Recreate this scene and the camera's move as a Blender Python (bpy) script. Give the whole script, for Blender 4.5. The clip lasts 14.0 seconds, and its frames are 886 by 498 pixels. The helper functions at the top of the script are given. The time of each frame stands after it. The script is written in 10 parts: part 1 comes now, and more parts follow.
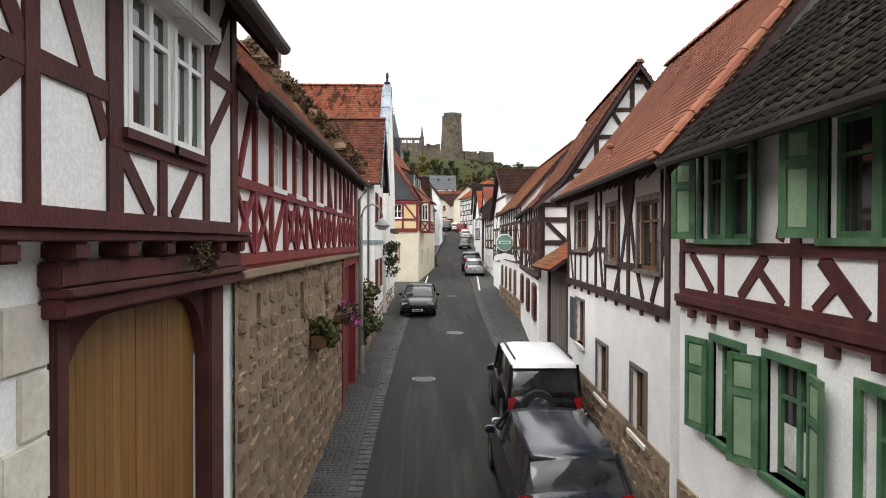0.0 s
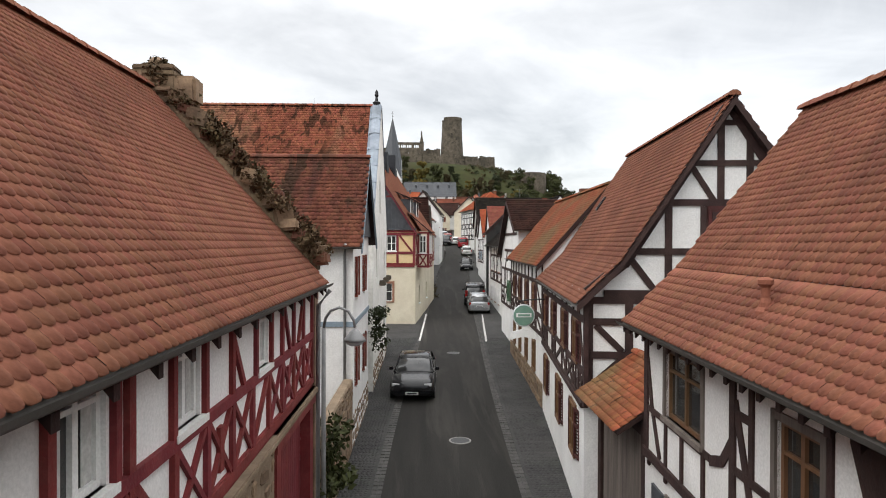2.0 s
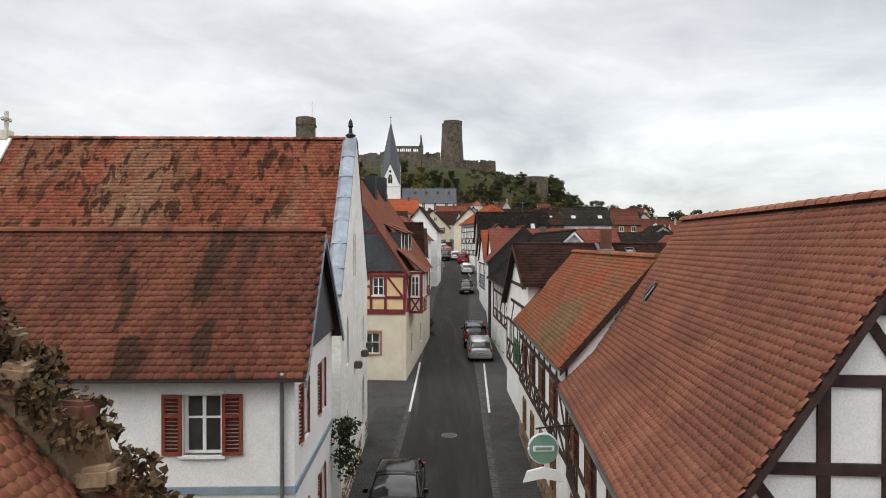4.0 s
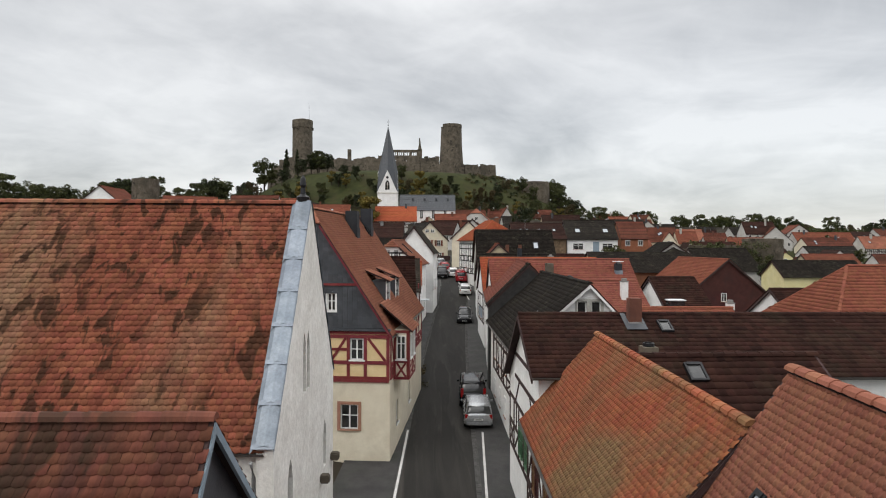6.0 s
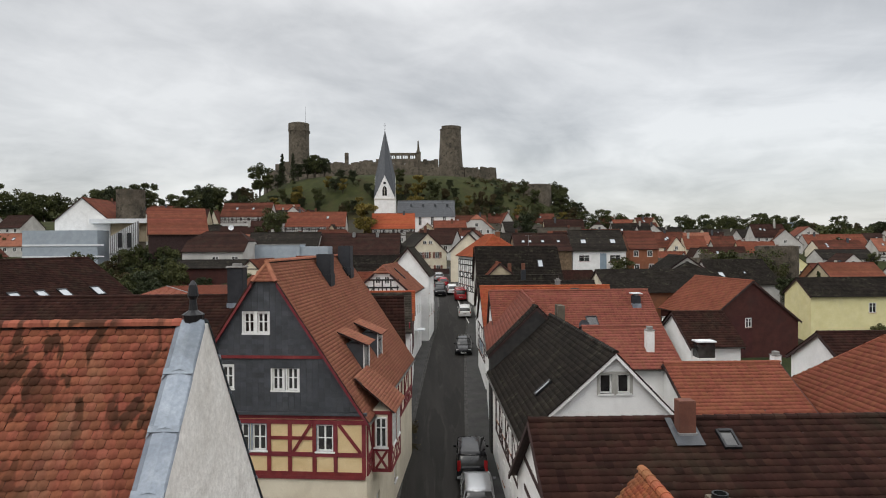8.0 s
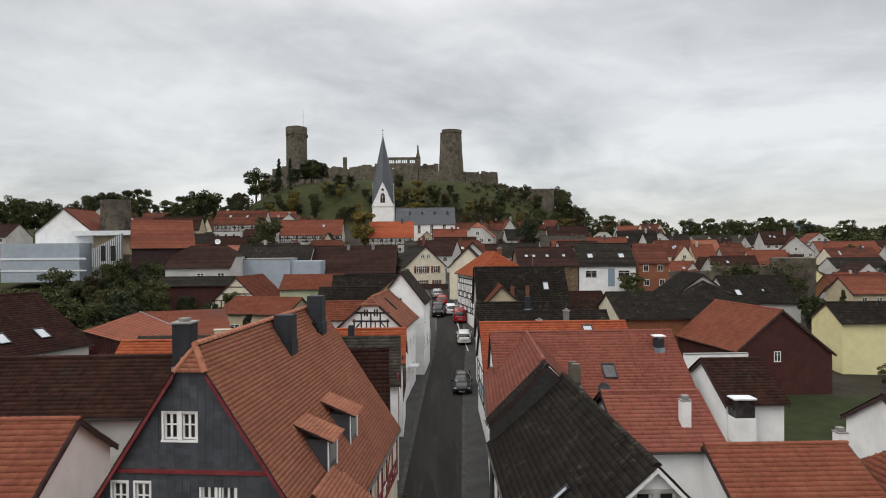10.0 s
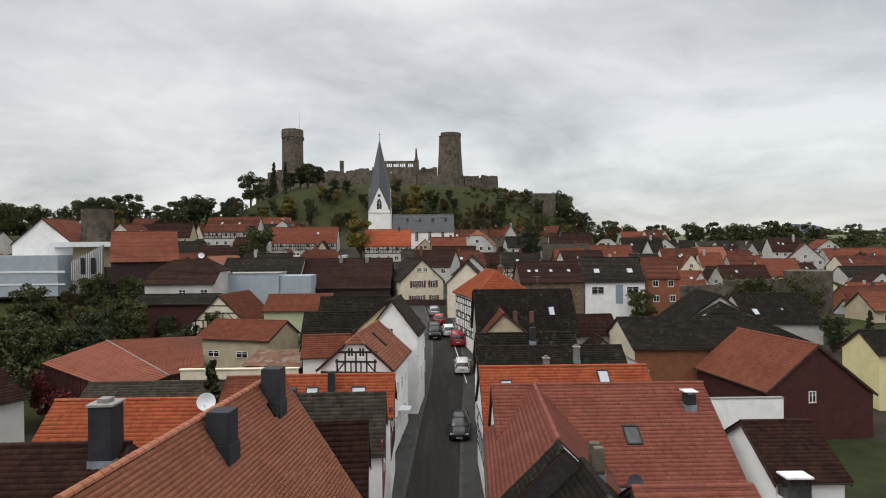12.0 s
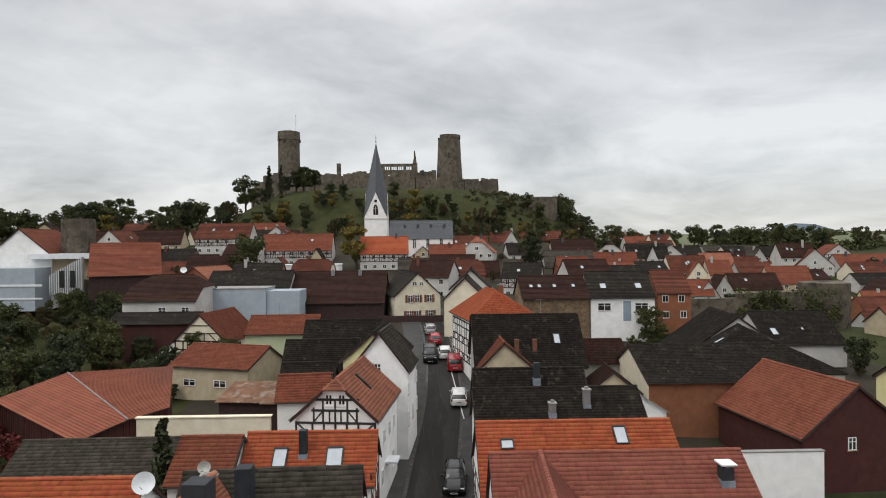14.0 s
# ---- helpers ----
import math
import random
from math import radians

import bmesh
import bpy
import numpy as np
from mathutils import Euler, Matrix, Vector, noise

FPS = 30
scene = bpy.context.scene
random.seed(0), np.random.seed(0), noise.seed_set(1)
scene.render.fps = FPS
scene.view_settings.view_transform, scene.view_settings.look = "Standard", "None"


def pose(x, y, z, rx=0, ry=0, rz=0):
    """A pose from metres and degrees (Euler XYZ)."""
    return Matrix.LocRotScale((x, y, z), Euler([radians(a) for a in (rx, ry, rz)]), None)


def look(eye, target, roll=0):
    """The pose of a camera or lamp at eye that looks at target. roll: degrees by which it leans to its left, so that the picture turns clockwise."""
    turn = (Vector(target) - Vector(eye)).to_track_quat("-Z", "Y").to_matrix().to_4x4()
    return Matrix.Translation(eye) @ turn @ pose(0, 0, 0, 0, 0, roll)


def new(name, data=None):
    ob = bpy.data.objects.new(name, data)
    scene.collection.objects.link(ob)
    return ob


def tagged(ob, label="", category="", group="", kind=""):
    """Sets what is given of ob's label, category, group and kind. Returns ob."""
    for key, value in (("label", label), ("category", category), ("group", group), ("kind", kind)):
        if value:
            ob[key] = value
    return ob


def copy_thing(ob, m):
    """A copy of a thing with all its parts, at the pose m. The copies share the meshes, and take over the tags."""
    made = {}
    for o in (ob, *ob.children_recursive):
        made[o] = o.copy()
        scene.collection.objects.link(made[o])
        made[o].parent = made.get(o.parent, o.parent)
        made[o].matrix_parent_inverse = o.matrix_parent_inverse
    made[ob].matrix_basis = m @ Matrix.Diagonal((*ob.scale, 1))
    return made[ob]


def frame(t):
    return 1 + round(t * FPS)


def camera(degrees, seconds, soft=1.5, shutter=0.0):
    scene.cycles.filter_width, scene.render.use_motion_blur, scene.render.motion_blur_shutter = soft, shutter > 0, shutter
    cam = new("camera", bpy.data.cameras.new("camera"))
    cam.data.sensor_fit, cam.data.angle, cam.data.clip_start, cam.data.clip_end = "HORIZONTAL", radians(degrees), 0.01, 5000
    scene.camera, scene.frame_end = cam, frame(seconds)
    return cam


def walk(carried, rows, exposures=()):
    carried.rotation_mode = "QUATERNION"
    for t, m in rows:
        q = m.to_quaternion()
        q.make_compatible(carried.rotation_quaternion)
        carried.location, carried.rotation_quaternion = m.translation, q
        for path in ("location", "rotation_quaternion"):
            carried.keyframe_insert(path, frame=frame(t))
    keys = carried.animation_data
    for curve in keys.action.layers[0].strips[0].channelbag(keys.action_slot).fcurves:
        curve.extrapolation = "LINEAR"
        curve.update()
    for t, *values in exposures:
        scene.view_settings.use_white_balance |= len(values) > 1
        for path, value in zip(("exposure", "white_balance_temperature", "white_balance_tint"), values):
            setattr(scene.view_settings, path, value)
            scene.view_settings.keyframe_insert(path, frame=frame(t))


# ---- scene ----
cam = camera(69.3, 14.0, 1.05)

PATH = [
    (0, (-0.811, -1.442, 3.647), (-0.761, 0.557, 3.622), 0.1),
    (0.5, (-0.850, 0.139, 4.314), (-0.800, 2.138, 4.291), 0.2),
    (1, (-0.887, 1.831, 5.067), (-0.836, 3.830, 5.045), 0.3),
    (1.5, (-0.841, 3.415, 5.547), (-0.789, 5.414, 5.526), 0.2),
    (2, (-0.709, 5.193, 6.148), (-0.658, 7.192, 6.129), 0.2),
    (2.5, (-0.604, 6.761, 6.781), (-0.554, 8.760, 6.762), 0.2),
    (3, (-0.466, 8.472, 7.406), (-0.417, 10.472, 7.388), 0.1),
    (3.5, (-0.325, 10.111, 8.079), (-0.277, 12.111, 8.061), 0.0),
    (6, (0.403, 18.075, 11.673), (0.452, 20.075, 11.655), 0.2),
    (6.5, (0.604, 19.786, 12.291), (0.653, 21.785, 12.272), 0.1),
    (7, (0.782, 21.499, 12.958), (0.831, 23.498, 12.940), -0.0),
    (7.5, (0.948, 23.128, 13.605), (0.996, 25.127, 13.586), -0.1),
    (8, (1.126, 24.828, 14.256), (1.171, 26.828, 14.236), -0.4),
    (10.5, (1.968, 33.190, 17.260), (2.008, 35.190, 17.244), -0.5),
    (11, (2.090, 34.907, 17.853), (2.131, 36.907, 17.837), -0.5),
    (11.5, (2.257, 36.535, 18.367), (2.297, 38.534, 18.352), -0.5),
    (12, (2.379, 38.159, 18.970), (2.420, 40.159, 18.955), -0.5),
    (12.5, (2.551, 39.739, 19.462), (2.592, 41.738, 19.447), -0.5),
    (13, (2.795, 41.352, 20.008), (2.834, 43.352, 19.994), -0.6),
    (13.5, (2.941, 42.887, 20.572), (2.981, 44.886, 20.557), -0.6),
    (14, (3.157, 44.455, 21.168), (3.196, 46.454, 21.152), -0.6),
]
walk(cam, [(t, look(eye, target, roll)) for t, eye, target, roll in PATH],
     [(0, 0.46), (1.5, 0.14), (3.0, -0.1), (5.0, -0.28), (6.5, -0.4), (10, -0.45), (14, -0.46)])

# ---------------------------------------------------------------- sky and light
world = bpy.data.worlds.new("overcast_sky")
scene.world = world
world.use_nodes = True


class Nodes:
    """Short hand for node trees."""

    def __init__(self, tree):
        self.tree = tree

    def add(self, kind):
        return self.tree.nodes.new(kind)

    def link(self, a, b):
        self.tree.links.new(a, b)

    def math(self, op, a, b=0.0, c=None):
        node = self.tree.nodes.new("ShaderNodeMath")
        node.operation = op
        for i, v in enumerate((a, b, c)):
            if v is None:
                continue
            if isinstance(v, (int, float)):
                node.inputs[i].default_value = v
            else:
                self.link(v, node.inputs[i])
        return node.outputs[0]

    def mix(self, fac, a, b, blend="MIX"):
        node = self.tree.nodes.new("ShaderNodeMix")
        node.data_type, node.blend_type = "RGBA", blend
        for sock, v in ((node.inputs[0], fac), (node.inputs[6], a), (node.inputs[7], b)):
            if isinstance(v, (int, float)):
                sock.default_value = v
            elif isinstance(v, tuple):
                sock.default_value = (*v[:3], 1)
            else:
                self.link(v, sock)
        return node.outputs[2]

    def noise(self, vector, scale, detail=4.0, rough=0.55, distortion=0.0):
        node = self.add("ShaderNodeTexNoise")
        node.inputs["Scale"].default_value = scale
        node.inputs["Detail"].default_value = detail
        node.inputs["Roughness"].default_value = rough
        node.inputs["Distortion"].default_value = distortion
        self.link(vector, node.inputs["Vector"])
        return node.outputs["Fac"]

    def ramp(self, fac, lo, hi, a=0.0, b=1.0):
        node = self.add("ShaderNodeMapRange")
        node.clamp = True
        self.link(fac, node.inputs[0])
        for i, v in enumerate((lo, hi, a, b)):
            node.inputs[i + 1].default_value = v
        return node.outputs[0]


def build_sky():
    tree = world.node_tree
    tree.nodes.clear()
    n = Nodes(tree)
    out = n.add("ShaderNodeOutputWorld")
    sky = n.add("ShaderNodeTexSky")
    sky.sky_type, sky.sun_disc, sky.sun_elevation, sky.sun_rotation = "NISHITA", False, radians(44), radians(-133)
    way = n.add("ShaderNodeTexCoord").outputs["Generated"]
    sep = n.add("ShaderNodeSeparateXYZ")
    n.link(way, sep.inputs[0])
    up = n.math("MAXIMUM", sep.outputs[2], 0.0)
    # cloud layers lie on a flat deck, so they crowd towards the horizon
    deck = n.math("ADD", up, 0.26)
    flat = n.add("ShaderNodeCombineXYZ")
    n.link(n.math("DIVIDE", sep.outputs[0], deck), flat.inputs[0])
    n.link(n.math("DIVIDE", sep.outputs[1], deck), flat.inputs[1])
    drift = n.add("ShaderNodeVectorMath")
    n.link(flat.outputs[0], drift.inputs[0])
    drift.inputs[1].default_value = (2.6, 0.9, 0)
    flat = drift
    big = n.noise(flat.outputs[0], 0.8, 6.0, 0.56, 0.5)
    fine = n.noise(flat.outputs[0], 3.4, 6.0, 0.56, 0.5)
    both = n.math("ADD", n.math("MULTIPLY", big, 0.74), n.math("MULTIPLY", fine, 0.26))
    cloud = n.ramp(both, 0.38, 0.6)
    grey = n.mix(cloud, (0.62, 0.623, 0.624), (1.04, 1.036, 1.025))
    # an overcast sky is about three times brighter overhead than near the horizon
    rise = n.ramp(up, 0.33, 0.9, 1.0, 3.75)
    light = n.mix(1.0, grey, rise, "MULTIPLY")
    total = n.mix(0.03, light, sky.outputs[0])
    bg = n.add("ShaderNodeBackground")
    n.link(total, bg.inputs[0])
    bg.inputs[1].default_value = 1.0
    n.link(bg.outputs[0], out.inputs[0])


build_sky()
sun = new("sun", bpy.data.lights.new("sun", "SUN"))
sun.data.energy, sun.data.angle, sun.data.color = 1.05, radians(35), (1.0, 0.95, 0.88)
sun.matrix_world = look((-60, -36, 80), (0, 20, 0))

# ---------------------------------------------------------------- materials
MATS = {}


def surface(name, dark, light, scale=1.5, rough=0.85, bump=0.25, grain=40.0, stain=None, stain_scale=0.35, stain_amount=0.5,
            vary=0.0, island=True, metal=0.0, spec=0.3, streak=1.0, at=0.5, second=None, blots=None):
    """Colour between two tones by noise, a stain of a third tone, variation piece by piece, grain as relief."""
    m = bpy.data.materials.new(name)
    m.use_nodes = True
    n = Nodes(m.node_tree)
    bsdf = m.node_tree.nodes["Principled BSDF"]
    geo = n.add("ShaderNodeNewGeometry")
    where = geo.outputs["Position"]
    if streak != 1.0:
        pull = streak if isinstance(streak, tuple) else (1, 1, streak)
        scaler = n.add("ShaderNodeVectorMath")
        scaler.operation = "MULTIPLY"
        n.link(where, scaler.inputs[0])
        scaler.inputs[1].default_value = pull
        where = scaler.outputs[0]
    tone = n.ramp(n.noise(where, scale, 6.0, 0.62), 0.33, 0.67)
    colour = n.mix(tone, dark, light)
    if stain:
        patch = n.ramp(n.noise(where, stain_scale, 6.0, 0.68, 0.8), at, at + (0.1 if stain_amount > 0.8 else 0.18), 0.0, stain_amount)
        if second:
            tint, size, low, high, most = second
            colour = n.mix(n.ramp(n.noise(where, size, 5.0, 0.62, 0.4), low, high, 0.0, most), colour, tint)
        colour = n.mix(patch, colour, stain)
    if blots:
        tint, size, low, high = blots
        spots = n.ramp(n.noise(where, size, 3.0, 0.55, 0.5), low, low + 0.05)
        zone = n.ramp(n.noise(where, size * 0.22, 3.0, 0.5), high, high + 0.12)
        colour = n.mix(n.math("MULTIPLY", spots, n.math("MULTIPLY", zone, 0.85)), colour, tint)
    small = n.noise(where, grain, 3.0, 0.6)
    colour = n.mix(n.ramp(small, 0.35, 0.7, 0.32, 0.0), colour, (dark[0] * 0.5, dark[1] * 0.5, dark[2] * 0.5))
    if vary:
        info = n.add("ShaderNodeObjectInfo").outputs["Random"]
        rnd = n.math("FRACT", n.math("ADD", geo.outputs["Random Per Island"] if island else info, info))
        hsv = n.add("ShaderNodeHueSaturation")
        n.link(colour, hsv.inputs["Color"])
        n.link(n.ramp(rnd, 0.0, 1.0, 1.0 - vary, 1.0 + vary), hsv.inputs["Value"])
        n.link(n.ramp(n.math("FRACT", n.math("MULTIPLY", rnd, 7.31)), 0.0, 1.0, 0.494, 0.508), hsv.inputs["Hue"])
        colour = hsv.outputs[0]
    n.link(colour, bsdf.inputs["Base Color"])
    bsdf.inputs["Metallic"].default_value = metal
    bsdf.inputs["Specular IOR Level"].default_value = spec
    n.link(n.ramp(small, 0.2, 0.8, max(rough - 0.08, 0.02), min(rough + 0.08, 1)), bsdf.inputs["Roughness"])
    if bump:
        b = n.add("ShaderNodeBump")
        b.inputs["Strength"].default_value = bump
        b.inputs["Distance"].default_value = 0.02
        n.link(small, b.inputs["Height"])
        n.link(b.outputs[0], bsdf.inputs["Normal"])
    MATS[name] = m
    return m


surface("plaster_white", (0.74, 0.735, 0.72), (0.87, 0.865, 0.85), 0.9, 0.9, 0.25, 30, (0.55, 0.53, 0.5), 0.5, 0.3)
surface("plaster_old", (0.7, 0.685, 0.64), (0.87, 0.86, 0.82), 1.2, 0.95, 1.0, 7, (0.46, 0.43, 0.38), 1.3, 0.45, at=0.54)
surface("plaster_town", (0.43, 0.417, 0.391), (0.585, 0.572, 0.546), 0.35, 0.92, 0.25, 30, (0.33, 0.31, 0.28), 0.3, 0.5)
surface("plaster_cream", (0.62, 0.55, 0.42), (0.74, 0.68, 0.54), 0.9, 0.9, 0.25, 30, (0.45, 0.4, 0.3), 0.5, 0.3)
surface("plaster_ochre", (0.62, 0.46, 0.24), (0.74, 0.58, 0.34), 0.9, 0.9, 0.2, 30)
surface("plaster_yellow", (0.68, 0.62, 0.32), (0.76, 0.7, 0.4), 0.9, 0.9, 0.2, 30, (0.5, 0.46, 0.3), 0.5, 0.25)
surface("plaster_green", (0.4, 0.46, 0.29), (0.5, 0.55, 0.37), 0.9, 0.9, 0.2, 30)
surface("plaster_grey", (0.34, 0.33, 0.3), (0.46, 0.45, 0.41), 0.9, 0.92, 0.3, 30, (0.2, 0.2, 0.18), 0.5, 0.4)
surface("plaster_tan", (0.4, 0.33, 0.22), (0.52, 0.44, 0.31), 0.9, 0.92, 0.3, 30, (0.25, 0.21, 0.15), 0.6, 0.4)
surface("brick_red", (0.17, 0.064, 0.032), (0.245, 0.094, 0.048), 1.4, 0.9, 0.3, 18, (0.15, 0.08, 0.06), 0.5, 0.5, 0.14)
surface("boards_red", (0.042, 0.011, 0.01), (0.068, 0.018, 0.015), 1.4, 0.8, 0.3, 18, (0.035, 0.018, 0.016), 0.5, 0.5, 0.1)
surface("timber_red", (0.13, 0.018, 0.022), (0.21, 0.03, 0.034), 3.0, 0.75, 0.4, 26, (0.3, 0.1, 0.09), 2.0, 0.25, 0.10)
surface("timber_maroon", (0.045, 0.013, 0.012), (0.09, 0.024, 0.021), 3.0, 0.75, 0.4, 26, (0.13, 0.055, 0.048), 2.0, 0.3, 0.14)
surface("timber_dark", (0.026, 0.0135, 0.0125), (0.056, 0.029, 0.026), 3.0, 0.8, 0.4, 26, (0.1, 0.07, 0.06), 2.0, 0.25, 0.12)
surface("timber_black", (0.02, 0.02, 0.02), (0.04, 0.038, 0.036), 3.0, 0.8, 0.4, 26, None, 2, 0, 0.12)
surface("wood_brown", (0.12, 0.06, 0.028), (0.2, 0.105, 0.05), 4.0, 0.6, 0.3, 30, None, 1, 0, 0.12, streak=0.15)
surface("wood_ochre", (0.19, 0.094, 0.029), (0.29, 0.148, 0.046), 5.0, 0.5, 0.25, 30, (0.11, 0.055, 0.02), 1.5, 0.4, 0.10, streak=0.08)
surface("wood_grey", (0.11, 0.09, 0.08), (0.2, 0.17, 0.15), 5.0, 0.85, 0.4, 30, None, 1, 0, 0.18, streak=0.1)
surface("shutter_brown", (0.17, 0.036, 0.02), (0.235, 0.055, 0.03), 3.0, 0.7, 0.3, 30, None, 1, 0, 0.06)
surface("paint_green", (0.035, 0.095, 0.048), (0.085, 0.17, 0.088), 3.0, 0.5, 0.2, 40, (0.16, 0.24, 0.15), 2.0, 0.45, 0.08)
surface("paint_white", (0.74, 0.74, 0.72), (0.84, 0.84, 0.82), 3.0, 0.45, 0.1, 40)
surface("paint_bluegrey", (0.2, 0.26, 0.31), (0.27, 0.33, 0.38), 3.0, 0.6, 0.1, 40)
surface("tile_red", (0.128, 0.041, 0.025), (0.184, 0.059, 0.035), 0.8, 0.9, 0.3, 24, (0.11, 0.045, 0.03), 0.5, 0.5, 0.15, spec=0.12)
surface("tile_mossy", (0.125, 0.046, 0.03), (0.19, 0.07, 0.045), 1.1, 0.92, 0.4, 22, (0.062, 0.03, 0.026), 0.85, 0.8, 0.2, second=((0.24, 0.095, 0.055), 0.5, 0.5, 0.68, 0.5), blots=((0.035, 0.025, 0.017), 1.6, 0.54, 0.46), spec=0.12, streak=(1.0, 0.3, 0.3), at=0.46)
surface("tile_hall", (0.205, 0.066, 0.04), (0.3, 0.1, 0.06), 1.3, 0.92, 0.6, 16, (0.12, 0.05, 0.032), 0.9, 0.5, 0.22, second=((0.25, 0.19, 0.115), 0.3, 0.47, 0.64, 0.6), blots=((0.03, 0.02, 0.012), 2.5, 0.53, 0.38), spec=0.12, streak=(1.0, 0.42, 0.42))
surface("tile_lichen", (0.25, 0.072, 0.036), (0.32, 0.096, 0.048), 1.1, 0.92, 0.4, 22, (0.14, 0.075, 0.036), 0.5, 0.5, 0.16, second=((0.16, 0.14, 0.07), 0.26, 0.46, 0.62, 0.72), spec=0.12)
surface("tile_orange", (0.265, 0.064, 0.029), (0.335, 0.085, 0.039), 0.8, 0.85, 0.2, 24, (0.24, 0.058, 0.024), 0.5, 0.4, 0.14, spec=0.12)
surface("tile_salmon", (0.171, 0.0558, 0.0342), (0.227, 0.0765, 0.0477), 0.6, 0.88, 0.2, 24, (0.19, 0.064, 0.036), 0.4, 0.35, 0.12, spec=0.12)
surface("tile_rose", (0.18, 0.0594, 0.0423), (0.236, 0.081, 0.0576), 0.6, 0.85, 0.2, 24, (0.18, 0.058, 0.042), 0.4, 0.4, 0.12, spec=0.12)
surface("tile_brown", (0.0221, 0.00952, 0.00723), (0.0399, 0.0166, 0.0123), 0.8, 0.92, 0.3, 24, (0.034, 0.026, 0.017), 0.5, 0.6, 0.28, spec=0.12)
surface("tile_dark", (0.012, 0.0098, 0.008), (0.024, 0.0195, 0.016), 0.9, 0.92, 0.35, 24, (0.045, 0.04, 0.027), 0.6, 0.5, 0.3, at=0.53, blots=((0.055, 0.052, 0.036), 2.2, 0.57, 0.48), spec=0.12)
surface("tile_grey", (0.035, 0.030, 0.024), (0.068, 0.058, 0.046), 0.9, 0.92, 0.35, 24, (0.035, 0.034, 0.022), 0.6, 0.6, 0.28, spec=0.12)
surface("slate", (0.034, 0.038, 0.044), (0.056, 0.061, 0.071), 2.0, 0.55, 0.25, 22, (0.11, 0.115, 0.12), 1.0, 0.3, 0.22, spec=0.5)
surface("stone_castle", (0.069, 0.057, 0.0423), (0.17, 0.143, 0.109), 0.55, 0.95, 1.0, 2.6, (0.05, 0.044, 0.033), 0.14, 0.75, blots=((0.03, 0.027, 0.02), 0.9, 0.56, 0.42))
surface("stone_rubble", (0.13, 0.085, 0.053), (0.29, 0.2, 0.127), 2.2, 0.92, 0.6, 20, (0.06, 0.042, 0.03), 1.0, 0.6, 0.26)
surface("mortar", (0.18, 0.13, 0.086), (0.28, 0.21, 0.145), 2.4, 0.95, 0.6, 25, (0.09, 0.066, 0.046), 0.8, 0.5)
surface("quoin", (0.56, 0.53, 0.46), (0.7, 0.67, 0.6), 2.0, 0.92, 0.4, 20, (0.35, 0.3, 0.24), 1.0, 0.5, 0.08)
surface("sandstone_red", (0.3, 0.15, 0.1), (0.38, 0.2, 0.14), 2.0, 0.9, 0.3, 20, None, 1, 0, 0.05)
surface("asphalt", (0.0145, 0.0133, 0.0118), (0.032, 0.0293, 0.0262), 0.8, 0.85, 0.3, 60, (0.07, 0.064, 0.056), 0.9, 0.65, spec=0.18, streak=(1.0, 0.07, 1.0), blots=((0.014, 0.0125, 0.011), 0.9, 0.52, 0.45))
surface("setts", (0.03, 0.029, 0.029), (0.06, 0.057, 0.055), 0.8, 0.85, 0.5, 30, (0.04, 0.05, 0.035), 0.6, 0.4, 0.25)
surface("concrete", (0.2, 0.195, 0.185), (0.3, 0.29, 0.275), 1.5, 0.9, 0.4, 30, (0.13, 0.125, 0.115), 0.6, 0.5, 0.12)
surface("gutter_stone", (0.055, 0.053, 0.05), (0.1, 0.096, 0.09), 1.5, 0.9, 0.4, 30, (0.04, 0.04, 0.037), 0.6, 0.5, 0.15)
surface("road_paint", (0.5, 0.49, 0.47), (0.68, 0.67, 0.65), 4.0, 0.7, 0.2, 50, (0.2, 0.2, 0.19), 3.0, 0.5)
surface("grass", (0.0204, 0.0255, 0.0085), (0.0442, 0.0476, 0.0153), 0.25, 0.95, 0.6, 9, (0.046, 0.034, 0.017), 0.06, 0.7, spec=0.1)
surface("earth", (0.026, 0.021, 0.015), (0.046, 0.038, 0.028), 0.3, 0.95, 0.5, 9, (0.03, 0.042, 0.016), 0.15, 0.6, spec=0.12)
surface("field", (0.06, 0.08, 0.03), (0.11, 0.115, 0.055), 0.004, 0.95, 0.0, 0.5, (0.12, 0.1, 0.06), 0.003, 0.6)
# pale blue holds the distance haze, painted into the hills' colour
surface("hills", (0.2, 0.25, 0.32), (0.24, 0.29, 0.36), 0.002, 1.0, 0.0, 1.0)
surface("leaf_green", (0.0344, 0.0413, 0.0138), (0.0722, 0.0791, 0.0258), 0.25, 0.75, 0.0, 9, (0.09, 0.078, 0.024), 0.12, 0.5, 0.35, spec=0.2)
surface("leaf_dark", (0.0213, 0.0279, 0.0115), (0.0459, 0.0541, 0.0221), 0.25, 0.75, 0.0, 9, None, 0.1, 0, 0.35, spec=0.2)
surface("leaf_yellow", (0.11, 0.085, 0.02), (0.2, 0.145, 0.03), 0.25, 0.75, 0.0, 9, (0.075, 0.085, 0.02), 0.3, 0.6, 0.35, spec=0.2)
surface("leaf_brown", (0.051, 0.0382, 0.017), (0.0892, 0.0663, 0.0289), 0.25, 0.75, 0.0, 9, (0.04, 0.05, 0.018), 0.2, 0.6, 0.35, spec=0.2)
surface("leaf_moss", (0.06, 0.036, 0.02), (0.11, 0.07, 0.035), 2.0, 0.9, 0.0, 9, (0.04, 0.05, 0.018), 1.0, 0.6, 0.3, spec=0.2)
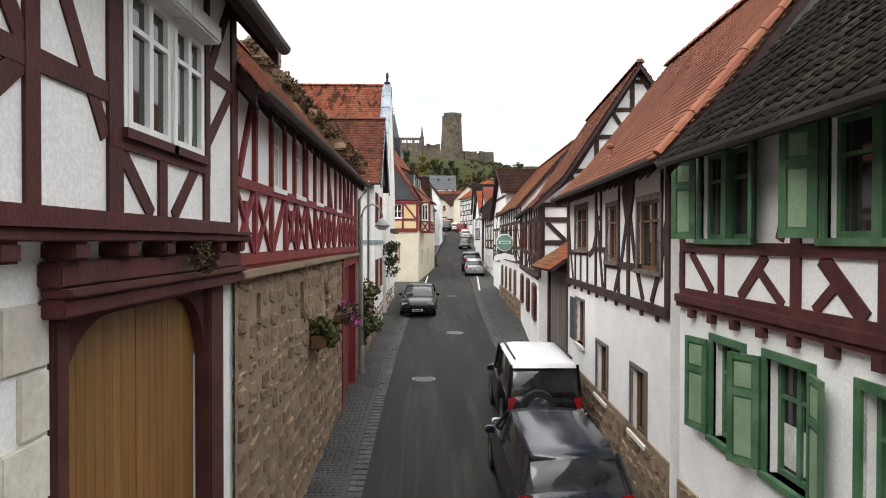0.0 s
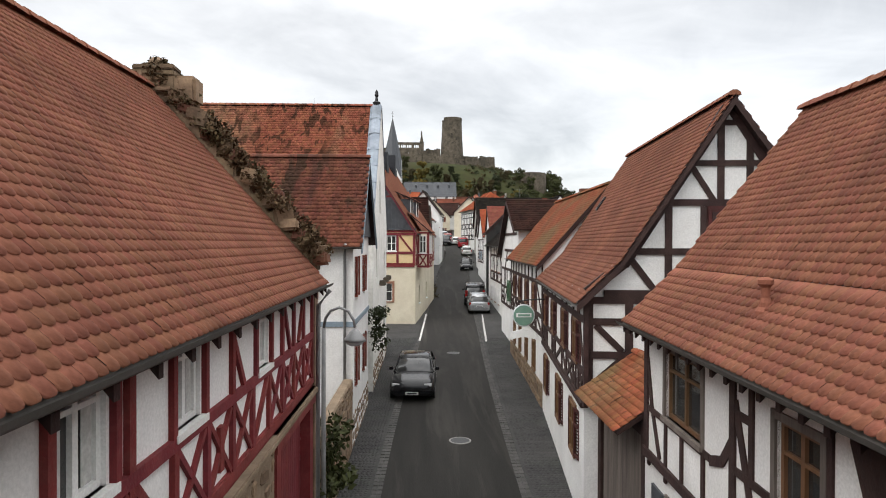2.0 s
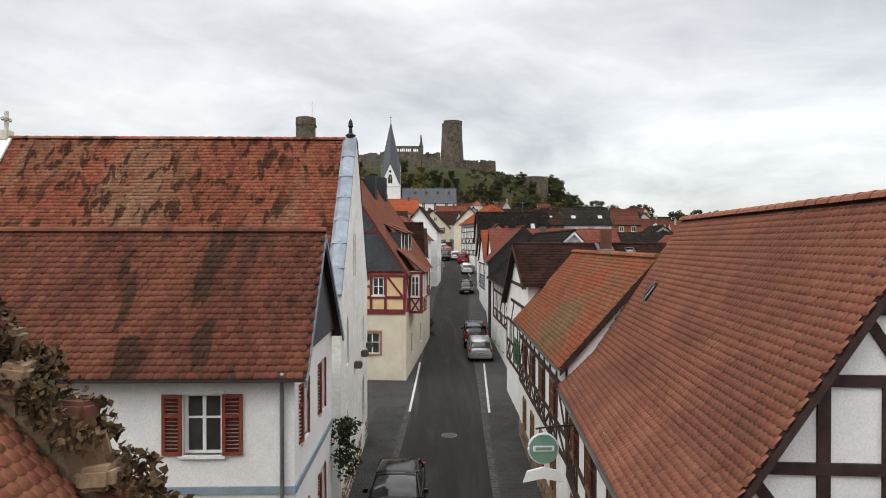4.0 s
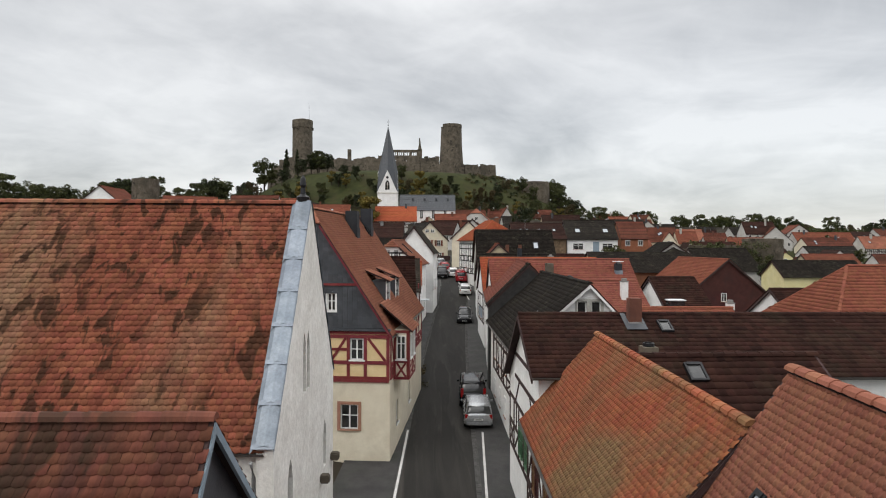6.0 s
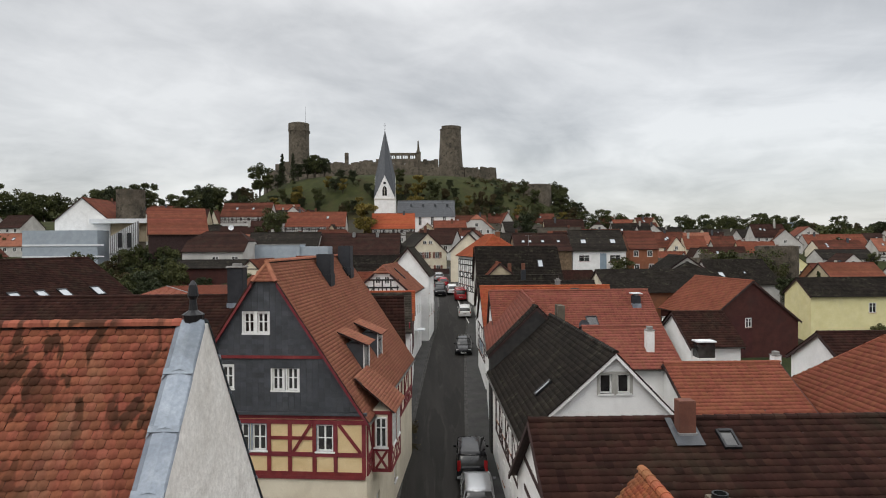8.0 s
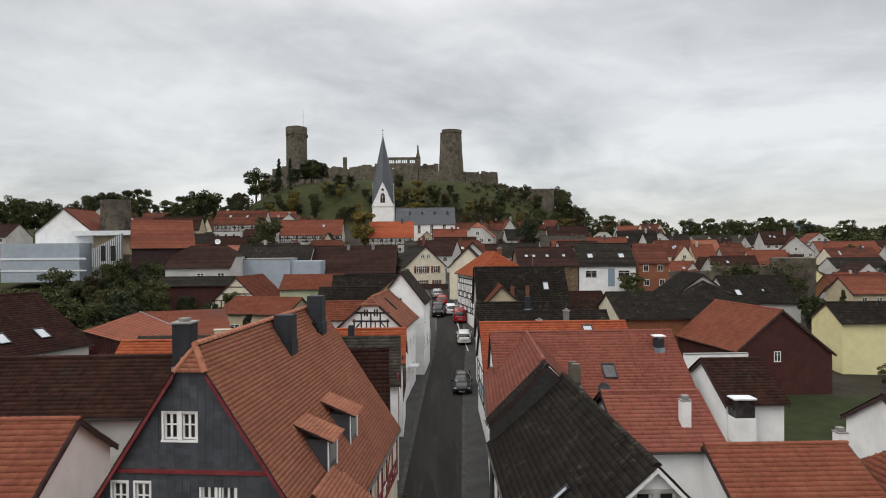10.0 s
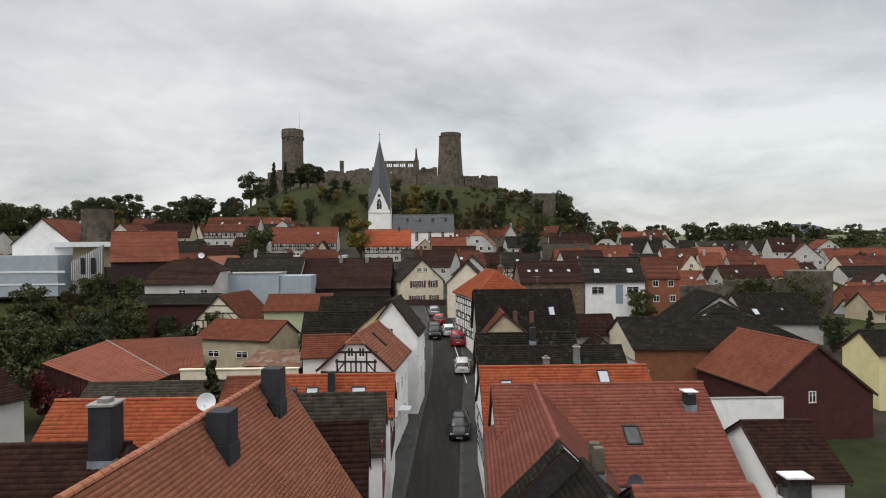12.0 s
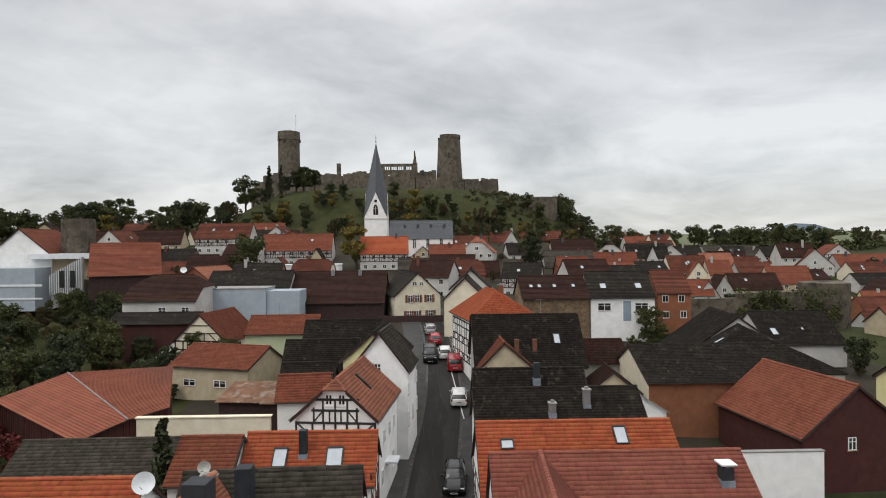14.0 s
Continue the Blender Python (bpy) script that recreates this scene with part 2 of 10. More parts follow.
surface("flowers", (0.26, 0.03, 0.16), (0.42, 0.07, 0.28), 4.0, 0.7, 0.0, 9, None, 1, 0, 0.3)
surface("bark", (0.035, 0.027, 0.02), (0.07, 0.055, 0.042), 2.0, 0.95, 0.8, 14)
surface("zinc", (0.2, 0.2, 0.2), (0.3, 0.3, 0.3), 2.0, 0.5, 0.1, 30, (0.13, 0.13, 0.13), 1.0, 0.4, metal=0.3)
surface("lead", (0.17, 0.2, 0.24), (0.3, 0.34, 0.385), 1.6, 0.5, 0.15, 16, (0.12, 0.135, 0.15), 0.9, 0.6, metal=0.2, vary=0.14)
surface("metal_dark", (0.02, 0.02, 0.022), (0.04, 0.04, 0.042), 3.0, 0.45, 0.1, 30, metal=0.6)
surface("rust_sheet", (0.13, 0.06, 0.035), (0.24, 0.12, 0.07), 1.2, 0.85, 0.3, 20, (0.42, 0.4, 0.38), 0.9, 0.6, 0.12)
surface("metal_white", (0.62, 0.64, 0.66), (0.74, 0.76, 0.78), 2.0, 0.45, 0.05, 30)
surface("sheet_blue", (0.3, 0.345, 0.39), (0.36, 0.405, 0.45), 1.0, 0.6, 0.05, 30, (0.24, 0.27, 0.3), 0.4, 0.4)
surface("dark_gap", (0.008, 0.008, 0.008), (0.014, 0.013, 0.012), 2.0, 0.9, 0.0, 20)
surface("curtain", (0.4, 0.4, 0.38), (0.62, 0.62, 0.6), 6.0, 0.9, 0.1, 30)
surface("rubber", (0.012, 0.012, 0.012), (0.022, 0.022, 0.022), 6.0, 0.85, 0.1, 40)
surface("car_black", (0.006, 0.006, 0.007), (0.01, 0.01, 0.012), 2.0, 0.14, 0.0, 40, spec=0.3)
surface("car_navy", (0.011, 0.013, 0.02), (0.017, 0.02, 0.03), 2.0, 0.18, 0.0, 40, spec=0.6)
surface("car_silver", (0.36, 0.37, 0.38), (0.42, 0.43, 0.44), 2.0, 0.25, 0.0, 40, metal=0.5, spec=0.6)
surface("car_red", (0.28, 0.012, 0.018), (0.33, 0.018, 0.024), 2.0, 0.2, 0.0, 40, spec=0.6)
surface("car_white", (0.7, 0.7, 0.7), (0.76, 0.76, 0.76), 2.0, 0.25, 0.0, 40, spec=0.6)
surface("chrome", (0.55, 0.55, 0.56), (0.65, 0.65, 0.66), 2.0, 0.12, 0.0, 40, metal=1.0)
surface("lamp_red", (0.25, 0.008, 0.008), (0.3, 0.012, 0.012), 2.0, 0.15, 0.0, 40, spec=0.6)
surface("lamp_clear", (0.5, 0.5, 0.5), (0.6, 0.6, 0.6), 2.0, 0.08, 0.0, 40, spec=0.7)
surface("plate_white", (0.6, 0.6, 0.58), (0.66, 0.66, 0.64), 2.0, 0.5, 0.0, 40)
surface("brick_dark", (0.11, 0.045, 0.03), (0.17, 0.07, 0.045), 1.4, 0.9, 0.3, 18, (0.06, 0.04, 0.032), 0.8, 0.5, 0.14)
surface("gutter_metal", (0.075, 0.068, 0.06), (0.12, 0.11, 0.1), 1.4, 0.55, 0.1, 18, (0.05, 0.045, 0.04), 0.8, 0.5, metal=0.3)
# lighter copy of the shutter green, with the panels' sheen painted in
surface("paint_green_sheen", (0.17, 0.255, 0.155), (0.24, 0.33, 0.21), 3.0, 0.5, 0.2, 40, (0.1, 0.18, 0.1), 2.0, 0.4)
surface("leaf_copper", (0.022, 0.009, 0.009), (0.045, 0.018, 0.016), 0.25, 0.75, 0.0, 9, None, 0.1, 0, 0.35, spec=0.2)
surface("leaf_red", (0.07, 0.012, 0.014), (0.15, 0.028, 0.024), 0.5, 0.75, 0.0, 9, (0.06, 0.055, 0.02), 0.6, 0.5, 0.35, spec=0.2)
surface("lawn", (0.016, 0.022, 0.008), (0.03, 0.037, 0.013), 0.6, 0.95, 0.6, 12, (0.042, 0.05, 0.018), 0.3, 0.5, spec=0.12)
surface("tile_old", (0.0714, 0.0252, 0.0168), (0.126, 0.042, 0.0269), 0.5, 0.95, 0.3, 24, (0.06, 0.032, 0.022), 0.2, 0.6, 0.25, spec=0.12)
surface("tile_clay", (0.225, 0.088, 0.056), (0.3, 0.12, 0.076), 0.8, 0.9, 0.25, 24, (0.12, 0.052, 0.038), 0.32, 0.62, 0.075, spec=0.12)
surface("slate_clad", (0.016, 0.018, 0.022), (0.03, 0.033, 0.039), 2.0, 0.7, 0.25, 22, (0.05, 0.054, 0.06), 1.0, 0.3, 0.2, spec=0.3)
surface("tile_apricot", (0.285, 0.112, 0.07), (0.36, 0.145, 0.092), 0.6, 0.88, 0.2, 24, (0.235, 0.09, 0.056), 0.4, 0.35, 0.1, spec=0.12)
surface("sign_green", (0.14, 0.26, 0.2), (0.2, 0.32, 0.25), 2.0, 0.4, 0.0, 40)


def glass_material():
    m = bpy.data.materials.new("window_glass")
    m.use_nodes = True
    n = Nodes(m.node_tree)
    bsdf = m.node_tree.nodes["Principled BSDF"]
    where = n.add("ShaderNodeNewGeometry").outputs["Position"]
    tone = n.ramp(n.noise(where, 1.1, 2.0), 0.35, 0.7)
    n.link(n.mix(tone, (0.012, 0.012, 0.013), (0.05, 0.05, 0.048)), bsdf.inputs["Base Color"])
    bsdf.inputs["Roughness"].default_value = 0.04
    bsdf.inputs["Specular IOR Level"].default_value = 0.6
    b = n.add("ShaderNodeBump")
    b.inputs["Strength"].default_value = 0.05
    n.link(n.noise(where, 1.7, 1.0), b.inputs["Height"])
    n.link(b.outputs[0], bsdf.inputs["Normal"])
    MATS["window_glass"] = m


glass_material()

# ---------------------------------------------------------------- mesh tools


class Shape:
    """Collects vertices and faces of one mesh."""

    def __init__(self):
        self.v, self.f = [], []

    def poly(self, pts):
        k = len(self.v)
        self.v += [tuple(p) for p in pts]
        self.f.append(tuple(range(k, k + len(pts))))
        return self

    def add(self, pts, faces):
        k = len(self.v)
        self.v += [tuple(p) for p in pts]
        self.f += [tuple(i + k for i in f) for f in faces]
        return self

    def box(self, x0, x1, y0, y1, z0, z1, m=None):
        pts = [Vector((x, y, z)) for z in (z0, z1) for y in (y0, y1) for x in (x0, x1)]
        if m is not None:
            pts = [m @ p for p in pts]
        return self.add(pts, [(0, 2, 3, 1), (4, 5, 7, 6), (0, 1, 5, 4), (2, 6, 7, 3), (0, 4, 6, 2), (1, 3, 7, 5)])

    def slab(self, pts, depth):
        """A polygon given its thickness below."""
        pts = [Vector(p) for p in pts]
        nrm = sum(((pts[i] - pts[0]).cross(pts[i + 1] - pts[0]) for i in range(1, len(pts) - 1)), Vector()).normalized()
        low = [p - nrm * depth for p in pts]
        k = len(pts)
        return self.add(pts + low, [tuple(range(k)), tuple(range(2 * k - 1, k - 1, -1))]
                        + [(i, i + k, (i + 1) % k + k, (i + 1) % k) for i in range(k)])

    def tube(self, path, radius, sides=8, closed_ends=True):
        """A round bar along a path; radius may be a list."""
        path = [Vector(p) for p in path]
        k0 = len(self.v)
        for i, p in enumerate(path):
            d = (path[min(i + 1, len(path) - 1)] - path[max(i - 1, 0)]).normalized()
            a = d.orthogonal().normalized() if abs(d.z) > 0.99 else d.cross(Vector((0, 0, 1))).normalized()
            b = d.cross(a)
            r = radius[i] if isinstance(radius, (list, tuple)) else radius
            self.v += [tuple(p + (a * math.cos(6.2832 * j / sides) + b * math.sin(6.2832 * j / sides)) * r) for j in range(sides)]
        for i in range(len(path) - 1):
            for j in range(sides):
                a, b = k0 + i * sides + j, k0 + i * sides + (j + 1) % sides
                self.f.append((a, b, b + sides, a + sides))
        if closed_ends:
            self.f.append(tuple(range(k0 + sides - 1, k0 - 1, -1)))
            e = k0 + (len(path) - 1) * sides
            self.f.append(tuple(range(e, e + sides)))
        return self

    def lathe(self, centre, profile, sides=24):
        """A turned body from (radius, z) pairs."""
        k0 = len(self.v)
        c = Vector(centre)
        for r, z in profile:
            self.v += [(c.x + r * math.cos(6.2832 * j / sides), c.y + r * math.sin(6.2832 * j / sides), c.z + z) for j in range(sides)]
        for i in range(len(profile) - 1):
            for j in range(sides):
                a, b = k0 + i * sides + j, k0 + i * sides + (j + 1) % sides
                self.f.append((a, b, b + sides, a + sides))
        self.f.append(tuple(range(k0 + sides - 1, k0 - 1, -1)))
        e = k0 + (len(profile) - 1) * sides
        self.f.append(tuple(range(e, e + sides)))
        return self

    def mesh(self, name, material, bevel=0.0, smooth=False, weld=False):
        me = bpy.data.meshes.new(name)
        me.from_pydata(self.v, [], self.f)
        if weld:
            bm = bmesh.new()
            bm.from_mesh(me)
            bmesh.ops.remove_doubles(bm, verts=bm.verts, dist=1e-4)
            bm.to_mesh(me)
            bm.free()
        if bevel:
            bm = bmesh.new()
            bm.from_mesh(me)
            bmesh.ops.remove_doubles(bm, verts=bm.verts, dist=1e-5)
            bmesh.ops.recalc_face_normals(bm, faces=bm.faces)
            bmesh.ops.bevel(bm, geom=[e for e in bm.edges if e.is_manifold and e.calc_face_angle(0) > 0.5], offset=bevel, segments=2,
                            affect="EDGES", clamp_overlap=True)
            bm.to_mesh(me)
            bm.free()
        if smooth:
            for p in me.polygons:
                p.use_smooth = True
        me.materials.append(MATS[material])
        return me


def array_mesh(name, verts, faces, material):
    """A mesh of quads from arrays."""
    me = bpy.data.meshes.new(name)
    me.vertices.add(len(verts))
    me.vertices.foreach_set("co", np.asarray(verts, dtype=np.float32).ravel())
    me.loops.add(faces.size)
    me.loops.foreach_set("vertex_index", faces.astype(np.int32).ravel())
    me.polygons.add(len(faces))
    me.polygons.foreach_set("loop_start", np.arange(0, faces.size, faces.shape[1], dtype=np.int32))
    me.update(calc_edges=True)
    me.materials.append(MATS[material])
    return me


def part(name, shape, material, parent=None, label="", bevel=0.0, smooth=False, m=None):
    """One mesh object under a thing or a part; in the parent's own frame."""
    me = shape if isinstance(shape, bpy.types.Mesh) else shape.mesh(name, material, bevel, smooth)
    ob = new(name, me)
    if parent is not None:
        ob.parent = parent
    if m is not None:
        ob.matrix_basis = m
    if label:
        tagged(ob, label)
    return ob


def thing(name, label, category, m=None, group="", kind=""):
    ob = new(name)
    ob.empty_display_size = 0.3
    if m is not None:
        ob.matrix_basis = m
    return tagged(ob, label, category, group, kind)


# ---------------------------------------------------------------- ground heights and the street's line
def glide(table, y):
    """Smooth steps between the rows of a table."""
    if y <= table[0][0]:
        return table[0][1]
    for (a, p), (b, q) in zip(table, table[1:]):
        if y <= b:
            return p + (q - p) * (y - a) / (b - a)
    return table[-1][1]


HEIGHT = [(-40, -2.2), (0, -1.1), (10, -0.85), (20, -0.45), (31, -0.13), (50, 0.1), (63.7, 0.8), (78.7, 1.55), (94.7, 2.55), (111.7, 4.05), (128.7, 5.65), (148.7, 7.75), (180, 9.8), (212, 12.5), (240, 18.0), (270, 23.5)]
CENTRE = [(-40, -0.1), (20, -0.1), (35, 0.3), (50, 1.05), (63.7, 1.48), (78.7, 2.23), (97.7, 3.33), (111.7, 4.43), (128.7, 4.63), (143.7, 3.93), (163.7, 2.23)]


def centre(y):
    return sum(glide(CENTRE, y + d) for d in (-6, -3, 0, 3, 6)) / 5


def ground(x, y):
    h = sum(glide(HEIGHT, y + d) for d in (-8, -4, 0, 4, 8)) / 5
    far = min(max((y - 55) / 60, 0), 1)
    side = (x - centre(y)) * -0.045 * far if x > 0 else -min(max(-x - 15, 0) * 0.1, 2.0) * far * min(max((175 - y) / 25, 0), 1)
    h += max(min(side, 2.5), -3.0)
    # the far right quarter lies lower
    h -= min(max(x - 45, 0) * 0.13, 8.0) * min(max((y - 150) / 45, 0), 1) * min(max((560 - y) / 230, 0), 1)
    # the castle's hill with its long right flank
    dx = (x + 22) / (62 if x < -22 else 85)
    dy = (y - 350) / (62 if y < 350 else 90)
    d = math.sqrt(dx * dx + dy * dy)
    top = max(0.0, min(1.0, (1.42 - d) / 0.78))
    mound = top * top * (3 - 2 * top)
    h = min(h, 23.5) + (44.5 - min(h, 23.5)) * mound
    # the land beyond rises slowly
    r = math.hypot(x, y - 100)
    return h + max(0, r - 420) * 0.012


# ---------------------------------------------------------------- roofs
# profile across one tile, its width and the length that shows
PROFILES = {"pan": ((-0.5, 0.03), (-0.3, 0.012), (-0.05, 0.002), (0.2, 0.02), (0.38, 0.045), (0.52, 0.032)),
            "flat": ((-0.49, 0.0), (-0.2, 0.004), (0.2, 0.004), (0.49, 0.0)),
            "scale": ((-0.498, 0.0), (-0.4, 0.001), (-0.2, 0.002), (0.2, 0.002), (0.4, 0.001), (0.498, 0.0)),
            "fine": ((-0.5, 0.010), (-0.15, 0.0), (0.25, 0.016), (0.52, 0.010)),
            "wave": ((-0.5, 0.014), (-0.15, 0.0), (0.25, 0.024), (0.52, 0.014))}
SIZES = {"pan": (0.19, 0.205), "flat": (0.17, 0.16), "scale": (0.138, 0.14), "fine": (0.15, 0.155), "wave": (0.24, 0.27)}


def tile_sites(poly, kind):
    """Where the tiles of one slope lie: rows of places, and the slope's own axes."""
    p = [Vector(q) for q in poly]
    u = (p[1] - p[0]).normalized()
    nrm = sum(((p[i] - p[0]).cross(p[i + 1] - p[0]) for i in range(1, len(p) - 1)), Vector()).normalized()
    v = nrm.cross(u)
    flat = np.array([((q - p[0]).dot(u), (q - p[0]).dot(v)) for q in p])
    w, e = SIZES[kind]
    s0, s1, t1 = flat[:, 0].min(), flat[:, 0].max(), flat[:, 1].max()
    rows, cols = int(t1 / e) + 1, int((s1 - s0) / w) + 1
    ii, jj = np.meshgrid(np.arange(rows), np.arange(cols), indexing="ij")
    ss = s0 + (jj + 0.5) * w + (ii % 2) * w * (0.5 if kind in ("flat", "scale") else 0.0)
    tt = ii * e
    inside = np.ones(ss.shape, bool)
    k = len(flat)
    for i in range(k):
        a, b = flat[i], flat[(i + 1) % k]
        inside &= (b[0] - a[0]) * (tt + e * 0.5 - a[1]) - (b[1] - a[1]) * (ss - a[0]) > -0.01
    return np.stack([ss[inside], tt[inside]], 1), p[0], u, v, nrm


def tile_shape(kind):
    """One tile: its top and its lip, as arrays in width, slope and height."""
    w, e = SIZES[kind]
    prof = np.array(PROFILES[kind])
    k = len(prof)
    bow = np.sqrt(np.maximum(1 - (prof[:, 0] * 2) ** 2, 0)) if kind == "scale" else 1 - (prof[:, 0] * 2) ** 2 if kind == "flat" else np.zeros(k)
    top = np.stack([prof[:, 0] * w, np.full(k, e * 1.06), prof[:, 1] * 0.9], 1)
    low = np.stack([prof[:, 0] * w, (0.0 if kind == "scale" else -0.03) - (0.062 if kind == "scale" else 0.03) * bow, prof[:, 1] + {"wave": 0.02, "fine": 0.016, "scale": 0.02}.get(kind, 0.032)], 1)
    lip = low + np.array([0, 0.004, -{"wave": 0.022, "fine": 0.018, "scale": 0.022}.get(kind, 0.034)])
    faces = [(i, i + 1, k + i + 1, k + i) for i in range(k - 1)] + [(2 * k + i, 2 * k + i + 1, i + 1, i) for i in range(k - 1)]
    return np.concatenate([low, top, lip]), np.array(faces)


def lay_tiles(slopes, kind, material, parent, seed, near=None, singles=0):
    """Covers slopes with tiles. The tiles nearest to a place are pieces of their own, the rest one mesh."""
    rng = np.random.default_rng(seed)
    base, faces = tile_shape(kind)
    all_v, all_f, count = [], [], 0
    for poly in slopes:
        sites, o, u, v, nrm = tile_sites(poly, kind)
        if not len(sites):
            continue
        axes = np.array([u, v, nrm])
        calm = 0.4 if kind == "scale" else 1.0
        spin = rng.normal(0, 0.012 * calm, len(sites))
        lift = rng.normal(0.004, 0.004 * calm, len(sites))
        pitch = rng.normal(0, 0.01 * calm, len(sites))
        world_at = sites @ axes[:2] + np.array(o)
        alone = np.zeros(len(sites), bool)
        if near is not None and singles:
            order = np.argsort(((world_at - np.array(near)) ** 2).sum(1))[:singles]
            alone[order] = True
            one = array_mesh("tile", base, faces, material)
            for i in order:
                m = Matrix((u, v, nrm)).transposed().to_4x4()
                m.translation = Vector(world_at[i]) + nrm * float(lift[i])
                part("tile", one, material, parent, m=m @ Matrix.Rotation(float(spin[i]), 4, "Z") @ Matrix.Rotation(float(pitch[i]), 4, "X"))
            singles = 0
        keep = ~alone
        s, sp, li, pi = sites[keep], spin[keep], lift[keep], pitch[keep]
        x = base[None, :, 0] - sp[:, None] * base[None, :, 1] + s[:, 0, None]
        y = base[None, :, 1] + sp[:, None] * base[None, :, 0] + s[:, 1, None]
        z = base[None, :, 2] + li[:, None] + pi[:, None] * base[None, :, 1]
        pts = np.stack([x, y, z], 2) @ axes + np.array(o)
        k = len(s)
        all_v.append(pts.reshape(-1, 3))
        all_f.append((faces[None] + (np.arange(k) * len(base))[:, None, None]).reshape(-1, 4) + count)
        count += k * len(base)
    if all_v:
        tagged(part("roof_covering", array_mesh("roof_covering", np.concatenate(all_v), np.concatenate(all_f), material), material, parent), kind="stuff")


def lay_courses(slopes, material, parent, step=0.34):
    """Roof courses far off: overlapping strips."""
    sh = Shape()
    for poly in slopes:
        p = [Vector(q) for q in poly]
        u = (p[1] - p[0]).normalized()
        nrm = sum(((p[i] - p[0]).cross(p[i + 1] - p[0]) for i in range(1, len(p) - 1)), Vector()).normalized()
        v = nrm.cross(u)
        flat = [((q - p[0]).dot(u), (q - p[0]).dot(v)) for q in p]
        top = max(t for _, t in flat)

        def span(t):
            xs = []
            for (a, b), (c, d) in zip(flat, flat[1:] + flat[:1]):
                if min(b, d) - 1e-6 <= t <= max(b, d) + 1e-6:
                    xs += [a, c] if abs(d - b) < 1e-6 else [a + (c - a) * (t - b) / (d - b)]
            return (min(xs), max(xs)) if xs else (0, 0)

        t = 0.0
        while t < top - 0.05:
            a0, a1 = span(t)
            b0, b1 = span(min(t + step, top))
            low, high = p[0] + v * t + nrm * 0.05, p[0] + v * min(t + step, top) + nrm * 0.01
            sh.poly([low + u * a0, low + u * a1, high + u * b1, high + u * b0])
            sh.poly([low + u * a0 - nrm * 0.05, low + u * a1 - nrm * 0.05, low + u * a1, low + u * a0])
            t += step
    tagged(part("roof_covering", sh, material, parent), kind="stuff")


def ridge_caps(a, b, material, parent, name="ridge", radius=0.13, step=0.36, alone=False):
    """A row of half-round caps from a to b: single pieces on near roofs, one mesh on far ones."""
    a, b = Vector(a), Vector(b)
    d = (b - a)
    ln = d.length
    if ln < 0.3:
        return
    d.normalize()
    side = d.cross(Vector((0, 0, 1))).normalized()
    up = side.cross(d)
    k = max(1, int(ln / step))
    one = Shape()
    ring = []
    for y, r in ((0.0, radius * 1.12), (ln / k + 0.03, radius * 0.96)):
        ring += [(math.cos(t) * r, y, math.sin(t) * r * 0.85 - 0.04) for t in (0, 0.63, 1.26, 1.89, 2.51, 3.14)]
    one.add(ring, [(j, j + 1, j + 7, j + 6) for j in range(5)] + [(5, 4, 3, 2, 1, 0), (6, 7, 8, 9, 10, 11)])
    m = Matrix((side, d, up)).transposed().to_4x4()
    if alone:
        me = one.mesh("ridge_tile", material)
        rng = random.Random(k)
        for i in range(k):
            p = m.copy()
            p.translation = a + d * (ln * i / k)
            part("ridge_tile", me, material, parent, m=p @ Matrix.Rotation(rng.gauss(0, 0.02), 4, "Z"))
        return
    sh = Shape()
    for i in range(k):
        m.translation = a + d * (ln * i / k)
        sh.add([m @ Vector(q) for q in one.v], one.f)
    tagged(part(name, sh, material, parent), kind="stuff")


# ---------------------------------------------------------------- walls, timbers and windows
def clip(poly, outline):
    """A polygon cut to a convex outline (both counter-clockwise in 2D)."""
    out = poly
    for i in range(len(outline)):
        a, b = outline[i], outline[(i + 1) % len(outline)]
        src, out = out, []
        for j in range(len(src)):
            p, q = src[j], src[(j + 1) % len(src)]
            sp = (b[0] - a[0]) * (p[1] - a[1]) - (b[1] - a[1]) * (p[0] - a[0])
            sq = (b[0] - a[0]) * (q[1] - a[1]) - (b[1] - a[1]) * (q[0] - a[0])
            if sp >= -1e-9:
                out.append(p)
            if (sp > 1e-9 and sq < -1e-9) or (sp < -1e-9 and sq > 1e-9):
                k = sp / (sp - sq)
                out.append((p[0] + (q[0] - p[0]) * k, p[1] + (q[1] - p[1]) * k))
        if not out:
            return []
    return out


def facade(sh, m, outline, holes, depth=0.2):
    """A wall face with openings that go in: outline and holes (u0, u1, z0, z1) in the face's own plane."""
    us = sorted({outline[i][0] for i in range(len(outline))} | {h for r in holes for h in r[:2]})
    zs = sorted({outline[i][1] for i in range(len(outline))} | {h for r in holes for h in r[2:]})
    for u0, u1 in zip(us, us[1:]):
        for z0, z1 in zip(zs, zs[1:]):
            cu, cz = (u0 + u1) / 2, (z0 + z1) / 2
            if u1 - u0 < 1e-6 or z1 - z0 < 1e-6 or any(r[0] < cu < r[1] and r[2] < cz < r[3] for r in holes):
                continue
            cell = clip([(u0, z0), (u1, z0), (u1, z1), (u0, z1)], outline)
            if len(cell) > 2:
                sh.poly([m @ Vector((u, 0, z)) for u, z in cell])
    for u0, u1, z0, z1 in holes:
        c = [(u0, z0), (u1, z0), (u1, z1), (u0, z1)]
        for (a, b), (e, f) in zip(c, c[1:] + c[:1]):
            sh.poly([m @ Vector((a, 0, b)), m @ Vector((a, -depth, b)), m @ Vector((e, -depth, f)), m @ Vector((e, 0, f))])


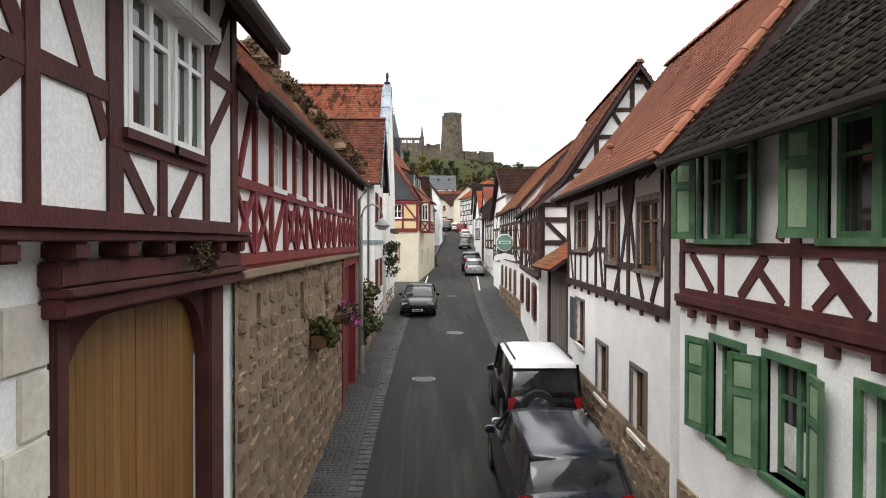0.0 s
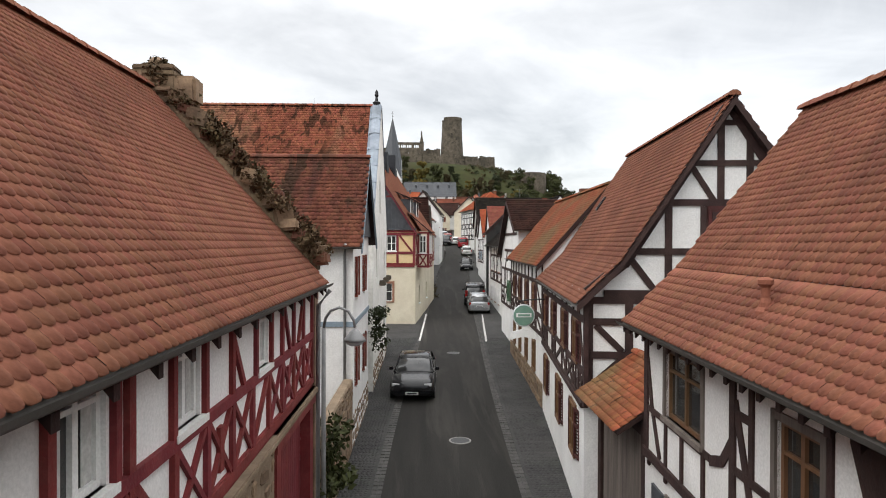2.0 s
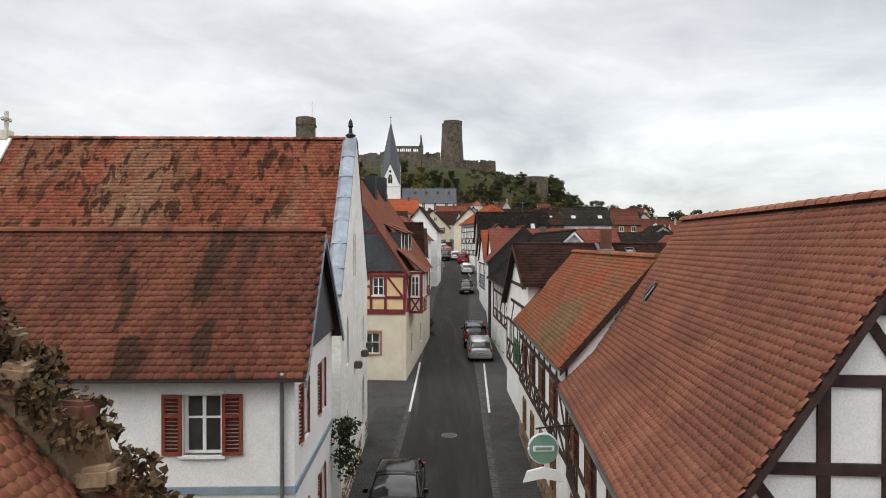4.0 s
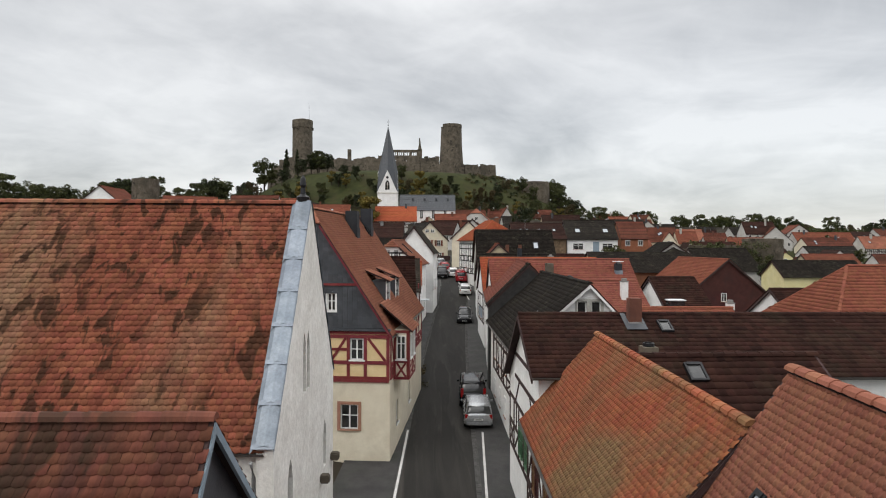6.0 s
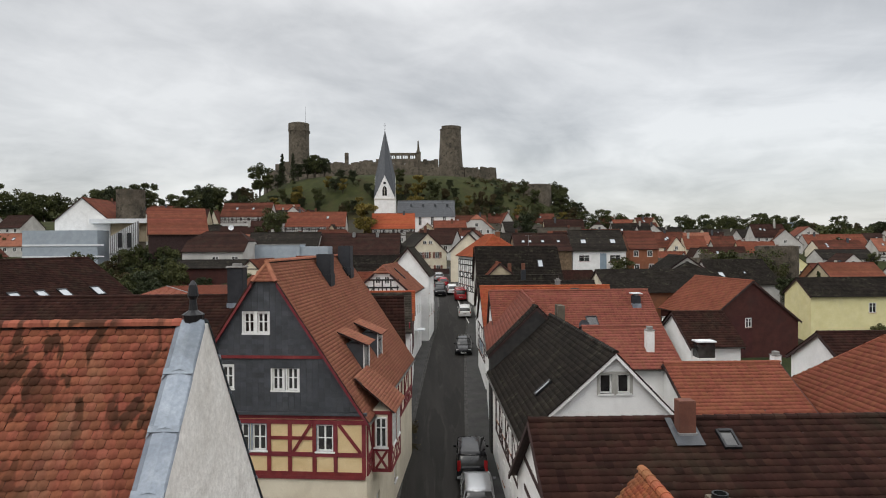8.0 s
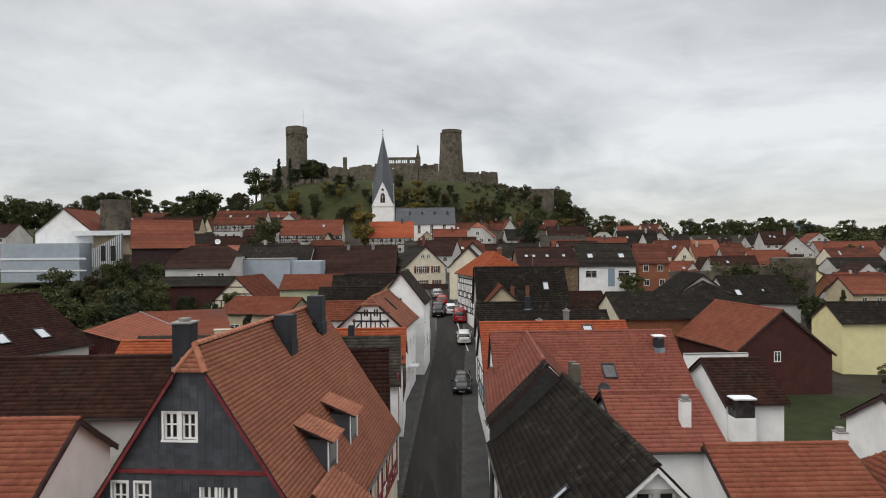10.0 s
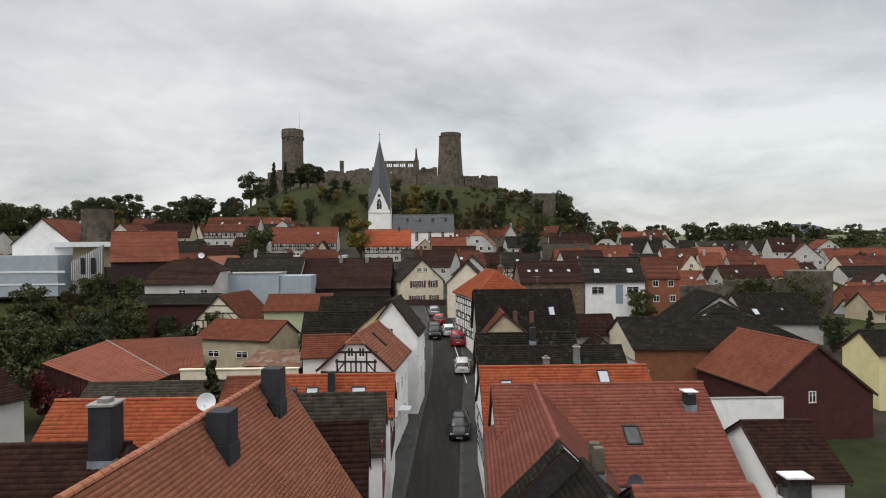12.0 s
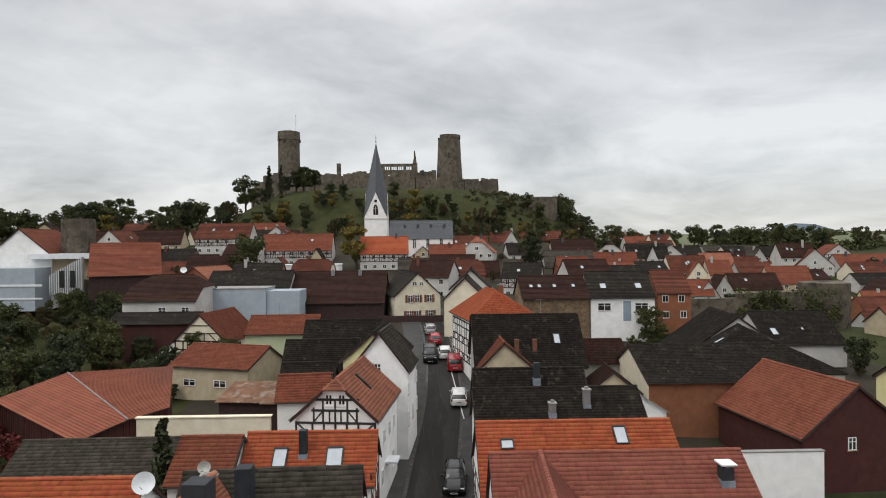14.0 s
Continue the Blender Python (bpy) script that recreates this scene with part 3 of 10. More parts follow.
def window(parent, m, w, h, frame="paint_white", cols=2, bars=(0.66,), depth=0.12, sill="sandstone_red", surround="", shutters="", open_deg=172,
           curtain=False, surround_w=0.12):
    """A window in an opening: its frame, panes, sill, and where it has them a surround and two shutters. m: middle of its foot, y outwards."""
    t = 0.06
    xs = [-w / 2 + t + (w - 2 * t) * i / cols for i in range(cols + 1)]
    zs = [t] + [h * b for b in bars] + [h - t]
    gaps = [(x0 + (0.035 if i else 0), x1 - (0.035 if i < cols - 1 else 0), z0 + (0.02 if j else 0), z1 - (0.02 if j < len(zs) - 2 else 0))
            for i, (x0, x1) in enumerate(zip(xs, xs[1:])) for j, (z0, z1) in enumerate(zip(zs, zs[1:]))]
    f = Shape()
    rim = [(-w / 2, 0), (w / 2, 0), (w / 2, h), (-w / 2, h)]
    facade(f, Matrix.Translation((0, -depth + 0.02, 0)), rim, gaps, 0.06)
    for (a, b), (c, d) in zip(rim, rim[1:] + rim[:1]):
        f.poly([(a, -depth + 0.02, b), (a, -depth - 0.05, b), (c, -depth - 0.05, d), (c, -depth + 0.02, d)])
    win = part("window", f.mesh("window", frame, weld=True), frame, parent, m=m)
    for x0, x1 in zip(xs, xs[1:]):
        for z0, z1 in zip(zs, zs[1:]):
            part("pane", Shape().box(x0, x1, -depth - 0.03, -depth - 0.02, z0, z1), "window_glass", win)
    if curtain:
        part("curtain", Shape().box(-w / 2 + t, -w * 0.18, -depth - 0.018, -depth - 0.012, t, h - t).box(w * 0.2, w / 2 - t, -depth - 0.018, -depth - 0.012, t, h - t), "curtain", win)
    if sill:
        part("sill", Shape().box(-w / 2 - 0.08, w / 2 + 0.08, -depth, 0.07, -0.07, 0), sill, win)
    if surround:
        s = surround_w
        q = Shape().box(-w / 2 - s, -w / 2, -0.03, 0.03, -s * 0.5, h + s).box(w / 2, w / 2 + s, -0.03, 0.03, -s * 0.5, h + s).box(-w / 2, w / 2, -0.03, 0.03, h, h + s)
        part("surround", q, surround, win)
    if shutters:
        sw = w / 2 + 0.02
        for side in (-1, 1):
            sh = Shape()
            b = 0.07
            sh.box(0, b, 0, 0.04, 0, h).box(sw - b, sw, 0, 0.04, 0, h)
            for z in (0, h * 0.62, h - b):
                sh.box(b, sw - b, 0, 0.04, z, z + b)
            k = max(4, int(h / 0.09))
            for i in range(k):
                z = b + (h - 2 * b) * i / k
                sh.add([(b, 0.006, z), (sw - b, 0.006, z), (sw - b, 0.034, z + 0.07), (b, 0.034, z + 0.07)], [(0, 1, 2, 3), (3, 2, 1, 0)])
            hinge = Matrix.Translation((side * (w / 2 + 0.02), 0.035, 0))
            turn = Matrix.Rotation(radians(180 - open_deg) * -side, 4, "Z") @ Matrix.Diagonal((side, 1, 1, 1))
            part("shutter", sh, shutters, win, m=hinge @ turn)
    return win


def beam(parent, m, u0, z0, u1, z1, width, material, proud=0.025, depth=0.1, name="beam"):
    """One timber in a wall's plane."""
    ln = math.hypot(u1 - u0, z1 - z0)
    a = math.atan2(z1 - z0, u1 - u0)
    me = Shape().box(0, ln, proud - depth, proud, -width / 2, width / 2).mesh(name, material)
    part(name, me, material, parent, m=m @ Matrix.Translation((u0, 0, z0)) @ Matrix.Rotation(-a, 4, "Y"))


def timbers(parent, m, us, zs, cells, material, width=0.15, proud=0.025, rail=0.16, posts=True):
    """A timber frame: posts at us, rails at zs, and in each cell from bottom to top what a letter says:
    / and \\ braces, x a saltire, | one stud, : two studs, k a curved pair, n a stud with feet, a space nothing, o an opening."""
    for z in zs:
        beam(parent, m, us[0] - width / 2, z, us[-1] + width / 2, z, rail, material, proud, name="rail")
    for row, (z0, z1) in enumerate(zip(zs, zs[1:])):
        b, t = z0 + rail / 2, z1 - rail / 2
        if posts:
            for u in us:
                beam(parent, m, u, b, u, t, width, material, proud - 0.003, name="post")
        text = cells[row] if row < len(cells) else ""
        for i, (u0, u1) in enumerate(zip(us, us[1:])):
            c = text[i] if i < len(text) else " "
            l, r = u0 + width / 2, u1 - width / 2
            mid = (l + r) / 2
            w = width * 0.8
            p = proud - 0.006
            if c in "/x":
                beam(parent, m, l + w * 0.4, b, r - w * 0.4, t, w, material, p, name="brace")
            if c in "\\x":
                beam(parent, m, r - w * 0.4, b, l + w * 0.4, t, w, material, p - 0.004, name="brace")
            if c in "|n":
                beam(parent, m, mid, b, mid, t, w, material, p, name="stud")
            if c == ":":
                beam(parent, m, l + (r - l) / 3, b, l + (r - l) / 3, t, w, material, p, name="stud")
                beam(parent, m, l + (r - l) * 2 / 3, b, l + (r - l) * 2 / 3, t, w, material, p, name="stud")
            if c == "n":
                beam(parent, m, l, b + (t - b) * 0.55, mid - w, b, w, material, p - 0.004, name="brace")
                beam(parent, m, r, b + (t - b) * 0.55, mid + w, b, w, material, p - 0.004, name="brace")
            if c == "k":
                beam(parent, m, l + w * 0.3, t, mid, b + (t - b) * 0.5, w, material, p, name="brace")
                beam(parent, m, mid, b + (t - b) * 0.5, l + w * 0.3, b, w, material, p - 0.004, name="brace")
                beam(parent, m, r - w * 0.3, t, mid, b + (t - b) * 0.5, w, material, p - 0.006, name="brace")
                beam(parent, m, mid, b + (t - b) * 0.5, r - w * 0.3, b, w, material, p - 0.008, name="brace")


# the upper town is set out from a datum of its own
DATUM = Vector((-0.27, -1.3, 0.45))
SET_OUT = [False]


def datum():
    return DATUM if SET_OUT[0] else Vector((0, 0, 0))


def placed(p):
    return Matrix.Translation(Vector(p) + datum())


class House:
    """A house under a pitched roof. ridge: from a to b in plan; left and right are the half-widths beside it. Heights are absolute.
    flare: (part of the half-width, sag) where an unhipped roof breaks to a flatter pitch."""

    def __init__(self, name, label, a, b, zr, left, right, ze, wall="plaster_white", roof="tile_red", tile="wave", g=None, hips=(0.0, 0.0), over=0.3,
                 verge=0.18, holes=None, near=None, singles=0, category="house", base=0.0, ze2=None, gutter=True, verge_mat="timber_dark", group="", verge_a=None, flare=None):
        off = datum()
        a, b = Vector((*a, 0)) + off.xy.to_3d(), Vector((*b, 0)) + off.xy.to_3d()
        zr, ze, ze2 = zr + off.z, ze + off.z, None if ze2 is None else ze2 + off.z
        g = None if g is None else g + off.z
        mid = (a + b) / 2
        self.ln = ln = (b - a).length
        g = min(ground(*(p.xy)) for p in (a, b)) - 0.3 if g is None else g
        self.g = g
        turn = math.atan2(b.y - a.y, b.x - a.x) - math.pi / 2
        self.m = Matrix.Translation((mid.x, mid.y, g)) @ Matrix.Rotation(turn, 4, "Z")
        self.ob = thing(name, label, category, self.m, group)
        self.left, self.right, self.h, self.e = left, right, zr - g, ze - g
        self.e2 = e2 = (ze if ze2 is None else ze2) - g
        h, e, hl = self.h, self.e, ln / 2
        # faces: u to the right as seen from outside, y outwards
        self.face = {"A": pose(0, -hl, 0, 0, 0, 180) @ Matrix.Diagonal((-1, 1, 1, 1)), "B": pose(0, hl, 0) @ Matrix.Diagonal((-1, 1, 1, 1)),
                     "R": pose(right, 0, 0, 0, 0, -90) @ Matrix.Diagonal((-1, 1, 1, 1)), "L": pose(-left, 0, 0, 0, 0, 90) @ Matrix.Diagonal((-1, 1, 1, 1))}
        holes = holes or {}
        rise_r, rise_l = h - e, h - e2
        ha, hb = hips
        d = 0.06

        def gable(hip, mirror):
            le, re = (e2, e) if not mirror else (e, e2)
            lw, rw = (left, right) if not mirror else (right, left)
            pts = [(-lw, 0), (rw, 0), (rw, re - d)]
            if hip < 0.999:
                if hip > 0:
                    pts += [(rw * hip, h - (h - re) * hip - d), (-lw * hip, h - (h - le) * hip - d)]
                else:
                    pts += [(0, h - d)]
            pts += [(-lw, le - d)]
            return pts

        w = Shape()
        for key, hip in (("A", ha), ("B", hb)):
            pts = gable(hip, key == "B")
            if flare:
                lo, apex = pts[:3] + pts[4:], pts[3]
                k = [(p[0] * flare[0], h - (h - p[1]) * flare[0] - flare[1]) for p in (lo[2], lo[3])]
                facade(w, self.face[key], lo[:3] + k + lo[3:], holes.get(key, []))
                facade(w, self.face[key], [k[1], k[0], apex], [])
            else:
                facade(w, self.face[key], pts, holes.get(key, []))
        facade(w, self.face["R"], [(-hl, 0), (hl, 0), (hl, e - d), (-hl, e - d)], holes.get("R", []))
        facade(w, self.face["L"], [(-hl, 0), (hl, 0), (hl, e2 - d), (-hl, e2 - d)], holes.get("L", []))
        self.wall = part("wall", w, wall, self.ob)
        self.roof = None
        if roof:
            sr, sl = rise_r / right, rise_l / left
            xr, xl = right + over, -left - over
            zer, zel = e - over * sr, e2 - over * sl
            y0, y1 = -hl - (verge if verge_a is None else verge_a), hl + verge
            ra, rb = y0 + ha * (right + left) * 0.42, y1 - hb * (right + left) * 0.42

            def at(x, y, s):
                return Vector((x, y, h - abs(x) * s))

            rs = [Vector((xr, y0, zer)), Vector((xr, y1, zer))]
            ls = [Vector((xl, y1, zel)), Vector((xl, y0, zel))]
            rs += ([at(xr * hb, y1, sr)] if 0 < hb < 0.999 else []) + [Vector((0, rb, h)), Vector((0, ra, h))] + ([at(xr * ha, y0, sr)] if 0 < ha < 0.999 else [])
            ls += ([at(xl * ha, y0, sl)] if 0 < ha < 0.999 else []) + [Vector((0, ra, h)), Vector((0, rb, h))] + ([at(xl * hb, y1, sl)] if 0 < hb < 0.999 else [])
            slopes = [rs, ls]
            if flare:
                slopes = []
                for p in (rs, ls):
                    k = [q.lerp(t, 1 - flare[0]) - Vector((0, 0, flare[1])) for q, t in ((p[0], p[3]), (p[1], p[2]))]
                    slopes += [[p[0], p[1], k[1], k[0]], [k[0], k[1], p[2], p[3]]]
            if ha:
                slopes.append([at(xl * ha, y0, sl), at(xr * ha, y0, sr), Vector((0, ra, h))])
            if hb:
                slopes.append([at(xr * hb, y1, sr), at(xl * hb, y1, sl), Vector((0, rb, h))])
            slab = Shape()
            for q in slopes:
                slab.slab(q, 0.1)
            self.roof = part("roof", slab, "timber_dark", self.ob)
            self.slopes, self.start = slopes, (xl, y0, zel)
            if tile == "courses":
                lay_courses(slopes, roof, self.roof)
            else:
                place = (self.m.inverted() @ Vector(near)) if near is not None else None
                lay_tiles(slopes, tile, roof, self.roof, int(abs(mid.x * 31 + mid.y * 17)), place, singles)
            ridge_caps((0, ra, h + 0.03), (0, rb, h + 0.03), roof, self.roof, alone=singles > 0)
            if ha:
                for x, s in ((xr, sr), (xl, sl)):
                    ridge_caps(at(x * ha, y0, s), (0, ra, h), roof, self.roof, "hip", 0.1)
            if hb:
                for x, s in ((xr, sr), (xl, sl)):
                    ridge_caps(at(x * hb, y1, s), (0, rb, h), roof, self.roof, "hip", 0.1)
            for y, hip in ((y0, ha), (y1, hb)):
                if hip < 0.999 and (gutter or tile != "courses"):
                    for x, z, s in ((xr, zer, sr), (xl, zel, sl)):
                        p, q = Vector((x, y, z - 0.06)), at(x * hip, y, s) - Vector((0, 0, 0.06))
                        n = Vector((0, 1 if y > 0 else -1, 0)) * 0.03
                        dn = Vector((0, 0, -0.17))
                        line = [p, p.lerp(q, 1 - flare[0]) - Vector((0, 0, flare[1])), q] if flare else [p, q]
                        for p, q in zip(line, line[1:]):
                            part("verge_board", Shape().add([p - n, q - n, q - n + dn, p - n + dn, p + n, q + n, q + n + dn, p + n + dn],
                                 [(0, 1, 2, 3), (7, 6, 5, 4), (0, 4, 5, 1), (3, 2, 6, 7), (0, 3, 7, 4), (1, 5, 6, 2)]), verge_mat, self.roof)
            if gutter:
                for x, z in ((xr, zer), (xl, zel)):
                    s = 1 if x > 0 else -1
                    g2 = Shape()
                    ring = [(s * (0.07 + 0.075 * math.cos(t)), -0.02 - 0.075 * math.sin(t)) for t in (0, 0.6, 1.2, 1.9, 2.5, 3.14)]
                    pts = [Vector((x + dx, y, z + dz)) for y in (y0, y1) for dx, dz in ring]
                    g2.add(pts, [(j, j + 1, j + 7, j + 6) for j in range(5)])
                    part("gutter", g2, "gutter_metal", self.roof)

    def windows(self, face, places, **look_of):
        """Windows at (u, height over the ground, width, height)."""
        for u, z, w, h in places:
            window(self.ob, self.face[face] @ Matrix.Translation((u, 0, z)), w, h, **look_of)

    def local(self, x, y, z):
        return self.m.inverted() @ Vector((x, y, z))


def openings(places):
    return [(u - w / 2, u + w / 2, z, z + h) for u, z, w, h in places]


def chimney(house, x, y, z0, z1, w=0.55, d=0.55, material="brick_red", cap=True, flashing="lead", plain=False):
    """A stack on a roof, in the house's frame, with its flashing and cap."""
    c = part("chimney", Shape().box(x - w / 2, x + w / 2, y - d / 2, y + d / 2, z0 - 0.7, z1), material, house.ob, bevel=0.015)
    if plain:
        return
    part("flashing", Shape().box(x - w / 2 - 0.04, x + w / 2 + 0.04, y - d / 2 - 0.04, y + d / 2 + 0.04, z0 - 0.5, z0 + 0.12), flashing, c)
    if cap:
        part("cap", Shape().box(x - w / 2 - 0.07, x + w / 2 + 0.07, y - d / 2 - 0.07, y + d / 2 + 0.07, z1, z1 + 0.09).box(
            x - w / 4, x + w / 4, y - d / 4, y + d / 4, z1 + 0.09, z1 + 0.25), "concrete", c, bevel=0.01)


def skylight(house, side, y, up, w=0.78, h=1.1, tone="window_glass", drop=0.0):
    """A roof window on the slope of the right (1) or left (-1) side; up: way from eave to ridge, 0 to 1."""
    half = house.right if side > 0 else house.left
    e = house.e if side > 0 else house.e2
    x = side * half * (1 - up)
    z = e + (house.h - e) * up + drop
    s = math.atan2(house.h - e, half)
    m = Matrix.Translation((x, y, z)) @ Matrix.Rotation(side * (math.pi / 2), 4, "Z") @ Matrix.Rotation(s, 4, "X")
    f = Shape()
    f.box(-w / 2, -w / 2 + 0.07, -h / 2, h / 2, 0, 0.13).box(w / 2 - 0.07, w / 2, -h / 2, h / 2, 0, 0.13)
    f.box(-w / 2 + 0.07, w / 2 - 0.07, -h / 2, -h / 2 + 0.07, 0, 0.13).box(-w / 2 + 0.07, w / 2 - 0.07, h / 2 - 0.1, h / 2, 0, 0.15)
    k = part("roof_window", f, "metal_dark", house.ob, m=m)
    part("pane", Shape().box(-w / 2 + 0.07, w / 2 - 0.07, -h / 2 + 0.07, h / 2 - 0.1, 0.06, 0.1), tone, k)


# roof-window glass with the sky's reflection painted in as a pale base colour
surface("pane_sky_reflect", (0.34, 0.37, 0.4), (0.42, 0.45, 0.48), 1.0, 0.08, 0.0, 30, spec=0.6)


# ---------------------------------------------------------------- ground, road, paving
def build_ground():
    def steps(parts):
        out = []
        for a, b, d in parts:
            out += list(np.arange(a, b, d))
        return out + [parts[-1][1]]

    xs = steps([(-3600, -600, 300), (-600, -120, 30), (-120, -20, 6), (-20, 24, 1.0), (24, 130, 6), (130, 600, 30), (600, 3600, 300)])
    ys = steps([(-400, -40, 60), (-40, 175, 3), (175, 460, 7), (460, 900, 40), (900, 4200, 300)])
    v = []
    for y in ys:
        for x in xs:
            z = ground(x, y)
            if -45 < y < 172 and abs(x - centre(y)) < 5.2:
                z = ground(centre(y), y) - 0.12
            v.append((x, y, z))
    k = len(xs)
    f = np.array([(i * k + j, i * k + j + 1, (i + 1) * k + j + 1, (i + 1) * k + j) for i in range(len(ys) - 1) for j in range(k - 1)])
    me = array_mesh("ground", v, f, "earth")
    me.materials.append(MATS["grass"])
    me.materials.append(MATS["field"])
    idx = []
    for i in range(len(ys) - 1):
        for j in range(k - 1):
            x, y = xs[j], ys[i]
            d = math.hypot(x, y - 100)
            idx.append(2 if d > 420 else 1 if (y > 262 or abs(x) > 62 or (x < -24 and 98 < y < 160)) else 0)
    me.polygons.foreach_set("material_index", idx)
    for p in me.polygons:
        p.use_smooth = True
    tagged(new("ground", me), "brown earth and grass rising to the castle hill and fields", "ground", kind="structure")


def strip(name, material, off0, off1, y0, y1, lift, label, category, step=2.0, dz=0.0):
    sh = Shape()
    k = int((y1 - y0) / step)
    pts = []
    for i in range(k + 1):
        y = y0 + (y1 - y0) * i / k
        c, z = centre(y), ground(centre(y), y)
        pts += [(c + off0, y, z + lift), (c + off1, y, z + lift + dz)]
    sh.add(pts, [(2 * i, 2 * i + 1, 2 * i + 3, 2 * i + 2) for i in range(k)])
    low = [(x, y, z - 0.15) for x, y, z in pts]
    sh.add(pts + low, [(2 * i, 2 * i + 2, 2 * i + 2 + len(pts), 2 * i + len(pts)) for i in range(k)]
           + [(2 * i + 1, 2 * i + 3, 2 * i + 3 + len(pts), 2 * i + 1 + len(pts)) for i in range(k)])
    return tagged(part(name, sh, material), label, category, kind="structure")


def build_road():
    road = strip("road", "asphalt", -1.85, 1.8, -40, 166, 0.0, "worn grey asphalt lane with patched tracks", "road", 1.0)
    for name, a, b in (("pavement", -5.0, -2.12), ("pavement", 2.07, 5.0)):
        strip(name, "setts", a, b, -40, 166, 0.0 if a < 0 else 0.03, "dark stone setts between the lane and the houses", "pavement", 1.0, 0.03 if a < 0 else -0.0)
    rng = random.Random(3)
    # two rows of gutter stones on each side
    for side in (-1, 1):
        base = strip("gutter_bed", "gutter_stone", -2.13 if side < 0 else 1.79, -1.84 if side < 0 else 2.08, -40, 166, -0.03, "concrete bed of the gutter stones", "gutter", 1.0)
        one = Shape().box(-0.065, 0.065, -0.12, 0.12, -0.05, 0.0).mesh("gutter_stone", "gutter_stone", 0.008)
        rest = Shape()
        y, k = 2.0, 0
        while y < 120:
            for row in (0, 1):
                x = centre(y) + (-2.055 + row * 0.14 if side < 0 else 1.865 + row * 0.14)
                z = ground(centre(y), y) + rng.uniform(-0.002, 0.008)
                if k < 110 and y < 24:
                    part("gutter_stone", one, "gutter_stone", base, m=Matrix.Translation((x, y, z)) @ Matrix.Rotation(rng.uniform(-0.03, 0.03), 4, "Z"))
                    k += 1
                else:
                    rest.box(x - 0.062, x + 0.062, y - 0.12, y + 0.12, z - 0.05, z)
            y += 0.26
        tagged(part("gutter_setting", rest, "gutter_stone", base), kind="stuff")
    # small setts nearest to the camera's start, one by one in the mesh
    for side in (-1, 1):
        v, f = [], []
        y = 2.5
        while y < 46:
            row = 0
            x = 2.16
            while x < 3.6:
                w = rng.uniform(0.09, 0.13)
                cx = centre(y) + side * (x + w / 2) - (0.03 if side < 0 else 0)
                z = ground(centre(y), y) + rng.uniform(0.03, 0.045)
                hw, hd = w / 2 - 0.008, 0.055
                n = len(v)
                v += [(cx - hw, y - hd, z - 0.03), (cx + hw, y - hd, z - 0.03), (cx + hw, y + hd, z - 0.03), (cx - hw, y + hd, z - 0.03),
                      (cx - hw * .7, y - hd * .7, z), (cx + hw * .7, y - hd * .7, z), (cx + hw * .7, y + hd * .7, z), (cx - hw * .7, y + hd * .7, z)]
                f += [(n + 4, n + 5, n + 6, n + 7), (n, n + 1, n + 5, n + 4), (n + 1, n + 2, n + 6, n + 5), (n + 2, n + 3, n + 7, n + 6), (n + 3, n, n + 4, n + 7)]
                x += w
            y += 0.125
        tagged(new("setts", array_mesh("setts", v, np.array(f), "setts")), "small dark stone setts beside the lane", "setts", kind="stuff")
    # painted lines
    for a, b in (((-1.13, 44.8), (-0.72, 56.4)), ((2.98, 44.5), (3.72, 56.0)), ((6.3, 108), (5.3, 131))):
        sh = Shape()
        for i in range(8):
            p, q = i / 8, (i + 1) / 8
            pts = []
            for k, s in ((p, -1), (p, 1), (q, 1), (q, -1)):
                x, y = a[0] + (b[0] - a[0]) * k, a[1] + (b[1] - a[1]) * k
                pts.append((x + s * 0.06, y, ground(centre(y), y) + 0.045))
            sh.poly(pts)
        tagged(part("road_line", sh, "road_paint"), "worn white line painted on the lane", "road marking", kind="structure")
    for x, y in ((0.4, 26.0), (0.8, 41.0), (-0.9, 18.0)):
        z = ground(centre(y), y)
        cover = thing("manhole_cover", "round iron manhole cover set in the asphalt", "manhole cover", Matrix.Translation((x, y, z + 0.004)))
        part("ring", Shape().lathe((0, 0, 0), [(0.36, -0.02), (0.36, 0.006), (0.31, 0.006), (0.31, -0.02)], 24), "concrete", cover)
        part("lid", Shape().lathe((0, 0, 0), [(0.3, -0.02), (0.3, 0.005)], 24), "metal_dark", cover)


build_ground()
build_road()


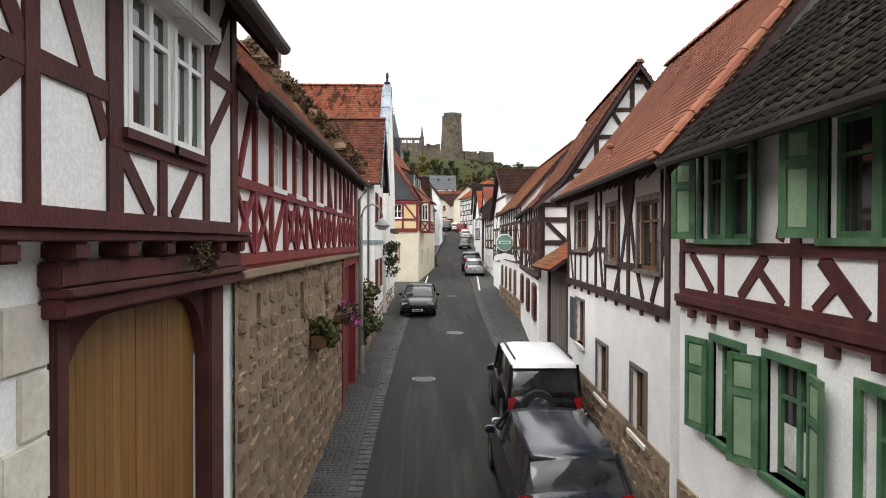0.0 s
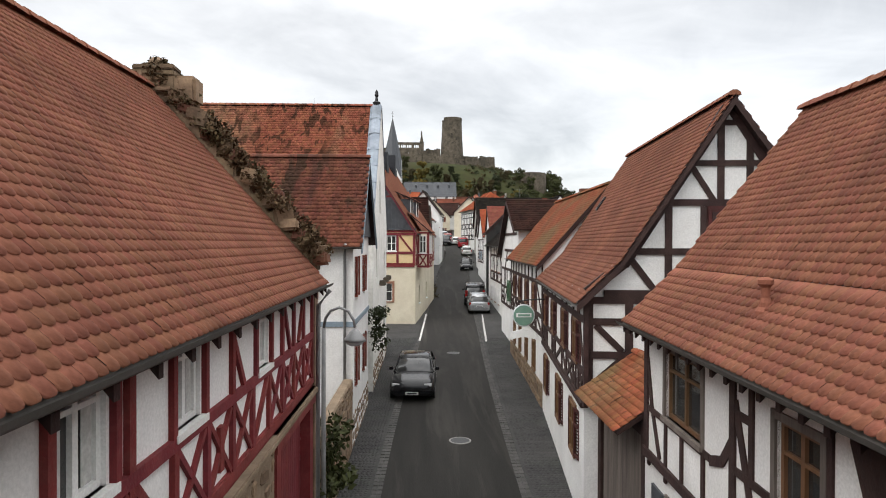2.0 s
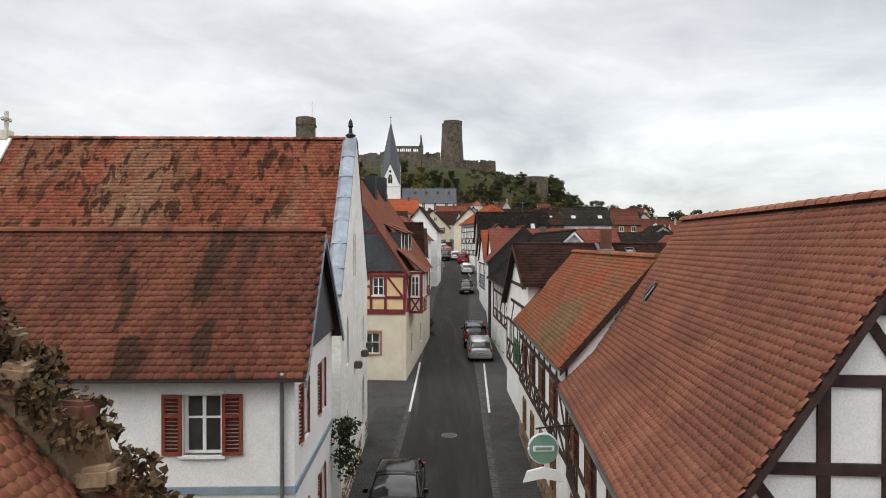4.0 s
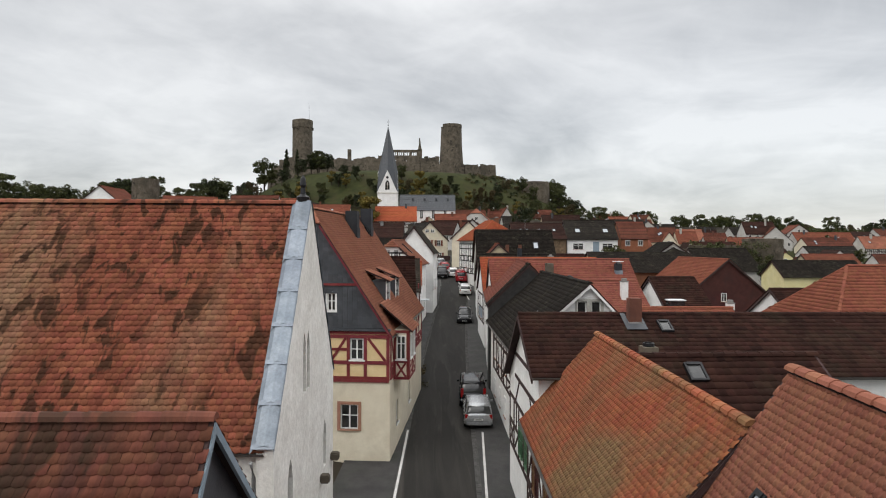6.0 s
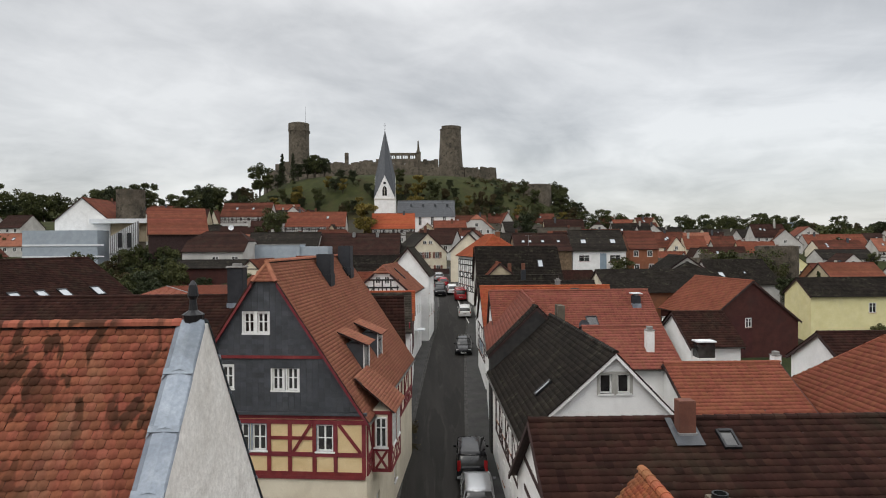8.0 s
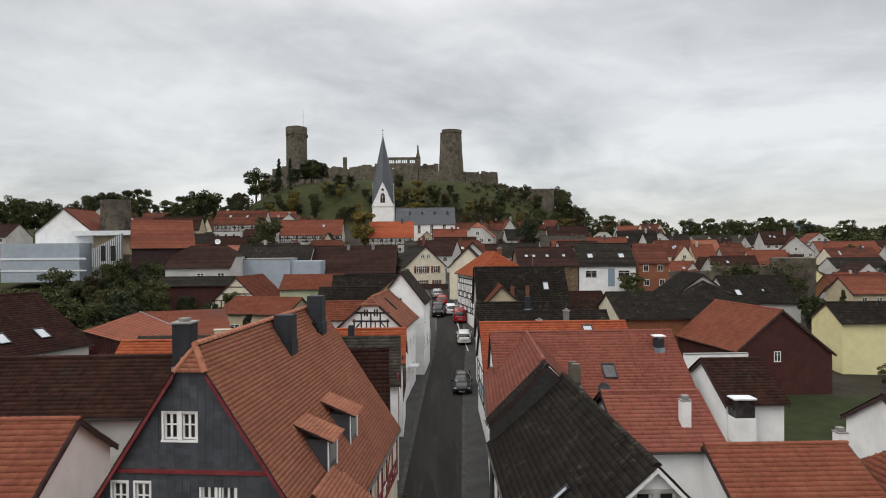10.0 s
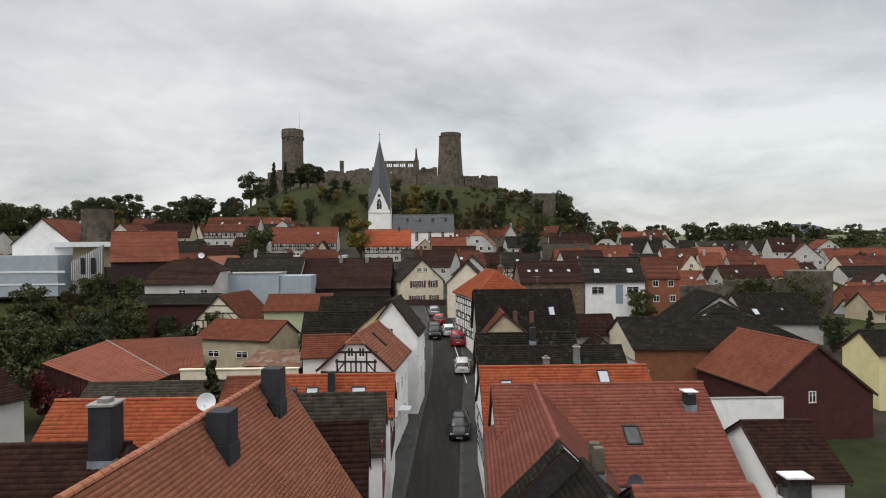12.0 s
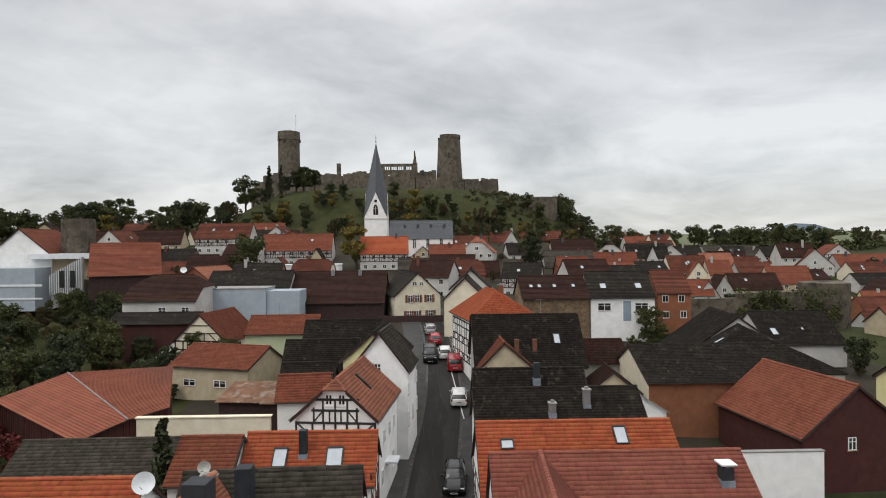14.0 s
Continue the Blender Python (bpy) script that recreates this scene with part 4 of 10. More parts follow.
# ---------------------------------------------------------------- houses along the left side
def stone_wall_face(parent, m, u0, u1, z0, z1, seed, skip=(), size=(0.24, 0.62), singles=240):
    """Rubble stones proud of a mortar bed: the first ones single pieces, sharing a few meshes."""
    rng = random.Random(seed)
    kinds = []
    for i in range(7):
        sh = Shape()
        k = 8
        ang = [6.2832 * (j + rng.uniform(-0.25, 0.25)) / k for j in range(k)]
        ring = [(0.5 * math.copysign(abs(math.cos(a)) ** 0.55, math.cos(a)) * rng.uniform(0.88, 1), 0.5 * math.copysign(abs(math.sin(a)) ** 0.55, math.sin(a)) * rng.uniform(0.88, 1)) for a in ang]
        pts = [(x, -0.05, z) for x, z in ring] + [(x * 0.93, 0.006, z * 0.93) for x, z in ring] + [(x * 0.72, 0.018 + rng.uniform(-0.008, 0.012), z * 0.72) for x, z in ring]
        f = [(j, (j + 1) % k, (j + 1) % k + k, j + k) for j in range(k)] + [(j + k, (j + 1) % k + k, (j + 1) % k + 2 * k, j + 2 * k) for j in range(k)] + [tuple(range(2 * k, 3 * k))]
        sh.add(pts, f)
        kinds.append(sh)
    meshes = [q.mesh("stone", "stone_rubble") for q in kinds]
    rest = Shape()
    z, n = z0, 0
    while z < z1 - 0.06:
        h = min(rng.uniform(0.16, 0.36), z1 - z)
        u = u0
        while u < u1 - 0.05:
            w = min(rng.uniform(*size) * (0.7 + h * 1.6), u1 - u)
            cu, cz = u + w / 2, z + h / 2
            if not any(a - 0.02 < cu < b + 0.02 and c - 0.05 < cz < d + 0.05 for a, b, c, d in skip) and w > 0.08:
                t = m @ Matrix.Translation((cu, 0.0, cz + rng.uniform(-0.05, 0.05))) @ Matrix.Rotation(rng.uniform(-0.22, 0.22), 4, "Y") @ Matrix.Diagonal(((w - 0.02) * rng.uniform(0.72, 1.02), rng.uniform(0.6, 1.3), (h - 0.02) * rng.uniform(0.7, 1.05), 1))
                i = rng.randrange(7)
                if n < singles:
                    part("stone", meshes[i], "stone_rubble", parent, m=t)
                    n += 1
                else:
                    rest.add([t @ Vector(p) for p in kinds[i].v], kinds[i].f)
            u += w
        z += h
    if rest.v:
        tagged(part("rubble", rest, "stone_rubble", parent), kind="stuff")


def rafter_end(parent, m, u, z, reach, slope):
    """The foot of a rafter, sloping out under the eave."""
    pts = [m @ Vector((u + s, d, z - d * slope - k)) for k in (0, 0.11) for d in (0.0, reach) for s in (-0.045, 0.045)]
    part("rafter_end", Shape().add(pts, [(0, 1, 3, 2), (4, 6, 7, 5), (0, 4, 5, 1), (2, 3, 7, 6), (0, 2, 6, 4), (1, 5, 7, 3)]), "timber_dark", parent)


def downpipe(parent, pts, r=0.045):
    part("downpipe", Shape().tube(pts, r, 8), "zinc", parent, smooth=True)


def gate_house():
    g = -1.3
    wins = [(4.63, 4.43 - g, 0.74, 1.05), (5.42, 4.43 - g, 0.68, 1.05)]
    gate = (3.57, 6.12, 0.0, 3.2 - g)
    h = House("gate_house", "timber-framed house with maroon beams above a broad wooden gate", (-6.6, -8.0), (-6.6, 5.72), 10.4, 3.6, 3.6, 6.4, "plaster_white", "tile_brown", "pan",
              g=g, over=0.5, holes={"R": openings(wins) + [gate]})
    f = h.face["R"]
    o = h.ob
    # jetty: beam ends, sill beams and fascia mouldings; Y turns a place along the street into the wall's own
    Y = lambda y: y + 1.14
    for d0, d1, z0, z1 in ((0.0, 0.16, 3.2, 3.31), (0.02, 0.2, 3.315, 3.37), (0.0, 0.14, 3.375, 3.52)):
        part("fascia", Shape().box(3.34, 6.85, d0, d1, z0 - g, z1 - g, f), "timber_maroon", o, bevel=0.012)
    part("jetty_beam", Shape().box(-6.86, 6.86, -0.02, 0.22, 3.64 - g, 3.71 - g, f), "timber_maroon", o, bevel=0.01)
    part("moulding", Shape().box(-6.86, 6.86, 0.0, 0.25, 3.715 - g, 3.74 - g, f), "timber_maroon", o)
    for i in range(22):
        u = Y(-8.0 + i * 0.645 + 0.0)
        part("beam_end", Shape().box(u - 0.09, u + 0.09, 0.0, 0.2, 3.53 - g, 3.64 - g, f), "timber_maroon", o, bevel=0.015)
    # upper frame
    up = f @ Matrix.Translation((0, 0.06, 0))
    for u0, u1, z0, z1 in ((-6.85, Y(3.1), 3.74, 6.32), (Y(4.74), 6.85, 3.74, 6.32), (Y(3.1), Y(4.74), 3.74, 4.42), (Y(3.1), Y(4.74), 5.5, 6.32)):
        part("upper_wall", Shape().box(u0, u1, 0.0, 0.06, z0 - g, z1 - g, f), "plaster_white", o)
    for y, w in ((-7.8, 0.16), (-6.6, 0.16), (-5.2, 0.16), (-3.8, 0.16), (-2.4, 0.16), (-1.0, 0.16), (0.1, 0.15), (1.05, 0.14), (2.05, 0.13), (2.97, 0.2), (5.64, 0.17)):
        beam(o, up, Y(y), 3.8 - g, Y(y), 6.2 - g, w, "timber_maroon", 0.025, name="post")
    beam(o, up, Y(4.8), 4.4 - g, Y(4.8), 6.2 - g, 0.12, "timber_maroon", 0.024, name="post")
    beam(o, up, Y(4.77), 3.84 - g, Y(4.77), 4.4 - g, 0.15, "timber_maroon", 0.024, name="post")
    beam(o, up, Y(3.75), 3.84 - g, Y(3.75), 4.3 - g, 0.15, "timber_maroon", 0.024, name="stud")
    beam(o, up, -6.8, 3.785 - g, 6.86, 3.785 - g, 0.11, "timber_maroon", 0.03, name="rail")
    beam(o, up, -6.8, 4.63 - g, Y(2.9), 4.63 - g, 0.13, "timber_maroon", 0.02, name="rail")
    beam(o, up, Y(2.9), 4.34 - g, Y(4.85), 4.34 - g, 0.12, "timber_maroon", 0.028, name="rail")
    beam(o, up, Y(4.8), 5.29 - g, Y(5.6), 5.29 - g, 0.11, "timber_maroon", 0.021, name="rail")
    beam(o, up, -6.8, 6.24 - g, 6.86, 6.24 - g, 0.15, "timber_maroon", 0.03, name="rail")
    for i, (a, b, c, d) in enumerate(((2.12, 5.5, 2.85, 4.33), (3.05, 4.28, 3.56, 3.84), (3.98, 3.84, 5.58, 5.27), (1.98, 4.6, 1.15, 3.9), (1.1, 5.9, 1.98, 4.7), (0.9, 4.55, 0.2, 3.9), (-1.1, 5.6, -2.2, 4.0), (-3.9, 4.0, -5.0, 5.6), (4.9, 5.35, 5.5, 6.15))):
        beam(o, up, Y(a), b - g, Y(c), d - g, 0.13, "timber_maroon", 0.014 + 0.0007 * i, name="brace")
    for u, z, w, hh in wins:
        k = window(o, up @ Matrix.Translation((u, 0, z)), w, hh, "paint_white", 2, (0.7,), depth=-0.02, sill="timber_maroon", surround="paint_white", surround_w=0.05)
        part("shutter_box", Shape().box(-w / 2 - 0.04, w / 2 + 0.04, 0.02, 0.2, hh, hh + 0.17), "paint_white", k, bevel=0.02)
        part("curtain", Shape().box(-w / 2 + 0.08, w / 2 - 0.08, -0.012, -0.004, 0.08, hh - 0.1), "curtain", k)
    # the gate: two leaves of upright boards under a lintel with rounded corners
    for s, u0, u1 in ((0, 3.6, 4.835), (1, 4.845, 6.09)):
        leaf = part("gate_leaf", Shape().box(u0, u1, -0.19, -0.15, 0.05, 3.18 - g, f), "wood_ochre", o, "ochre varnished board leaf")
        k = 10
        for i in range(k):
            a = u0 + (u1 - u0) * i / k
            part("board", Shape().box(a + 0.003, a + (u1 - u0) / k - 0.003, -0.15, -0.125, 0.06, 3.16 - g, f), "wood_ochre", leaf)
    arc = [i * math.pi / 16 for i in range(9)]
    edge = [(3.59 + 0.62 * (1 - math.cos(t)), 2.52 + 0.62 * math.sin(t) - g) for t in arc] + [(6.10 - 0.62 * (1 - math.cos(t)), 2.52 + 0.62 * math.sin(t) - g) for t in reversed(arc)]
    lin = Shape()
    k = len(edge)
    top = [(u, 3.195 - g) for u, _ in edge]
    for d in (-0.02, -0.12):
        lin.v += [tuple(f @ Vector((u, d, z))) for u, z in edge + top]
    for i in range(k - 1):
        lin.f += [(i, i + 1, k + i + 1, k + i), (2 * k + i, 3 * k + i, 3 * k + i + 1, 2 * k + i + 1), (i, 2 * k + i, 2 * k + i + 1, i + 1)]
    part("gate_lintel", lin, "timber_maroon", o)
    part("gate_post", Shape().box(6.095, 6.5, -0.115, 0.05, 0, 3.19 - g, f), "timber_maroon", o, bevel=0.02)
    part("gate_post", Shape().box(3.44, 3.595, -0.115, 0.05, 0, 3.19 - g, f), "timber_maroon", o, bevel=0.02)
    # dried wreath hung on the beam
    wreath = thing("dried_wreath", "dried brown flower wreath hung on a maroon beam", "wreath", Matrix.Translation((-2.7, 4.0, 3.5)))
    rng = random.Random(15)
    part("twigs", array_mesh("twigs", *leaf_cloud([(rng.uniform(-0.03, 0.05), 0.11 * math.cos(k * 0.7), 0.09 * math.sin(k * 0.7), 0.05) for k in range(9)], 60, 0.022, 6), "leaf_brown"), "leaf_brown", wreath)
    # quoins in the white wall left of the gate
    rng = random.Random(5)
    for i in range(12):
        w = 0.42 if i % 2 else 0.27
        part("quoin", Shape().box(3.43 - w, 3.43, -0.02, 0.025, 0.05 + i * 0.38, 0.05 + i * 0.38 + 0.365, f), "quoin", o, bevel=0.012)
    return h


def red_house():
    g = -1.3
    # facade frame: u = y - 11.86
    yc = (5.74 + 18.0) / 2
    wins = [(7.95 - yc, 4.4 - g, 0.66, 0.98), (9.5 - yc, 4.4 - g, 0.66, 0.98), (11.4 - yc, 4.4 - g, 0.66, 0.98), (14.2 - yc, 4.4 - g, 0.66, 0.98)]
    slots = [(6.75 - yc, 2.38 - g, 0.2, 0.6), (9.6 - yc, 2.3 - g, 0.3, 0.65), (12.2 - yc, 1.9 - g, 0.6, 0.9)]
    gate = (14.75 - yc, 17.6 - yc, 0.0, 2.95 - g)
    h = House("red_timbered_house", "house with red timber frame above a rubble stone ground floor", (-6.2, 5.74), (-6.2, 18.0), 9.22, 3.2, 3.2, 5.7, "plaster_white", "tile_clay", "scale",
              g=g, over=0.3, verge=0.0, holes={"R": openings(wins) + openings(slots) + [gate]}, near=(-3.6, 8.5, 6.5), singles=170)
    f, o = h.face["R"], h.ob
    bed = Shape()
    facade(bed, f @ Matrix.Translation((0, 0.05, 0)), [(5.75 - yc, 0), (14.7 - yc, 0), (14.7 - yc, 3.25 - g), (5.75 - yc, 3.25 - g)], openings(slots), 0.06)
    part("stone_base", bed.mesh("stone_base", "mortar", weld=True), "mortar", o)
    st = f @ Matrix.Translation((0, 0.05, 0))
    stone_wall_face(o, st, 5.78 - yc, 14.7 - yc, 0.1, 3.2 - g, 11, [(a - 0.05, b + 0.05, c, d) for a, b, c, d in openings(slots)])
    part("ledge", Shape().box(5.75 - yc, 18.0 - yc, -0.02, 0.16, 3.2 - g, 3.3 - g, f), "mortar", o, bevel=0.02)
    for u, z, w, hh in slots:
        part("slot_shutter", Shape().box(u - w / 2, u + w / 2, -0.16, -0.1, z, z + hh, f), "wood_brown", o)
    up = f @ Matrix.Translation((0, 0.03, 0))
    z0, z1, z3 = 3.42 - g, 4.32 - g, 5.5 - g
    part("red_band", Shape().box(5.75 - yc, 18.0 - yc, 0.0, 0.03, 3.3 - g, 3.5 - g, f), "timber_red", o)
    us = [5.82 - yc + i * (12.1 / 14) for i in range(15)]
    for z, r in ((z0, 0.12), (z1, 0.12), (z3, 0.13)):
        beam(o, up, us[0] - 0.08, z, us[-1] + 0.08, z, r, "timber_red", name="rail")
    lights = [w[0] for w in wins]
    for i, u in enumerate(us):
        if not any(abs(u - c) < 0.62 for c in lights):
            beam(o, up, u, z1, u, z3, 0.11, "timber_red", 0.022, name="post")
        beam(o, up, u, z0, u, z1, 0.11, "timber_red", 0.022, name="post")
    for c in lights:
        for s in (-0.42, 0.42):
            beam(o, up, c + s, z1, c + s, z3, 0.09, "timber_red", 0.024, name="post")
    for i, (a, b) in enumerate(zip(us, us[1:])):
        k = "kx/kx\\xkx/xkxk"[i]
        if k in "xk":
            beam(o, up, a + 0.07, z0 + 0.08, b - 0.07, z1 - 0.08, 0.065, "timber_red", 0.016, name="brace")
            beam(o, up, b - 0.07, z0 + 0.08, a + 0.07, z1 - 0.08, 0.065, "timber_red", 0.012, name="brace")
        if k == "k":
            beam(o, up, (a + b) / 2, z0 + 0.2, (a + b) / 2, z1 - 0.2, 0.14, "timber_red", 0.018, name="boss")
        if k == "/":
            beam(o, up, a + 0.07, z0 + 0.08, b - 0.07, z1 - 0.08, 0.09, "timber_red", 0.016, name="brace")
        if k == "\\":
            beam(o, up, b - 0.07, z0 + 0.08, a + 0.07, z1 - 0.08, 0.09, "timber_red", 0.016, name="brace")
    for a, b in ((12.5, 13.2), (15.3, 15.9), (17.2, 16.6), (6.6, 6.0)):
        beam(o, up, a - yc, z3 - 0.08, b - yc, z1 + 0.08, 0.09, "timber_red", 0.016, name="brace")
    h.windows("R", wins, frame="paint_white", cols=2, bars=(0.65,), depth=0.06, sill="paint_white", curtain=True)
    # red gate and its frame
    part("gate_post", Shape().box(14.7 - yc, 14.95 - yc, -0.1, 0.09, 0, 3.0 - g, f), "timber_red", o)
    part("gate_post", Shape().box(17.4 - yc, 17.7 - yc, -0.1, 0.09, 0, 3.0 - g, f), "timber_red", o)
    part("gate_lintel", Shape().box(14.7 - yc, 17.95 - yc, -0.1, 0.1, 3.0 - g, 3.3 - g, f), "timber_red", o)
    leaf = part("gate_leaf", Shape().box(14.95 - yc, 17.4 - yc, -0.16, -0.12, 0.08, 2.95 - g, f), "timber_red", o)
    for i in range(14):
        a = 14.95 - yc + i * 0.175
        part("board", Shape().box(a + 0.004, a + 0.171, -0.12, -0.1, 0.08, 2.93 - g, f), "timber_red", leaf)
    downpipe(o, [h.local(-2.62, 17.95, 5.2), h.local(-2.85, 17.95, 4.9), h.local(-2.86, 17.95, 0.0)])
    # rafters under the eave
    for i in range(18):
        u = 5.95 - yc + i * 0.7
        rafter_end(o, f, u, 5.52 - g, 0.26, 1.19)
    return h


def ruined_gable():
    """The stepped, overgrown stone gable at the far end of the red house."""
    o = thing("stone_fire_gable", "weathered stepped stone gable wall overgrown with moss", "wall", Matrix.Translation((-6.15, 18.28, -0.3)))
    rng = random.Random(8)
    steps = 10
    sh = Shape()
    sh.box(-3.2, 3.2, -0.22, 0.22, -0.6, 5.9)
    for i in range(steps):
        x = 3.25 * (1 - i / steps)
        z = 5.85 + 3.75 * i / steps
        sh.box(-x, x, -0.2 + rng.uniform(-0.02, 0.02), 0.2 + rng.uniform(-0.02, 0.02), z, z + 0.44 + rng.uniform(0, 0.05))
    part("wall", sh, "stone_rubble", o, bevel=0.04)
    for k in range(5):
        w, d = 0.45 - 0.05 * (k == 0) - 0.03 * (k == 4) + rng.uniform(-0.03, 0.03), 0.27 + rng.uniform(-0.03, 0.02)
        part("top_block", Shape().box(-w, w, -d, d, 0, 0.108), "stone_rubble", o, bevel=0.025, m=pose(rng.uniform(-0.03, 0.03), 0, 9.42 + k * 0.112, rng.uniform(-2, 2), rng.uniform(-2, 2), rng.uniform(-5, 5)))
    part("top_stone", Shape().lathe((0.0, 0, 9.98), [(0.02, -0.05), (0.17, 0.0), (0.16, 0.1), (0.09, 0.17), (0.01, 0.19)], 9), "stone_rubble", o)
    part("step_block", Shape().box(0.35, 0.85, -0.26, 0.26, 9.2, 9.75), "stone_rubble", o, bevel=0.06)
    n = 0
    for s in (1, -1):
        t = 0.0
        while t < 0.97:
            x, z = s * 3.3 * (1 - t), 6.05 + 3.75 * t + rng.uniform(-0.05, 0.12)
            w, d, hh = rng.uniform(0.1, 0.2), rng.uniform(0.16, 0.3), rng.uniform(0.12, 0.3)
            part("coping_stone", Shape().box(-w, w, -d, d, -0.1, hh), "stone_rubble" if n % 3 else "brick_dark", o, bevel=0.05, m=pose(x, rng.uniform(-0.06, 0.06), z, rng.uniform(-9, 9), rng.uniform(-14, 14), rng.uniform(-25, 25)))
            t += rng.uniform(0.03, 0.055)
            n += 1
    moss = leaf_cloud([(s * 3.35 * (1 - t), rng.uniform(-0.32, 0.22), 6.1 + 3.8 * t + rng.uniform(-0.1, 0.3), rng.uniform(0.1, 0.24)) for s, t in [(rng.choice((-1, 1, 1, 1)), rng.random()) for _ in range(120)]], 70, 0.045, 21)
    part("moss", array_mesh("moss", *moss, "leaf_moss"), "leaf_moss", o)


def slate_turret():
    """A slim tower behind the houses whose roof carries a wrought cross."""
    t = thing("slate_turret", "slim plastered turret with a steep slate roof and an iron cross", "turret", Matrix.Translation((-23.6, 42.0, -0.2)))
    part("wall", Shape().box(-1.5, 1.5, -1.5, 1.5, -0.5, 12.6), "plaster_old", t)
    part("roof", Shape().lathe((0, 0, 0), [(2.4, 12.4), (1.75, 13.4), (0.95, 15.6), (0.1, 17.9)], 8), "slate", t)
    c = Shape().tube([(0, 0, 17.8), (0, 0, 19.0)], 0.05, 6).tube([(-0.3, 0, 18.62), (0.3, 0, 18.62)], 0.05, 6)
    c.tube([(0.2 * math.cos(k * 0.5236), 0, 18.62 + 0.2 * math.sin(k * 0.5236)) for k in range(13)], 0.035, 5, False)
    for x, z in ((-0.3, 18.62), (0.3, 18.62), (0, 18.97), (0, 18.15)):
        c.lathe((x, 0, z), [(0.01, -0.09), (0.09, 0), (0.01, 0.09)], 8)
    part("cross", c, "metal_dark", t, "wrought iron cross")


def leaf_cloud(balls, per, size, seed, squash=0.8):
    """Leaves as small bent quads scattered in lumps (x, y, z, radius)."""
    rng = np.random.default_rng(seed)
    c = np.repeat(np.array([b[:3] for b in balls], float), per, 0)
    r = np.repeat(np.array([b[3] for b in balls], float), per)
    d = rng.normal(size=(len(c), 3))
    d /= np.linalg.norm(d, axis=1)[:, None]
    pos = c + d * (r * rng.uniform(0.45, 1.05, len(c)))[:, None] * np.array([1, 1, squash])
    a = rng.normal(size=(len(c), 3)) + d * 0.4
    a /= np.linalg.norm(a, axis=1)[:, None]
    b = np.cross(a, rng.normal(size=(len(c), 3)))
    b /= np.linalg.norm(b, axis=1)[:, None] + 1e-9
    s = size * rng.uniform(0.6, 1.5, len(c))[:, None]
    v = np.stack([pos - a * s, pos - b * s * 0.6, pos + a * s, pos + b * s * 0.6], 1).reshape(-1, 3)
    return v, np.arange(len(v)).reshape(-1, 4)


def white_house():
    g = -0.7
    near_w = [(-4.92 + 8.0, 4.35 - g, 0.8, 1.28), (-5.0 + 8.0, 1.7 - g, 0.8, 1.3)]
    side_w = [(-1.2, 4.4 - g, 0.62, 1.3), (1.2, 4.4 - g, 0.62, 1.3), (-1.2, 1.55 - g, 0.62, 1.3), (1.2, 1.55 - g, 0.62, 1.3)]
    h = House("white_house", "white rendered house with brown shutters and a slate-hung gable", (-13.0, 27.5), (-3.0, 27.5), 9.1, 3.0, 2.25, 6.4, "plaster_white", "tile_mossy", "flat",
              g=g, over=0.3, verge=0.3, holes={"R": openings(near_w), "B": openings(side_w)}, verge_mat="paint_bluegrey")
    o = h.ob
    h.windows("R", near_w, frame="paint_white", cols=2, bars=(0.6,), sill="paint_white", shutters="shutter_brown", surround="paint_white", surround_w=0.06, open_deg=177)
    h.windows("B", side_w, frame="paint_white", cols=2, bars=(0.6,), sill="paint_white", shutters="shutter_brown", open_deg=165)
    fb = h.face["B"]
    k = Shape().slab([fb @ Vector(p) for p in ((-2.2, 0.05, 6.35 - g), (0, 0.05, 8.97 - g), (2.9, 0.05, 6.35 - g))], 0.06)
    part("slate_gable", k, "slate", o, "blue-grey slate cladding in the gable")
    rng = random.Random(2)
    sl = Shape()
    for i in range(14):
        z = 6.4 - g + i * 0.19
        k = max(0.0, 1 - (z + 0.2 - (6.35 - g)) / 2.8)
        for j in range(-int(2.1 * k / 0.2), int(2.7 * k / 0.2)):
            sl.box(j * 0.2 + (i % 2) * 0.1, j * 0.2 + (i % 2) * 0.1 + 0.19, 0.05, 0.065 + rng.uniform(0, 0.006), z, z + 0.2, fb)
    tagged(part("slate_cladding", sl, "slate", o), kind="stuff")
    for f, u0, u1 in ((h.face["R"], -5.0, 5.02), (fb, -2.25, 3.0)):
        part("band", Shape().box(u0, u1, -0.02, 0.04, 3.52 - g, 3.68 - g, f), "paint_bluegrey", o)
    stone_wall_face(o, fb, -2.25, 3.0, 0.1, 0.75 - g, 13, singles=60)
    downpipe(o, [h.local(-3.2, 24.95, 6.1), h.local(-3.25, 25.18, 5.8), h.local(-3.25, 25.18, -0.4)])


